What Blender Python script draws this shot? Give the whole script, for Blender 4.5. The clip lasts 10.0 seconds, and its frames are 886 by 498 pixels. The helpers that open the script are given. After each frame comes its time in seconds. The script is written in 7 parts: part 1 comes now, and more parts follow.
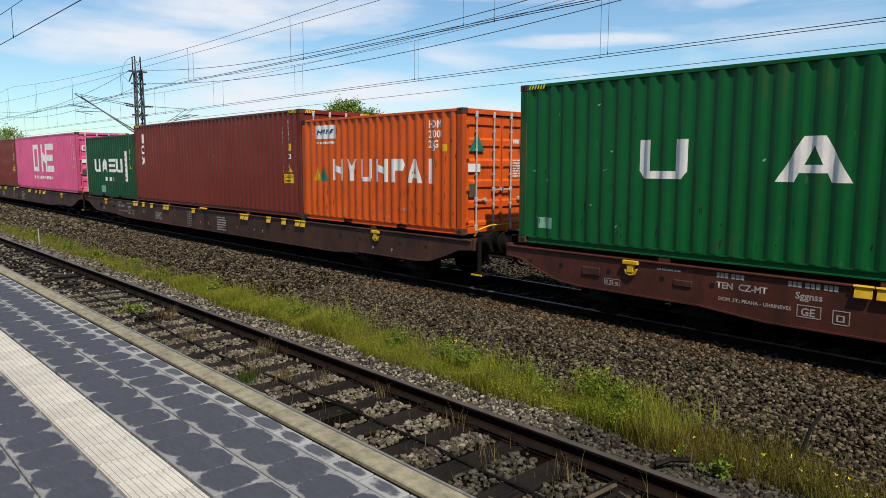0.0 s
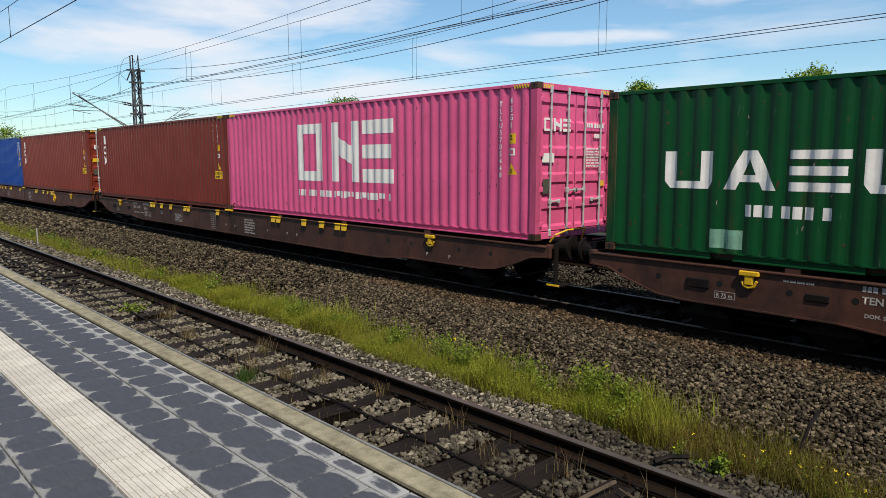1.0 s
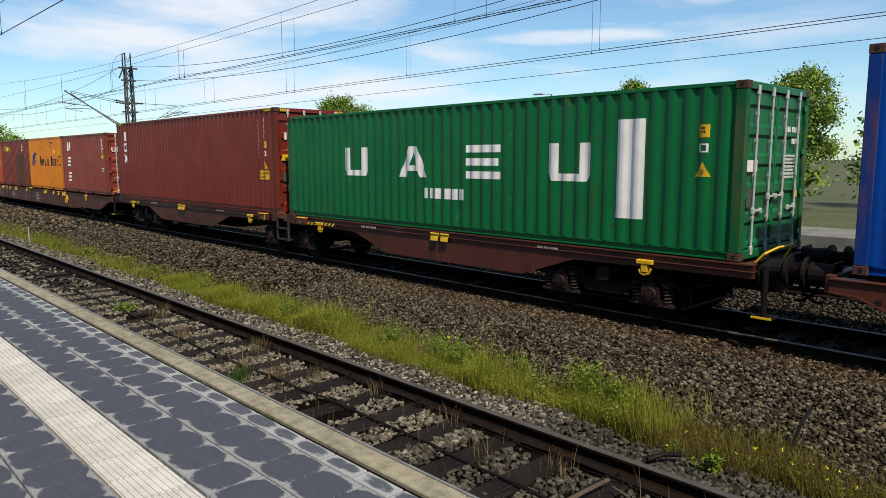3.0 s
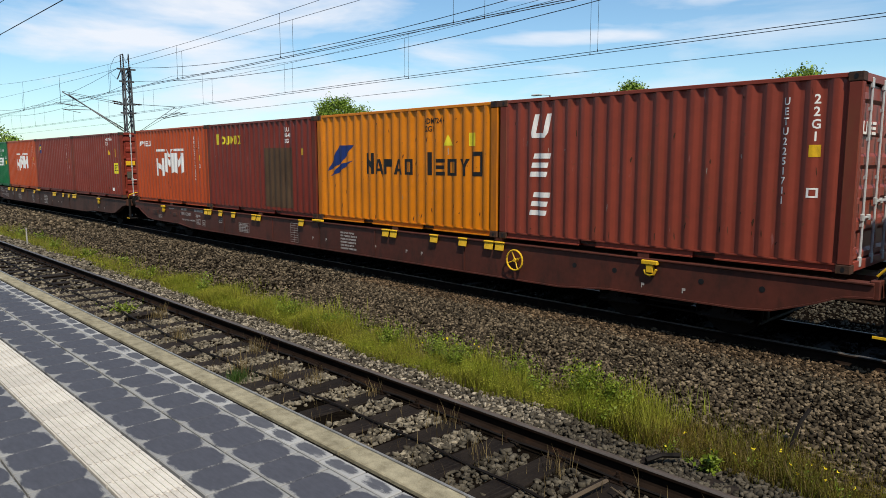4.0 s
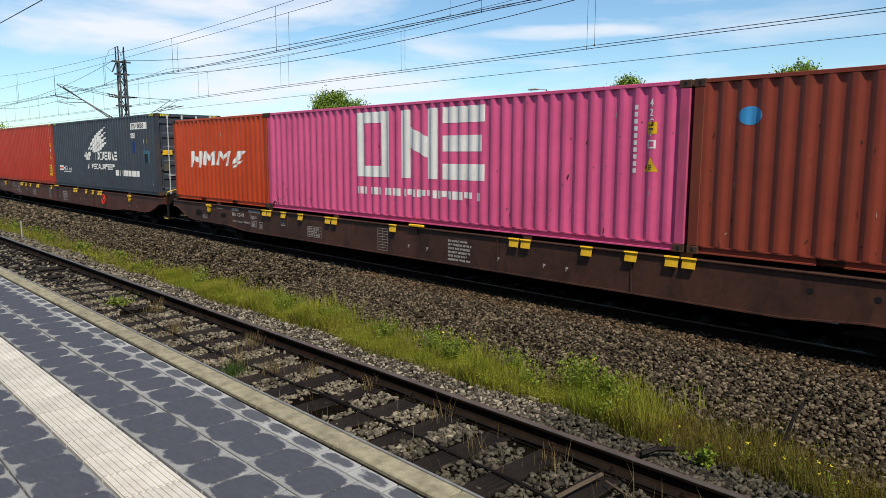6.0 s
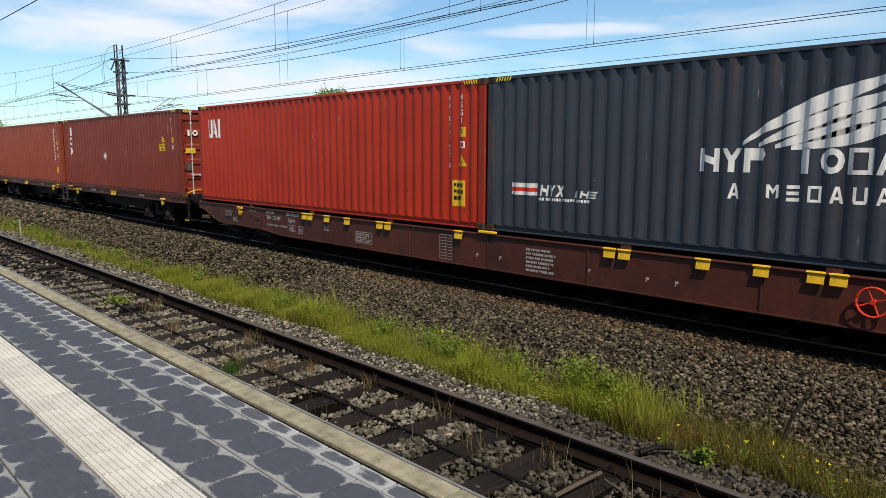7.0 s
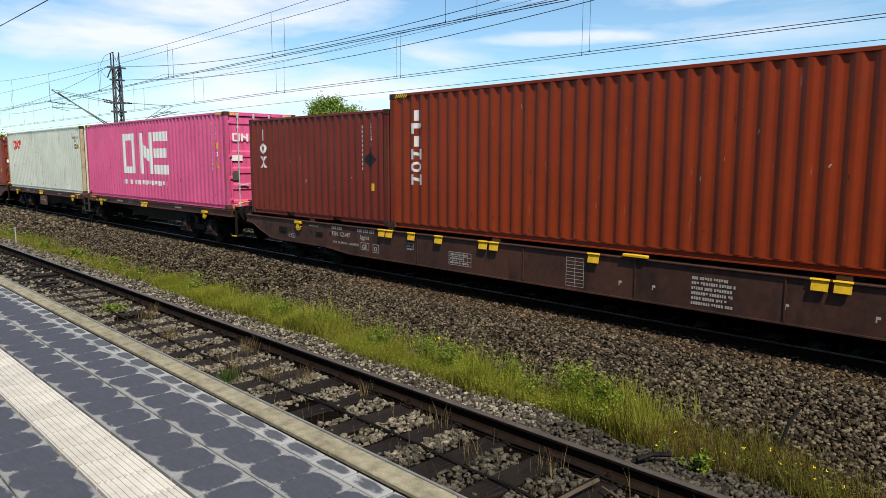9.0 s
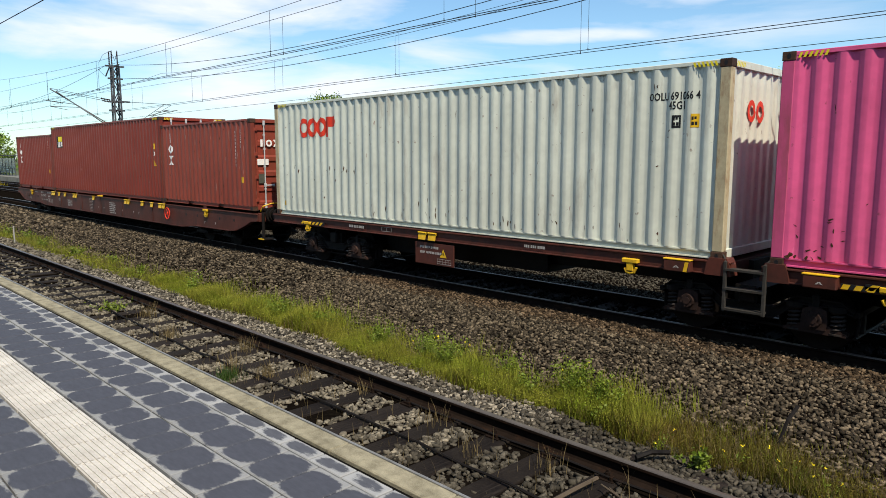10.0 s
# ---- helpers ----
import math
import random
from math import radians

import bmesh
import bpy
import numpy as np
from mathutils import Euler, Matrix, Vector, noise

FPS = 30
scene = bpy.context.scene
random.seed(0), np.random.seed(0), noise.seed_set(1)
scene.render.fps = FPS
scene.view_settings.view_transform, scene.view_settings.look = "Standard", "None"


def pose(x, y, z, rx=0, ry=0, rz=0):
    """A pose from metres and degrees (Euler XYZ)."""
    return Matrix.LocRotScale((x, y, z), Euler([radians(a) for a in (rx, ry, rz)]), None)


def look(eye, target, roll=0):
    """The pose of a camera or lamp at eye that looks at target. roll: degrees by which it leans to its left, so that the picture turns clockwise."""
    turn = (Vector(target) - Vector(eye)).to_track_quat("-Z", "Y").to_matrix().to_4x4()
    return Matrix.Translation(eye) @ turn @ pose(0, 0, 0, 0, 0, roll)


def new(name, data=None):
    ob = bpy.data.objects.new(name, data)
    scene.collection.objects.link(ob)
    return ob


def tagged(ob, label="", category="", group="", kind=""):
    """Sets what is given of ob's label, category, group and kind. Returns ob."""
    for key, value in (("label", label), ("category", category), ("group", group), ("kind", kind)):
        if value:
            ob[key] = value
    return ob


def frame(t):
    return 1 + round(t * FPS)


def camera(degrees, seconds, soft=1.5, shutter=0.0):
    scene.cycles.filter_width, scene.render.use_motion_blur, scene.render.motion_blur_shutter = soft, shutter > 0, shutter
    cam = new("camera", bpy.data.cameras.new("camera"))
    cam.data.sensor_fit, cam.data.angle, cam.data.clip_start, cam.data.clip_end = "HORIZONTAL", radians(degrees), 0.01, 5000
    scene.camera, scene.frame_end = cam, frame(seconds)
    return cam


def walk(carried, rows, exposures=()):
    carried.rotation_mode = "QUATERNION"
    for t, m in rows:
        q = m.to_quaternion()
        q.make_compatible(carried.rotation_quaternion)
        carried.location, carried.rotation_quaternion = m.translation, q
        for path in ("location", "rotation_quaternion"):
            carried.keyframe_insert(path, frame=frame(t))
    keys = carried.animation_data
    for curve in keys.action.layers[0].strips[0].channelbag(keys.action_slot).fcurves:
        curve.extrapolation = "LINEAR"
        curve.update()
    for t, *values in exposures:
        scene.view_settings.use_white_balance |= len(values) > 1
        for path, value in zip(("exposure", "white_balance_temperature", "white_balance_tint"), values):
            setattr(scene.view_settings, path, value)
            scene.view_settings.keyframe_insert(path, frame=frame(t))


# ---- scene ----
import itertools

# ---- camera ----
CAM_Z = 2.634            # above the rail tops
cam = camera(65.29, 10.0, soft=0.35)


def heading(yaw, pitch, roll):
    """Camera pose: yaw from +y towards -x, pitch and roll, in degrees."""
    a, b = radians(yaw), radians(pitch)
    way = Vector((-math.sin(a) * math.cos(b), math.cos(a) * math.cos(b), math.sin(b)))
    eye = Vector((0, 0, CAM_Z))
    return look(eye, eye + way, roll)


walk(cam, [(t, heading(a, b, c)) for t, a, b, c in (
    (0.0, 46.84, -7.09, 0.13), (0.5, 46.77, -7.17, 0.03), (1.0, 46.75, -7.26, -0.08), (1.5, 46.64, -7.29, -0.08),
    (2.0, 46.48, -7.28, -0.10), (2.5, 46.29, -7.37, -0.06), (4.0, 46.10, -7.30, -0.04), (4.5, 45.94, -7.25, -0.03),
    (5.0, 45.85, -7.39, 0.05), (5.5, 45.84, -7.62, 0.11), (7.0, 45.70, -7.90, 0.17), (7.5, 45.67, -7.66, 0.23),
    (8.0, 45.62, -7.50, 0.20), (8.5, 45.54, -7.39, 0.15), (9.0, 45.42, -7.32, 0.12), (9.5, 45.34, -7.37, 0.09),
    (10.0, 45.33, -7.45, 0.03))],
    exposures=((0.0, 0.10), (2.5, 0.14), (5.0, 0.20), (7.5, 0.22), (9.0, 0.30), (10.0, 0.34)))

# ---- light ----
SUN_WAY = Vector((0.52, -0.25, 0.82)).normalized()     # towards the sun
sun = new("sun", bpy.data.lights.new("sun", "SUN"))
sun.data.energy, sun.data.angle, sun.data.color = 4.5, radians(0.53), (1.0, 0.91, 0.77)
sun.matrix_world = look((0, 0, 60), Vector((0, 0, 60)) - SUN_WAY)

world = bpy.data.worlds.new("world")
scene.world = world
world.use_nodes = True
wn, wl = world.node_tree.nodes, world.node_tree.links
wn.clear()
w_out, w_bg = wn.new("ShaderNodeOutputWorld"), wn.new("ShaderNodeBackground")
w_sky = wn.new("ShaderNodeTexSky")
w_sky.sky_type, w_sky.sun_disc = "NISHITA", False
w_sky.sun_elevation = math.asin(SUN_WAY.z)
w_sky.sun_rotation = math.atan2(SUN_WAY.x, SUN_WAY.y)
w_sky.air_density, w_sky.dust_density, w_sky.ozone_density = 1.0, 0.35, 1.6
w_co, w_map = wn.new("ShaderNodeTexCoord"), wn.new("ShaderNodeMapping")
w_map.inputs["Scale"].default_value = (2.2, 2.2, 10.0)
w_map.inputs["Location"].default_value = (3.1, 0.7, 0.25)
w_noise = wn.new("ShaderNodeTexNoise")
w_noise.inputs["Scale"].default_value, w_noise.inputs["Detail"].default_value = 1.5, 7.0
w_noise.inputs["Roughness"].default_value, w_noise.inputs["Distortion"].default_value = 0.55, 0.3
w_ramp = wn.new("ShaderNodeMapRange")
for key, value in (("From Min", 0.47), ("From Max", 0.70), ("To Min", 0.0), ("To Max", 0.9)):
    w_ramp.inputs[key].default_value = value
w_mix = wn.new("ShaderNodeMix")
w_mix.data_type = "RGBA"
w_mix.inputs[7].default_value = (6.9, 7.1, 7.6, 1)       # lit cloud
wl.new(w_co.outputs["Generated"], w_map.inputs["Vector"])
wl.new(w_map.outputs["Vector"], w_noise.inputs["Vector"])
w_sep = wn.new("ShaderNodeSeparateXYZ")
wl.new(w_co.outputs["Generated"], w_sep.inputs[0])


def cloud_bank(last, x, z, wide, high, amount):
    """Thickens the clouds round one direction of the sky: x of the direction, z of the direction, and the half sizes."""
    parts = []
    for axis, middle, size in (("X", x, wide), ("Z", z, high)):
        off, square = wn.new("ShaderNodeMath"), wn.new("ShaderNodeMath")
        off.operation, square.operation = "MULTIPLY_ADD", "MULTIPLY"
        wl.new(w_sep.outputs[axis], off.inputs[0])
        off.inputs[1].default_value, off.inputs[2].default_value = 1 / size, -middle / size
        wl.new(off.outputs[0], square.inputs[0])
        wl.new(off.outputs[0], square.inputs[1])
        parts.append(square.outputs[0])
    both, fall, put_on = wn.new("ShaderNodeMath"), wn.new("ShaderNodeMapRange"), wn.new("ShaderNodeMath")
    wl.new(parts[0], both.inputs[0])
    wl.new(parts[1], both.inputs[1])
    fall.interpolation_type = "SMOOTHSTEP"
    fall.inputs["From Max"].default_value = 2.0
    fall.inputs["To Min"].default_value, fall.inputs["To Max"].default_value = amount, 0.0
    wl.new(both.outputs[0], fall.inputs["Value"])
    wl.new(last, put_on.inputs[0])
    wl.new(fall.outputs["Result"], put_on.inputs[1])
    return put_on.outputs[0]


w_value = w_noise.outputs["Fac"]
for bank in ((-0.97, 0.150, 0.09, 0.025, 0.10), (-0.82, 0.09, 0.16, 0.06, 0.09), (-0.70, 0.150, 0.07, 0.020, 0.09), (-0.57, 0.165, 0.085, 0.009, 0.20), (-0.42, 0.205, 0.03, 0.007, 0.15)):
    w_value = cloud_bank(w_value, *bank)
wl.new(w_value, w_ramp.inputs["Value"])
w_side, w_thin = wn.new("ShaderNodeMapRange"), wn.new("ShaderNodeMath")
for key, value in (("From Min", -0.62), ("From Max", -0.25), ("To Min", 1.0), ("To Max", 0.45)):     # clouds thin out to one side
    w_side.inputs[key].default_value = value
w_thin.operation = "MULTIPLY"
wl.new(w_sep.outputs["X"], w_side.inputs["Value"])
wl.new(w_ramp.outputs["Result"], w_thin.inputs[0])
wl.new(w_side.outputs["Result"], w_thin.inputs[1])
wl.new(w_thin.outputs[0], w_mix.inputs[0])
w_tint = wn.new("ShaderNodeMix")
w_tint.data_type, w_tint.blend_type = "RGBA", "MULTIPLY"
w_tint.inputs[0].default_value = 1.0
w_tint.inputs[7].default_value = (0.84, 1.03, 1.09, 1)    # clear summer air
wl.new(w_sky.outputs["Color"], w_tint.inputs[6])
wl.new(w_tint.outputs[2], w_mix.inputs[6])
wl.new(w_mix.outputs[2], w_bg.inputs["Color"])
w_bg.inputs["Strength"].default_value = 0.116
wl.new(w_bg.outputs["Background"], w_out.inputs["Surface"])

# ---- materials ----


def shade(name, base, second=None, rough=0.6, metal=0.0, scale=6.0, fine=60.0, bump=0.2, spread=0.25, dirt=None,
          dirt_amount=0.0, dirt_scale=(1, 1, 1), vary=0.0, island=0.0, coat=0.0, glow=0.0, bump_size=0.01, transmit=0.0, spec=0.22):
    """A worn surface: two tones at two scales, dirt streaks, uneven gloss and fine relief, in object space."""
    m = bpy.data.materials.new(name)
    m.use_nodes = True
    n, l = m.node_tree.nodes, m.node_tree.links
    bsdf = n["Principled BSDF"]
    bsdf.inputs["Metallic"].default_value = metal
    bsdf.inputs["Specular IOR Level"].default_value = spec
    if coat:
        bsdf.inputs["Coat Weight"].default_value = coat
    if transmit:
        bsdf.inputs["Transmission Weight"].default_value = transmit
    second = second or tuple(c * (1 - spread) for c in base)
    co = n.new("ShaderNodeTexCoord")
    big, small = n.new("ShaderNodeTexNoise"), n.new("ShaderNodeTexNoise")
    for tex, sc, detail in ((big, scale, 5), (small, fine, 3)):
        tex.inputs["Scale"].default_value, tex.inputs["Detail"].default_value = sc, detail
        l.new(co.outputs["Object"], tex.inputs["Vector"])
    fac = n.new("ShaderNodeMath")
    fac.operation = "MULTIPLY_ADD"
    l.new(small.outputs["Fac"], fac.inputs[0])
    fac.inputs[1].default_value = 0.5
    l.new(big.outputs["Fac"], fac.inputs[2])
    lim = n.new("ShaderNodeMapRange")
    lim.inputs["From Min"].default_value, lim.inputs["From Max"].default_value = 0.5, 1.0
    l.new(fac.outputs[0], lim.inputs["Value"])
    mix = n.new("ShaderNodeMix")
    mix.data_type = "RGBA"
    mix.inputs[6].default_value, mix.inputs[7].default_value = (*base, 1), (*second, 1)
    l.new(lim.outputs["Result"], mix.inputs[0])
    colour = mix.outputs[2]
    if dirt:
        mp, dn, dr = n.new("ShaderNodeMapping"), n.new("ShaderNodeTexNoise"), n.new("ShaderNodeMapRange")
        mp.inputs["Scale"].default_value = dirt_scale
        dn.inputs["Scale"].default_value, dn.inputs["Detail"].default_value, dn.inputs["Roughness"].default_value = 1.0, 8, 0.68
        dr.inputs["From Min"].default_value, dr.inputs["From Max"].default_value = 0.60 - 0.1 * dirt_amount, 0.74
        dr.inputs["To Max"].default_value = min(1.0, dirt_amount)
        l.new(co.outputs["Object"], mp.inputs["Vector"])
        l.new(mp.outputs["Vector"], dn.inputs["Vector"])
        l.new(dn.outputs["Fac"], dr.inputs["Value"])
        dm = n.new("ShaderNodeMix")
        dm.data_type = "RGBA"
        dm.inputs[7].default_value = (*dirt, 1)
        l.new(dr.outputs["Result"], dm.inputs[0])
        l.new(colour, dm.inputs[6])
        colour = dm.outputs[2]
    for amount, kind in ((vary, "info"), (island, "geo")):
        if amount:
            src = n.new("ShaderNodeObjectInfo") if kind == "info" else n.new("ShaderNodeNewGeometry")
            ran = src.outputs["Random"] if kind == "info" else src.outputs["Random Per Island"]
            mr, hs = n.new("ShaderNodeMapRange"), n.new("ShaderNodeHueSaturation")
            mr.inputs["To Min"].default_value, mr.inputs["To Max"].default_value = 1 - amount, 1 + amount
            if amount > 0.7:        # few pale pieces among many dark ones
                pw = n.new("ShaderNodeMath")
                pw.operation, pw.inputs[1].default_value = "POWER", 2.2
                l.new(ran, pw.inputs[0])
                ran = pw.outputs[0]
                mr.inputs["To Min"].default_value, mr.inputs["To Max"].default_value = 0.35, 2.9
            l.new(ran, mr.inputs["Value"])
            l.new(mr.outputs["Result"], hs.inputs["Value"])
            l.new(colour, hs.inputs["Color"])
            colour = hs.outputs["Color"]
    l.new(colour, bsdf.inputs["Base Color"])
    rr = n.new("ShaderNodeMapRange")
    rr.inputs["To Min"].default_value, rr.inputs["To Max"].default_value = max(0.05, rough - 0.12), min(1.0, rough + 0.12)
    l.new(big.outputs["Fac"], rr.inputs["Value"])
    l.new(rr.outputs["Result"], bsdf.inputs["Roughness"])
    if bump:
        bp = n.new("ShaderNodeBump")
        bp.inputs["Strength"].default_value, bp.inputs["Distance"].default_value = bump, bump_size
        l.new(fac.outputs[0], bp.inputs["Height"])
        l.new(bp.outputs["Normal"], bsdf.inputs["Normal"])
    if glow:
        bsdf.inputs["Emission Color"].default_value, bsdf.inputs["Emission Strength"].default_value = (*base, 1), glow
    return m


RUST = (0.12, 0.045, 0.02)
PAINT_BASE = {}


def paint(name, base, rust=0.5, rough=0.42, tone=RUST):
    """Container paint: faded patches, rust streaks running down."""
    PAINT_BASE[name[6:]] = base
    m = shade(name, base, spread=0.22, rough=rough, scale=0.9, fine=9.0, bump=0.14, dirt=tone, dirt_amount=rust,
              dirt_scale=(2.6, 2.6, 0.55), bump_size=0.012, spec=0.25)
    n, l = m.node_tree.nodes, m.node_tree.links
    bsdf = n["Principled BSDF"]
    co = n.new("ShaderNodeTexCoord")
    last = bsdf.inputs["Base Color"].links[0].from_socket
    pale = tuple(min(0.75, c * 0.8 + 0.16) for c in base)
    for scale, low, high, amount, tone in (((15, 15, 3.0), 0.68, 0.75, 0.30, pale), ((11, 11, 9), 0.68, 0.74, 0.7, RUST), ((1.3, 1.3, 0.5), 0.52, 0.78, 0.22, tuple(c * 0.5 for c in base))):
        mp, tex, ran, mix = n.new("ShaderNodeMapping"), n.new("ShaderNodeTexNoise"), n.new("ShaderNodeMapRange"), n.new("ShaderNodeMix")
        mp.inputs["Scale"].default_value = scale
        mp.inputs["Location"].default_value = (len(PAINT_BASE) * 3.7, 1.0, scale[0])
        tex.inputs["Scale"].default_value, tex.inputs["Detail"].default_value = 1.0, 4
        ran.inputs["From Min"].default_value, ran.inputs["From Max"].default_value, ran.inputs["To Max"].default_value = low, high, amount
        mix.data_type = "RGBA"
        mix.inputs[7].default_value = (*tone, 1)
        l.new(co.outputs["Object"], mp.inputs["Vector"])
        l.new(mp.outputs["Vector"], tex.inputs["Vector"])
        l.new(tex.outputs["Fac"], ran.inputs["Value"])
        l.new(ran.outputs["Result"], mix.inputs[0])
        l.new(last, mix.inputs[6])
        last = mix.outputs[2]
    l.new(last, bsdf.inputs["Base Color"])
    return m


PAINT = {
    "green": paint("paint_green", (0.005, 0.108, 0.027), 0.3),
    "darkgreen": paint("paint_darkgreen", (0.004, 0.066, 0.019), 0.3),
    "bright_green": paint("paint_bright_green", (0.004, 0.135, 0.037), 0.3),
    "orange": paint("paint_orange", (0.72, 0.105, 0.010), 0.45),
    "burnt": paint("paint_burnt", (0.46, 0.066, 0.012), 0.35),
    "amber": paint("paint_amber", (0.72, 0.215, 0.004), 0.25),
    "maroon": paint("paint_maroon", (0.185, 0.026, 0.015), 0.4),
    "brick": paint("paint_brick", (0.215, 0.033, 0.019), 0.4),
    "pale": paint("paint_pale", (0.255, 0.05, 0.03), 0.6),
    "brown": paint("paint_brown", (0.30, 0.050, 0.022), 0.5),
    "rustred": paint("paint_rustred", (0.25, 0.034, 0.008), 0.35),
    "red": paint("paint_red", (0.47, 0.032, 0.011), 0.4),
    "redorange": paint("paint_redorange", (0.58, 0.06, 0.01), 0.3),
    "blue": paint("paint_blue", (0.0005, 0.048, 0.28), 0.12),
    "pink": paint("paint_pink", (0.76, 0.112, 0.265), 0.3),
    "slate": paint("paint_slate", (0.048, 0.058, 0.075), 0.45),
    "cream": paint("paint_cream", (0.66, 0.68, 0.57), 0.5),
}
M_WHITE = shade("white_paint", (0.84, 0.81, 0.76), spread=0.2, rough=0.5, scale=2.5, fine=25, bump=0.05, dirt=(0.3, 0.25, 0.2), dirt_amount=0.4, dirt_scale=(3, 3, 1))
M_STENCIL = shade("faded_white_stencil", (0.46, 0.41, 0.37), spread=0.3, rough=0.6, scale=6, fine=40, bump=0.0)
M_YELLOW = shade("yellow_paint", (0.78, 0.46, 0.02), spread=0.25, rough=0.5, scale=8, bump=0.05, dirt=(0.12, 0.06, 0.02), dirt_amount=0.4, dirt_scale=(9, 9, 4))
M_LEMON = shade("lemon_paint", (0.80, 0.66, 0.03), spread=0.2, rough=0.5, scale=4, bump=0.05)
M_NAVY = shade("navy_paint", (0.014, 0.035, 0.16), spread=0.2, rough=0.5, scale=4, bump=0.05)
M_SKYBLUE = shade("blue_sticker", (0.05, 0.27, 0.55), spread=0.15, rough=0.4, scale=6, bump=0.03)
M_TEAL = shade("teal_paint", (0.02, 0.19, 0.13), spread=0.2, rough=0.5, scale=4, bump=0.05)
M_SCARLET = shade("scarlet_paint", (0.70, 0.045, 0.02), spread=0.2, rough=0.5, scale=4, bump=0.05)
M_BLACK = shade("black_paint", (0.016, 0.016, 0.017), spread=0.3, rough=0.5, scale=6, bump=0.05)
M_STEEL = shade("galvanised_steel", (0.52, 0.53, 0.52), spread=0.3, rough=0.5, metal=0.1, scale=7, fine=60, bump=0.08, dirt=RUST, dirt_amount=0.4, dirt_scale=(8, 8, 2))
M_DATAPLATE = shade("dull_data_plate", (0.13, 0.125, 0.095), spread=0.4, rough=0.5, metal=0.3, scale=9, fine=60, bump=0.1)
M_PRIMER = shade("tan_primer", (0.42, 0.15, 0.055), spread=0.3, rough=0.6, scale=5, fine=30, bump=0.05)
M_PATCH = shade("repair_patch", (0.095, 0.055, 0.028), second=(0.060, 0.034, 0.018), rough=0.6, scale=2, fine=18, bump=0.08, dirt=(0.15, 0.075, 0.045), dirt_amount=0.6, dirt_scale=(7, 7, 0.7))
M_MINT = shade("mint_patch", (0.22, 0.42, 0.30), spread=0.35, rough=0.6, scale=5, fine=30, bump=0.05)
M_WAGON = shade("wagon_brown_paint", (0.110, 0.030, 0.020), second=(0.058, 0.020, 0.014), rough=0.5, scale=0.9, fine=11, bump=0.15, dirt=(0.028, 0.017, 0.013), dirt_amount=1.0, dirt_scale=(2.4, 2.4, 0.9))
M_WAGON_DARK = shade("grimy_brown_paint", (0.095, 0.038, 0.025), second=(0.038, 0.020, 0.015), rough=0.6, scale=0.9, fine=11, bump=0.2, dirt=(0.016, 0.011, 0.009), dirt_amount=1.0, dirt_scale=(2.4, 2.4, 0.9))
M_GRIME = shade("grimy_iron", (0.010, 0.0075, 0.006), spread=0.4, rough=0.7, metal=0.2, scale=5, fine=40, bump=0.25, dirt=(0.035, 0.018, 0.011), dirt_amount=0.5, dirt_scale=(5, 5, 5))
M_WHEEL = shade("wheel_steel", (0.018, 0.014, 0.012), spread=0.4, rough=0.7, metal=0.1, scale=6, bump=0.1, spec=0.05)
M_RAILTOP = shade("polished_rail", (0.155, 0.130, 0.110), spread=0.4, rough=0.42, metal=0.5, scale=3, fine=30, bump=0.05, dirt=(0.13, 0.07, 0.04), dirt_amount=0.5, dirt_scale=(1.2, 9, 9))
M_RAIL = shade("rusty_rail", (0.017, 0.011, 0.008), spread=0.45, rough=0.8, scale=7, fine=70, bump=0.3, dirt=(0.06, 0.028, 0.014), dirt_amount=0.6, dirt_scale=(4, 8, 8), spec=0.04)
M_SLEEPER = shade("tarred_oak", (0.025, 0.020, 0.016), second=(0.009, 0.007, 0.007), rough=0.75, scale=3, fine=35, bump=0.6, dirt=(0.062, 0.050, 0.040), dirt_amount=0.5, dirt_scale=(26, 1.6, 12), vary=0.3, bump_size=0.02, spec=0.06)
# dark soil, taken near black so the gaps between stones look shaded
M_SOIL_SHADE = shade("dark_ballast_bed", (0.009, 0.007, 0.005), second=(0.004, 0.003, 0.0025), rough=0.95, scale=9, fine=55, bump=1.0, dirt=(0.024, 0.019, 0.013), dirt_amount=0.4, dirt_scale=(5, 5, 5), bump_size=0.05, spec=0.0)
M_EARTH = shade("gravel_and_grass_ground", (0.10, 0.095, 0.05), second=(0.05, 0.065, 0.022), rough=0.95, scale=0.6, fine=7, bump=0.6, bump_size=0.05)
M_STONE = shade("grey_ballast_stone", (0.200, 0.172, 0.125), second=(0.070, 0.060, 0.044), rough=0.85, scale=9, fine=60, bump=0.0, island=0.6, spec=0.08)
M_STONE_BROWN = shade("brown_ballast_stone", (0.092, 0.072, 0.047), second=(0.030, 0.023, 0.015), rough=0.85, scale=9, fine=60, bump=0.0, island=0.95, spec=0.10)
M_STONE_RUST = shade("rust_brown_ballast_stone", (0.086, 0.060, 0.036), second=(0.026, 0.017, 0.010), rough=0.9, scale=9, fine=60, bump=0.0, island=0.95, spec=0.06)
M_KERB = shade("sandy_kerb_concrete", (0.33, 0.295, 0.20), second=(0.16, 0.14, 0.092), rough=0.9, scale=14, fine=140, bump=0.9, dirt=(0.10, 0.085, 0.06), dirt_amount=0.5, dirt_scale=(3, 9, 9), vary=0.1)
M_NOSE = shade("steel_kerb_nose", (0.32, 0.31, 0.29), spread=0.4, rough=0.5, metal=0.5, scale=7, bump=0.1)
M_TACTILE = shade("white_tactile_concrete", (0.56, 0.53, 0.475), second=(0.40, 0.37, 0.325), rough=0.85, scale=3.5, fine=60, bump=0.25, dirt=(0.27, 0.23, 0.18), dirt_amount=0.4, dirt_scale=(9, 14, 9), vary=0.07)
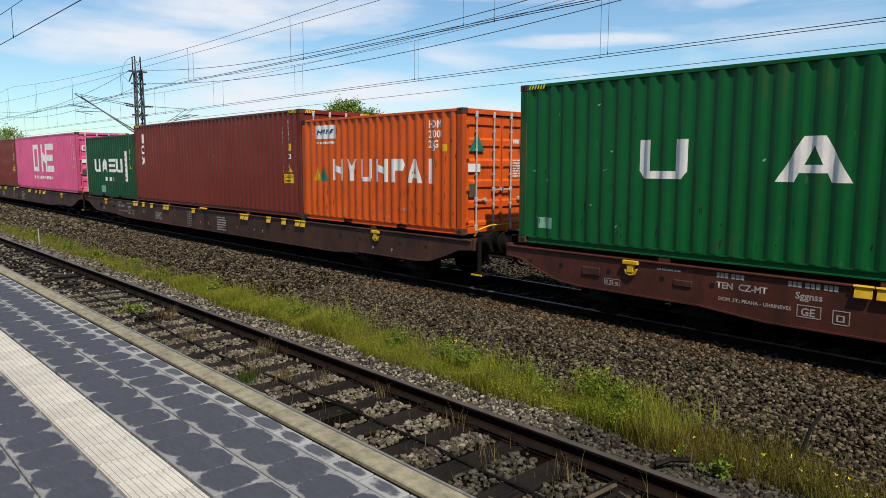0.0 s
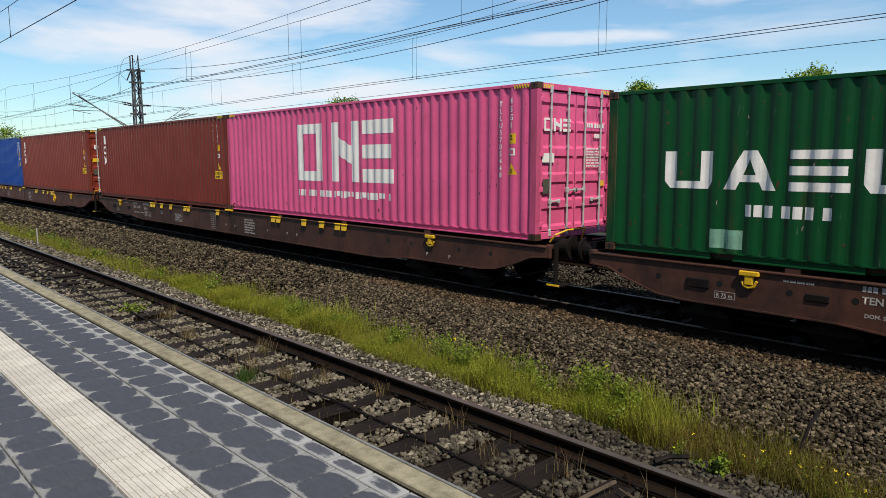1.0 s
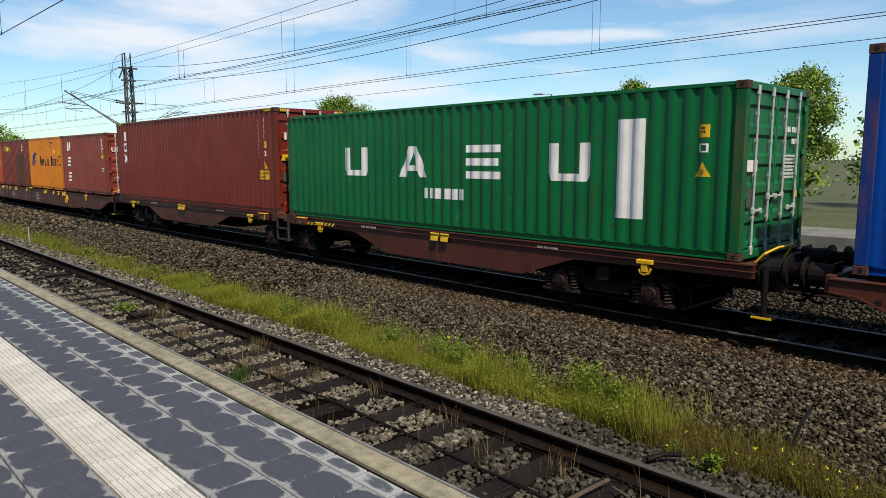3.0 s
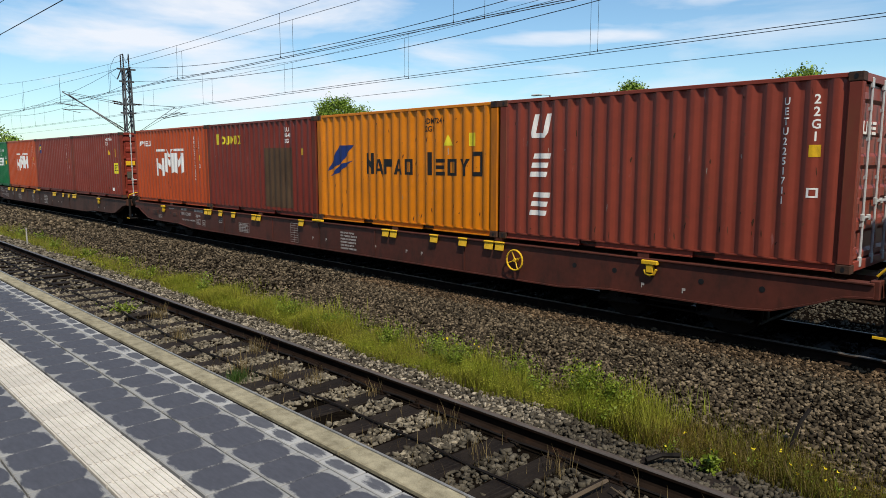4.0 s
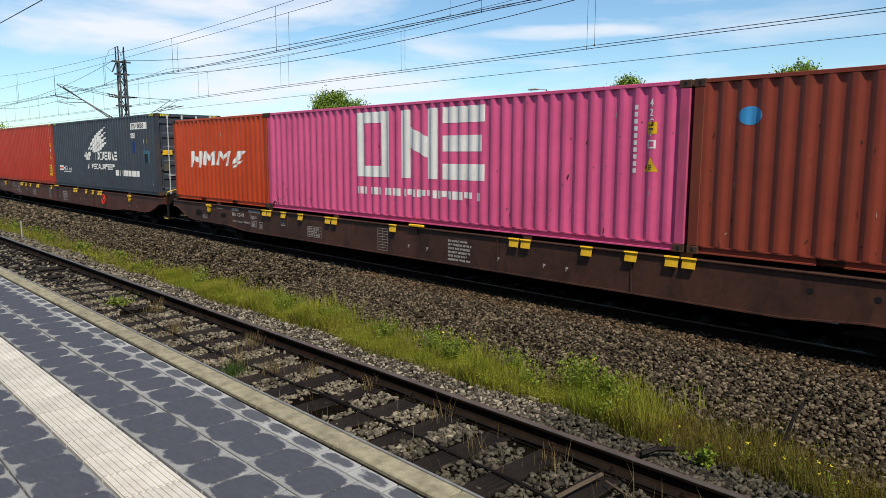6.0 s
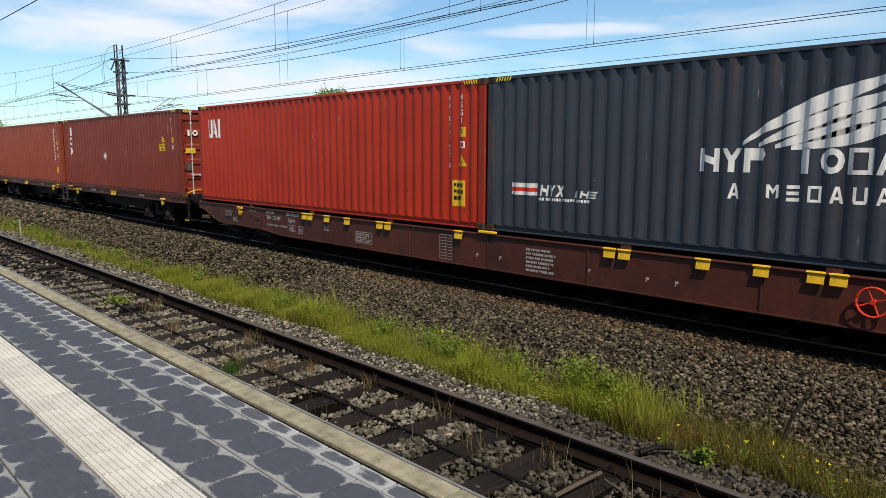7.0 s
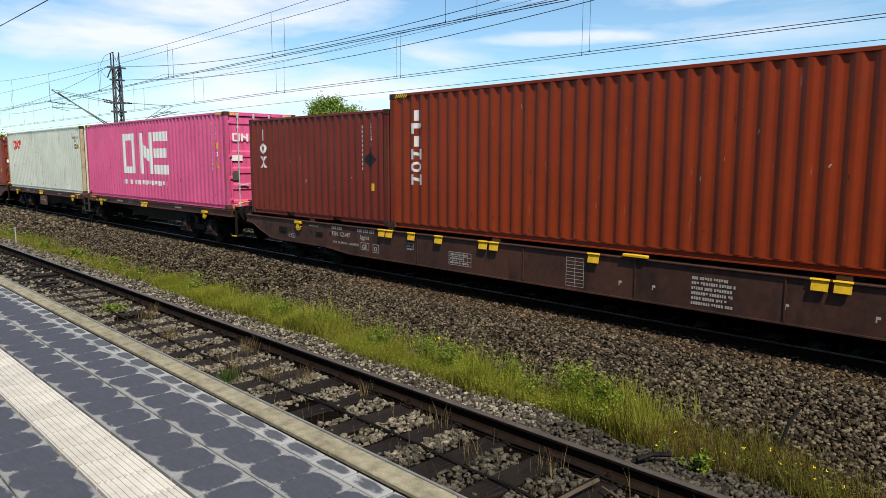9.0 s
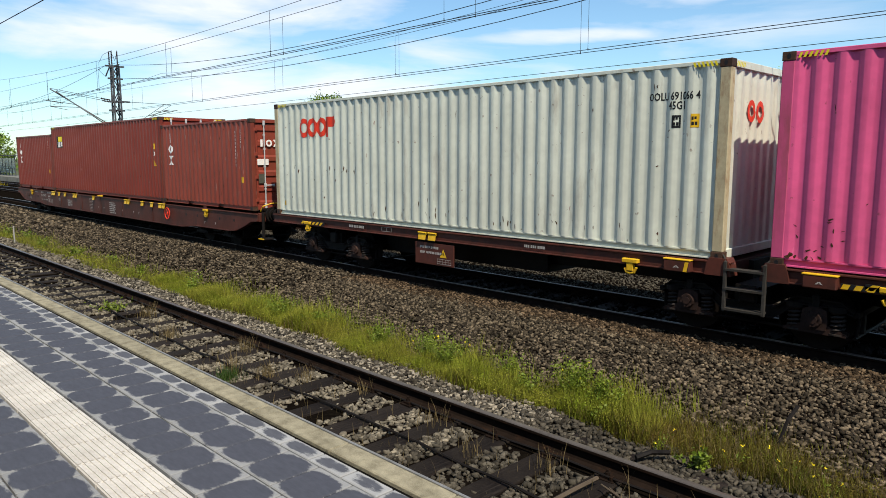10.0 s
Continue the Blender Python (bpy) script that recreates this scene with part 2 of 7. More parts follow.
M_GAP = shade("black_open_joint", (0.010, 0.009, 0.008), spread=0.4, rough=0.95, scale=20, bump=0.4, spec=0.0)
M_JOINT = shade("joint_sand", (0.035, 0.032, 0.028), spread=0.4, rough=0.95, scale=20, bump=0.4)
M_CONCRETE = shade("pale_concrete", (0.42, 0.40, 0.36), spread=0.3, rough=0.9, scale=3, fine=40, bump=0.25, dirt=(0.18, 0.16, 0.13), dirt_amount=0.5, dirt_scale=(2, 2, 2))
M_SKY_BLOCKER = shade("dark_station_brick", (0.10, 0.055, 0.04), spread=0.4, rough=0.85, scale=3, fine=30, bump=0.3)
M_WIRE = shade("copper_wire", (0.030, 0.034, 0.038), spread=0.3, rough=0.6, metal=0.5, scale=9, bump=0.0)
M_MAST = shade("mast_steel", (0.11, 0.115, 0.12), spread=0.4, rough=0.65, metal=0.3, scale=4, fine=30, bump=0.1)
M_INSULATOR = shade("brown_insulator", (0.035, 0.018, 0.013), spread=0.3, rough=0.25, scale=9, bump=0.05)
M_GRASS = shade("grass_blades", (0.128, 0.165, 0.012), second=(0.20, 0.185, 0.026), rough=0.6, scale=1.3, fine=8, bump=0.0, island=0.35, spec=0.08)
M_GRASS_OLIVE = shade("olive_grass_blades", (0.062, 0.056, 0.008), second=(0.095, 0.068, 0.013), rough=0.6, scale=1.3, fine=8, bump=0.0, island=0.4, spec=0.08)
M_DRY = shade("dry_grass", (0.18, 0.13, 0.055), second=(0.10, 0.075, 0.032), rough=0.8, scale=2, bump=0.0, island=0.35)
M_TUFT = shade("dark_tuft_blades", (0.022, 0.060, 0.008), second=(0.05, 0.085, 0.012), rough=0.55, scale=5, bump=0.0, island=0.3)
M_LEAF = shade("weed_leaves", (0.095, 0.150, 0.012), second=(0.16, 0.19, 0.020), rough=0.55, scale=5, bump=0.0, island=0.3)
M_BLOOM = shade("yellow_petals", (0.75, 0.58, 0.02), spread=0.2, rough=0.6, scale=9, bump=0.0)
M_TREELEAF = shade("tree_leaves", (0.11, 0.19, 0.02), second=(0.19, 0.25, 0.03), rough=0.6, scale=0.8, fine=5, bump=0.0, island=0.4)
M_BARK = shade("bark", (0.10, 0.075, 0.05), spread=0.4, rough=0.9, scale=6, bump=0.5)


def tile_material(name, wet, dry, half, reach=1.0):
    """A dark slab that dries from its edges: pale rim and corners of uneven width round a dark middle."""
    m = shade(name, dry, spread=0.2, rough=0.75, scale=5, fine=120, bump=0.15, vary=0.10)
    n, l = m.node_tree.nodes, m.node_tree.links
    bsdf = n["Principled BSDF"]
    pale = bsdf.inputs["Base Color"].links[0].from_socket
    co, info = n.new("ShaderNodeTexCoord"), n.new("ShaderNodeObjectInfo")
    add = n.new("ShaderNodeVectorMath")
    add.operation = "ADD"
    l.new(co.outputs["Object"], add.inputs[0])
    l.new(info.outputs["Location"], add.inputs[1])
    noise_tex = n.new("ShaderNodeTexNoise")
    noise_tex.inputs["Scale"].default_value, noise_tex.inputs["Detail"].default_value = 6.0, 7
    l.new(add.outputs["Vector"], noise_tex.inputs["Vector"])
    sep = n.new("ShaderNodeSeparateXYZ")
    l.new(co.outputs["Object"], sep.inputs[0])
    total = None
    for axis, size in (("X", half[0]), ("Y", half[1])):
        div, power = n.new("ShaderNodeMath"), n.new("ShaderNodeMath")
        div.operation, power.operation = "DIVIDE", "POWER"
        ab = n.new("ShaderNodeMath")
        ab.operation = "ABSOLUTE"
        l.new(sep.outputs[axis], ab.inputs[0])
        l.new(ab.outputs[0], div.inputs[0])
        div.inputs[1].default_value = size
        l.new(div.outputs[0], power.inputs[0])
        power.inputs[1].default_value = 3.0
        if total is None:
            total = power.outputs[0]
        else:
            s = n.new("ShaderNodeMath")
            l.new(total, s.inputs[0])
            l.new(power.outputs[0], s.inputs[1])
            total = s.outputs[0]
    fine_tex = n.new("ShaderNodeTexNoise")
    fine_tex.inputs["Scale"].default_value, fine_tex.inputs["Detail"].default_value, fine_tex.inputs["Roughness"].default_value = 26.0, 6, 0.7
    stretch = n.new("ShaderNodeMapping")
    stretch.inputs["Scale"].default_value = (0.45, 1.5, 1.0)
    l.new(add.outputs["Vector"], stretch.inputs["Vector"])
    l.new(stretch.outputs["Vector"], fine_tex.inputs["Vector"])
    grain = n.new("ShaderNodeMath")
    grain.operation = "MULTIPLY_ADD"
    l.new(fine_tex.outputs["Fac"], grain.inputs[0])
    grain.inputs[1].default_value = 1.1
    l.new(total, grain.inputs[2])
    total = grain.outputs[0]
    wob = n.new("ShaderNodeMath")
    wob.operation = "MULTIPLY_ADD"
    l.new(noise_tex.outputs["Fac"], wob.inputs[0])
    wob.inputs[1].default_value = 1.0
    l.new(total, wob.inputs[2])
    ran = n.new("ShaderNodeMath")
    ran.operation = "MULTIPLY_ADD"
    l.new(info.outputs["Random"], ran.inputs[0])
    ran.inputs[1].default_value = 0.35
    l.new(wob.outputs[0], ran.inputs[2])
    lim = n.new("ShaderNodeMapRange")
    lim.inputs["From Min"].default_value, lim.inputs["From Max"].default_value = 1.20 + reach, 1.44 + reach
    l.new(ran.outputs[0], lim.inputs["Value"])
    mix = n.new("ShaderNodeMix")
    mix.data_type = "RGBA"
    dark = n.new("ShaderNodeMix")
    dark.data_type = "RGBA"
    dark.inputs[6].default_value, dark.inputs[7].default_value = (*[c * 0.62 for c in wet], 1), (*[c * 1.38 for c in wet], 1)
    l.new(fine_tex.outputs["Fac"], dark.inputs[0])
    l.new(dark.outputs[2], mix.inputs[6])
    l.new(lim.outputs["Result"], mix.inputs[0])
    l.new(pale, mix.inputs[7])
    l.new(mix.outputs[2], bsdf.inputs["Base Color"])
    return m


M_SLAB = tile_material("blue_grey_slab", (0.056, 0.059, 0.073), (0.25, 0.25, 0.243), (0.182, 0.165), 0.83)
M_SLAB_NARROW = tile_material("narrow_grey_slab", (0.075, 0.078, 0.09), (0.31, 0.31, 0.303), (0.19, 0.070), 0.32)

# ---- mesh helpers ----


def part(name, bm, material, parent=None, label=""):
    """Links a bmesh, or a ready mesh, as one object under its thing or part."""
    if isinstance(bm, bpy.types.Mesh):
        me = bm
    else:
        me = bpy.data.meshes.new(name)
        bm.to_mesh(me)
        bm.free()
    if not me.materials:
        me.materials.append(material)
    ob = new(name, me)
    if me.materials[0] is not material:
        ob.material_slots[0].link = "OBJECT"
        ob.material_slots[0].material = material
    ob.parent = parent
    if label:
        ob["label"] = label
    return ob


def box(bm, x0, x1, y0, y1, z0, z1, bevel=0.0):
    """Adds a box, with bevelled edges where bevel is given."""
    vs = [bm.verts.new((x, y, z)) for x in (x0, x1) for y in (y0, y1) for z in (z0, z1)]
    faces = [bm.faces.new([vs[i] for i in q]) for q in ((0, 1, 3, 2), (4, 6, 7, 5), (0, 4, 5, 1), (2, 3, 7, 6), (0, 2, 6, 4), (1, 5, 7, 3))]
    if bevel:
        edges = list({e for f in faces for e in f.edges})
        bmesh.ops.bevel(bm, geom=edges, offset=bevel, segments=1, affect="EDGES")
    return bm


def boxes(*spec, bevel=0.0):
    bm = bmesh.new()
    for s in spec:
        box(bm, *s, bevel=bevel)
    return bm


def rod(bm, a, b, r, sides=8, r2=None):
    """Adds a round bar from a to b."""
    a, b = Vector(a), Vector(b)
    q = (b - a).to_track_quat("Z", "Y")
    rings = []
    for p, rad in ((a, r), (b, r if r2 is None else r2)):
        rings.append([bm.verts.new(p + q @ Vector((rad * math.cos(k * math.tau / sides), rad * math.sin(k * math.tau / sides), 0))) for k in range(sides)])
    for k in range(sides):
        j = (k + 1) % sides
        bm.faces.new((rings[0][k], rings[0][j], rings[1][j], rings[1][k]))
    bm.faces.new(rings[0][::-1])
    bm.faces.new(rings[1])
    return bm


def pipe(bm, points, r, sides=6):
    """Adds one bent tube through the points."""
    pts = [Vector(p) for p in points]
    rings = []
    for k, p in enumerate(pts):
        way = (pts[min(k + 1, len(pts) - 1)] - pts[max(k - 1, 0)]).normalized()
        side = way.cross(Vector((0, 0, 1)) if abs(way.z) < 0.95 else Vector((0, 1, 0))).normalized()
        up = side.cross(way)
        rings.append([bm.verts.new(p + r * (math.cos(j * math.tau / sides) * side + math.sin(j * math.tau / sides) * up)) for j in range(sides)])
    for a, b in zip(rings, rings[1:]):
        for j in range(sides):
            bm.faces.new((a[j], b[j], b[(j + 1) % sides], a[(j + 1) % sides]))
    bm.faces.new(rings[0])
    bm.faces.new(rings[-1][::-1])
    return bm


def prism(bm, outline, y0, y1):
    """Adds a plate: an outline in x and z, drawn out from y0 to y1."""
    lo = [bm.verts.new((x, y0, z)) for x, z in outline]
    hi = [bm.verts.new((x, y1, z)) for x, z in outline]
    n = len(outline)
    bm.faces.new(lo)
    bm.faces.new(hi[::-1])
    for k in range(n):
        bm.faces.new((lo[k], hi[k], hi[(k + 1) % n], lo[(k + 1) % n]))
    bmesh.ops.recalc_face_normals(bm, faces=bm.faces[:])
    return bm


def thing(name, label, category, group="", kind="", at=None):
    ob = new(name)
    ob.empty_display_size = 0.2
    tagged(ob, label, category, group, kind)
    if at is not None:
        ob.matrix_basis = at
    return ob


def text_bm(words, size, spacing=1.0, line=1.0, align="LEFT", narrow=0.8):
    """Writing with the built-in font, standing upright in the x-z plane and facing -y."""
    cu = bpy.data.curves.new("writing", "FONT")
    cu.body, cu.size, cu.extrude, cu.space_character, cu.space_line, cu.align_x = words, size, 0.0, spacing, line, align
    cu.resolution_u, cu.offset = 2, size * 0.022
    ob = bpy.data.objects.new("writing", cu)
    me = bpy.data.meshes.new_from_object(ob)
    bm = bmesh.new()
    bm.from_mesh(me)
    bpy.data.objects.remove(ob)
    bpy.data.curves.remove(cu)
    bpy.data.meshes.remove(me)
    bmesh.ops.transform(bm, matrix=Matrix.Rotation(math.pi / 2, 4, "X") @ Matrix.Diagonal((narrow, 1, 1, 1)), verts=bm.verts)
    return bm

# ---- ground and tracks ----
NEAR_Y, FAR_Y = 4.47, 11.155             # centre lines of the two main tracks
EDGE = 2.64                              # platform edge
PLAT_Z = 0.76
M_STONE_PALE = shade("pale_ballast_stone", (0.165, 0.143, 0.108), second=(0.065, 0.055, 0.04), rough=0.85, scale=9, fine=60, bump=0.0, island=0.8, spec=0.08)
M_STONE_GREY = shade("dirty_grey_ballast_stone", (0.088, 0.077, 0.057), second=(0.030, 0.025, 0.019), rough=0.85, scale=9, fine=60, bump=0.0, island=0.6, spec=0.06)
# shade below the train, put into the colour of these stones
M_STONE_SHADED = shade("oily_ballast_stone", (0.030, 0.023, 0.018), spread=0.5, rough=0.9, scale=9, fine=60, bump=0.0, island=0.5)
RNG = np.random.default_rng(5)


def bed(y):
    """Height of the ground across the tracks."""
    pts = ((-400, -0.3), (2.6, -0.22), (3.0, -0.20), (5.5, -0.20), (6.1, -0.26), (7.0, -0.25), (8.8, -0.13), (9.6, -0.12), (10.2, -0.17),
           (12.2, -0.17), (13.2, -0.25), (15.0, -0.2), (21.0, -0.2), (24, -0.3), (400, -0.3))
    return float(np.interp(y, [p[0] for p in pts], [p[1] for p in pts]))


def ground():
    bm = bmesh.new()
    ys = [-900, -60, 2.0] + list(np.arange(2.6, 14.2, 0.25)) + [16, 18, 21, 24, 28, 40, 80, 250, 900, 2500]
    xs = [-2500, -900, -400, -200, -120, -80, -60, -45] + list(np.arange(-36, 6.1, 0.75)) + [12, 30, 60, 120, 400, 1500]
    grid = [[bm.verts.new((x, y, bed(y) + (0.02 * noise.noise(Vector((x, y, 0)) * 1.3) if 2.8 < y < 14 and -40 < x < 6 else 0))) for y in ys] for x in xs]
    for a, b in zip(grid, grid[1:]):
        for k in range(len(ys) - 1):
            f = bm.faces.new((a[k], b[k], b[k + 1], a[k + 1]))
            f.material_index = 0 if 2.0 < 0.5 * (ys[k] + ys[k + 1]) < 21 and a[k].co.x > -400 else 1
    ob = part("ground", bm, M_SOIL_SHADE)
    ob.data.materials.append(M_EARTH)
    return tagged(ob, "dark soil bed blackened as shade between the stones, with rough grassy ground beyond", "ground", kind="structure")


ground()


def rail_mesh(x0, x1):
    """One rail: foot, web and rounded head."""
    half = [(0.075, -0.172), (0.075, -0.160), (0.020, -0.142), (0.010, -0.120), (0.010, -0.060), (0.022, -0.044), (0.036, -0.036), (0.036, -0.012)]
    top = [(0.030, -0.003), (0.016, 0.0)]
    side = half + top
    ring = [(-y, z) for y, z in side] + [(y, z) for y, z in side[::-1]]
    bm = bmesh.new()
    ends = [[bm.verts.new((x, y, z)) for y, z in ring] for x in (x0, x1)]
    n = len(ring)
    for k in range(n):
        f = bm.faces.new((ends[0][k], ends[0][(k + 1) % n], ends[1][(k + 1) % n], ends[1][k]))
        f.material_index = 1 if 7 <= k <= 11 else 0
        f.smooth = False
    bm.faces.new(ends[0][::-1])
    bm.faces.new(ends[1])
    bmesh.ops.recalc_face_normals(bm, faces=bm.faces[:])
    me = bpy.data.meshes.new("rail")
    bm.to_mesh(me)
    bm.free()
    me.materials.append(M_RAIL)
    me.materials.append(M_RAILTOP)
    return me


RAIL = rail_mesh(-420, 60)


def track(name, y, label):
    t = thing(name, label, "railway track", kind="structure", at=pose(0, y, 0))
    for s in (-1, 1):
        r = part("rail", RAIL, M_RAIL, t)
        r.location.y = s * 0.7535
    return t


track_near = track("track_1", NEAR_Y, "worn railway track with rusty rails on dark wooden sleepers")
track_far = track("track_2", FAR_Y, "main railway track with dark rails on brown ballast under the train")
track("track_3", 16.1, "railway track behind the train")
track("track_4", 20.0, "railway track behind the train")


def sleeper_mesh(seed):
    r = random.Random(seed)
    bm = bmesh.new()
    box(bm, -0.137, 0.137, -1.3, 1.3, -0.16, 0, bevel=0.012)
    for v in bm.verts:
        v.co += Vector((r.uniform(-0.008, 0.008), r.uniform(-0.03, 0.03), r.uniform(-0.008, 0.006)))
    me = bpy.data.meshes.new("sleeper")
    bm.to_mesh(me)
    bm.free()
    me.materials.append(M_SLEEPER)
    return me


SLEEPERS = [sleeper_mesh(k) for k in range(5)]


def clip_mesh():
    """Rail fastening: base plate, two bolts with nuts, clamp."""
    bm = bmesh.new()
    box(bm, -0.085, 0.085, -0.17, 0.17, 0.0, 0.014, bevel=0.004)
    for s in (-1, 1):
        box(bm, -0.05, 0.05, s * 0.115 - 0.03, s * 0.115 + 0.03, 0.014, 0.04, bevel=0.006)
        rod(bm, (0, s * 0.115, 0.03), (0, s * 0.115, 0.095), 0.013, 6)
        rod(bm, (0, s * 0.115, 0.045), (0, s * 0.115, 0.070), 0.025, 6)
        rod(bm, (0.055, s * 0.145, 0.014), (0.055, s * 0.145, 0.05), 0.018, 6)
    me = bpy.data.meshes.new("rail_fastening")
    bm.to_mesh(me)
    bm.free()
    me.materials.append(M_RAIL)
    return me


CLIP = clip_mesh()
SLEEPER_STEP, SLEEPER_X = 0.66, -3.76
for k in range(-16, 62):
    x = SLEEPER_X - k * SLEEPER_STEP
    s = part("sleeper", SLEEPERS[k % 5], M_SLEEPER, track_near)
    s.location = (x + 0.02 * math.sin(k * 7.3), 0.03 * math.sin(k * 3.1), -0.176 + 0.004 * math.sin(k * 5.7))
    s.rotation_euler.z = 0.012 * math.sin(k * 4.1)
    if k < 34:
        for sy in (-0.7535, 0.7535):
            c = part("rail_fastening", CLIP, M_RAIL, track_near)
            c.location = (x, sy, -0.176)
for k in range(0, 60):
    s = part("sleeper", SLEEPERS[k % 5], M_SLEEPER, track_far)
    s.location = (1.0 - k * 0.62, 0, -0.165)


def many(name, protos, places, turns, sizes, material, parent=None, label=""):
    """Joins many small pieces into one mesh. protos: list of (verts, faces); each place takes one of them."""
    verts, faces, offset = [], [], 0
    for k, (p, t, s) in enumerate(zip(places, turns, sizes)):
        pv, pf = protos[k % len(protos)]
        verts.append((pv * s) @ t.T + p)
        faces.append(pf + offset)
        offset += len(pv)
    v, f = np.concatenate(verts), np.concatenate(faces)
    me = bpy.data.meshes.new(name)
    me.vertices.add(len(v))
    me.vertices.foreach_set("co", v.astype(np.float32).ravel())
    n = f.shape[1]
    me.loops.add(f.size)
    me.loops.foreach_set("vertex_index", f.astype(np.int32).ravel())
    me.polygons.add(len(f))
    me.polygons.foreach_set("loop_start", np.arange(0, f.size, n, dtype=np.int32))
    me.polygons.foreach_set("loop_total", np.full(len(f), n, dtype=np.int32))
    me.update()
    me.validate()
    return part(name, me, material, parent, label)


def random_turns(n, rng):
    q = rng.normal(size=(n, 4))
    q /= np.linalg.norm(q, axis=1)[:, None]
    w, x, y, z = q.T
    return np.stack([np.stack([1 - 2 * (y * y + z * z), 2 * (x * y - z * w), 2 * (x * z + y * w)], -1),
                     np.stack([2 * (x * y + z * w), 1 - 2 * (x * x + z * z), 2 * (y * z - x * w)], -1),
                     np.stack([2 * (x * z - y * w), 2 * (y * z + x * w), 1 - 2 * (x * x + y * y)], -1)], 1)


def lying_turns(n, rng, tilt=0.55):
    """Turns about the vertical, then a moderate tilt: stones that have come to lie on a flat side."""
    u = spin(n, rng)
    a, d = rng.normal(0, tilt, n), rng.uniform(0, math.tau, n)
    c, s, x, y = np.cos(a), np.sin(a), np.cos(d), np.sin(d)
    t = np.stack([np.stack([c + x * x * (1 - c), x * y * (1 - c), y * s], -1),
                  np.stack([x * y * (1 - c), c + y * y * (1 - c), -x * s], -1),
                  np.stack([-y * s, x * s, c], -1)], 1)
    return t @ u


def spin(n, rng):
    a = rng.uniform(0, math.tau, n)
    c, s, o, z = np.cos(a), np.sin(a), np.ones(n), np.zeros(n)
    return np.stack([np.stack([c, -s, z], -1), np.stack([s, c, z], -1), np.stack([z, z, o], -1)], 1)


def stone_protos(count):
    out = []
    for k in range(count):
        bm = bmesh.new()
        r = random.Random(k + 11)
        sq = Vector((r.uniform(1.05, 1.6), r.uniform(0.75, 1.1), r.uniform(0.5, 0.9)))
        for sx, sy, sz in itertools.product((-1, 1), repeat=3):
            p = Vector((sx * r.uniform(0.15, 0.52), sy * r.uniform(0.15, 0.52), sz * r.uniform(0.25, 0.52)))
            bm.verts.new(a * b for a, b in zip(p, sq))
        hull = bmesh.ops.convex_hull(bm, input=bm.verts[:])
        bmesh.ops.delete(bm, geom=[g for g in hull["geom_interior"] if isinstance(g, bmesh.types.BMVert)], context="VERTS")
        bmesh.ops.triangulate(bm, faces=bm.faces[:])
        bm.verts.index_update()
        bm.verts.ensure_lookup_table()
        bm.faces.ensure_lookup_table()
        out.append((np.array([v.co for v in bm.verts]), np.array([[v.index for v in f.verts] for f in bm.faces])))
        bm.free()
    return out


STONES = stone_protos(14)


def stones(name, x0, x1, y0, y1, per_m2, size, material, label, lift=0.0, keep=None, deep=0.75):
    n = int((x1 - x0) * (y1 - y0) * per_m2)
    x, y = RNG.uniform(x0, x1, n), RNG.uniform(y0, y1, n)
    if keep is not None:
        ok = keep(x, y)
        x, y = x[ok], y[ok]
        n = len(x)
    z = np.array([bed(v) for v in y]) + RNG.uniform(-deep, 0.6, n) * size + lift
    s = size * RNG.uniform(0.6, 1.35, n)
    ob = many(name, STONES, np.stack([x, y, z], -1), lying_turns(n, RNG), s, material)
    return tagged(ob, label, "ballast", kind="stuff")


def off_sleeper(x, y):
    """True between the sleepers of the near track, and thinly on them."""
    d = np.abs((x - SLEEPER_X + SLEEPER_STEP / 2) % SLEEPER_STEP - SLEEPER_STEP / 2)
    clump = np.sin(x * 2.1 + 1.3 * y) + np.sin(x * 0.9 - 2.2 * y + 1.0)
    return ((d > 0.165) & (clump > -1.6)) | (RNG.uniform(0, 1, len(x)) < 0.02)


stones("ballast", -16, -4.7, 2.75, 5.05, 1080, 0.050, M_STONE, "pale grey crushed stone between wooden sleepers", -0.002, off_sleeper)
stones("ballast", -5.0, -1.2, 2.75, 5.05, 1100, 0.050, M_STONE_GREY, "dirty grey crushed stone between wooden sleepers", -0.004, off_sleeper, 0.9)
stones("ballast", -42, -16, 2.75, 5.05, 150, 0.07, M_STONE, "grey crushed stone between wooden sleepers", -0.002, off_sleeper, 0.9)
stones("ballast", -18, -4.3, 5.34, 6.25, 950, 0.048, M_STONE_PALE, "pale crushed stone beside the rail", 0.028)
stones("ballast", -4.6, -1.0, 5.34, 6.25, 950, 0.048, M_STONE_GREY, "dirty grey crushed stone beside the rail", 0.028)
stones("ballast", -45, -18, 5.30, 6.25, 180, 0.08, M_STONE, "pale crushed stone beside the rail", 0.02)
stones("ballast", -13, -0.8, 6.6, 9.5, 1050, 0.044, M_STONE_BROWN, "grey-brown crushed stone shoulder of the main track")
stones("ballast", -13, -0.8, 9.3, 10.35, 1050, 0.044, M_STONE_RUST, "rust-brown crushed stone beside the main track")
stones("ballast", -30, -13, 6.6, 10.35, 300, 0.056, M_STONE_BROWN, "brown crushed stone shoulder of the main track")
stones("ballast", -75, -30, 6.6, 10.35, 80, 0.12, M_STONE_BROWN, "brown crushed stone shoulder of the main track")
stones("ballast", -1.4, 6.5, 2.75, 5.05, 380, 0.055, M_STONE_GREY, "dirty grey crushed stone between wooden sleepers", -0.004, off_sleeper, 0.9)
stones("ballast", -1.2, 6.5, 5.34, 10.35, 330, 0.062, M_STONE_BROWN, "brown crushed stone between the tracks")
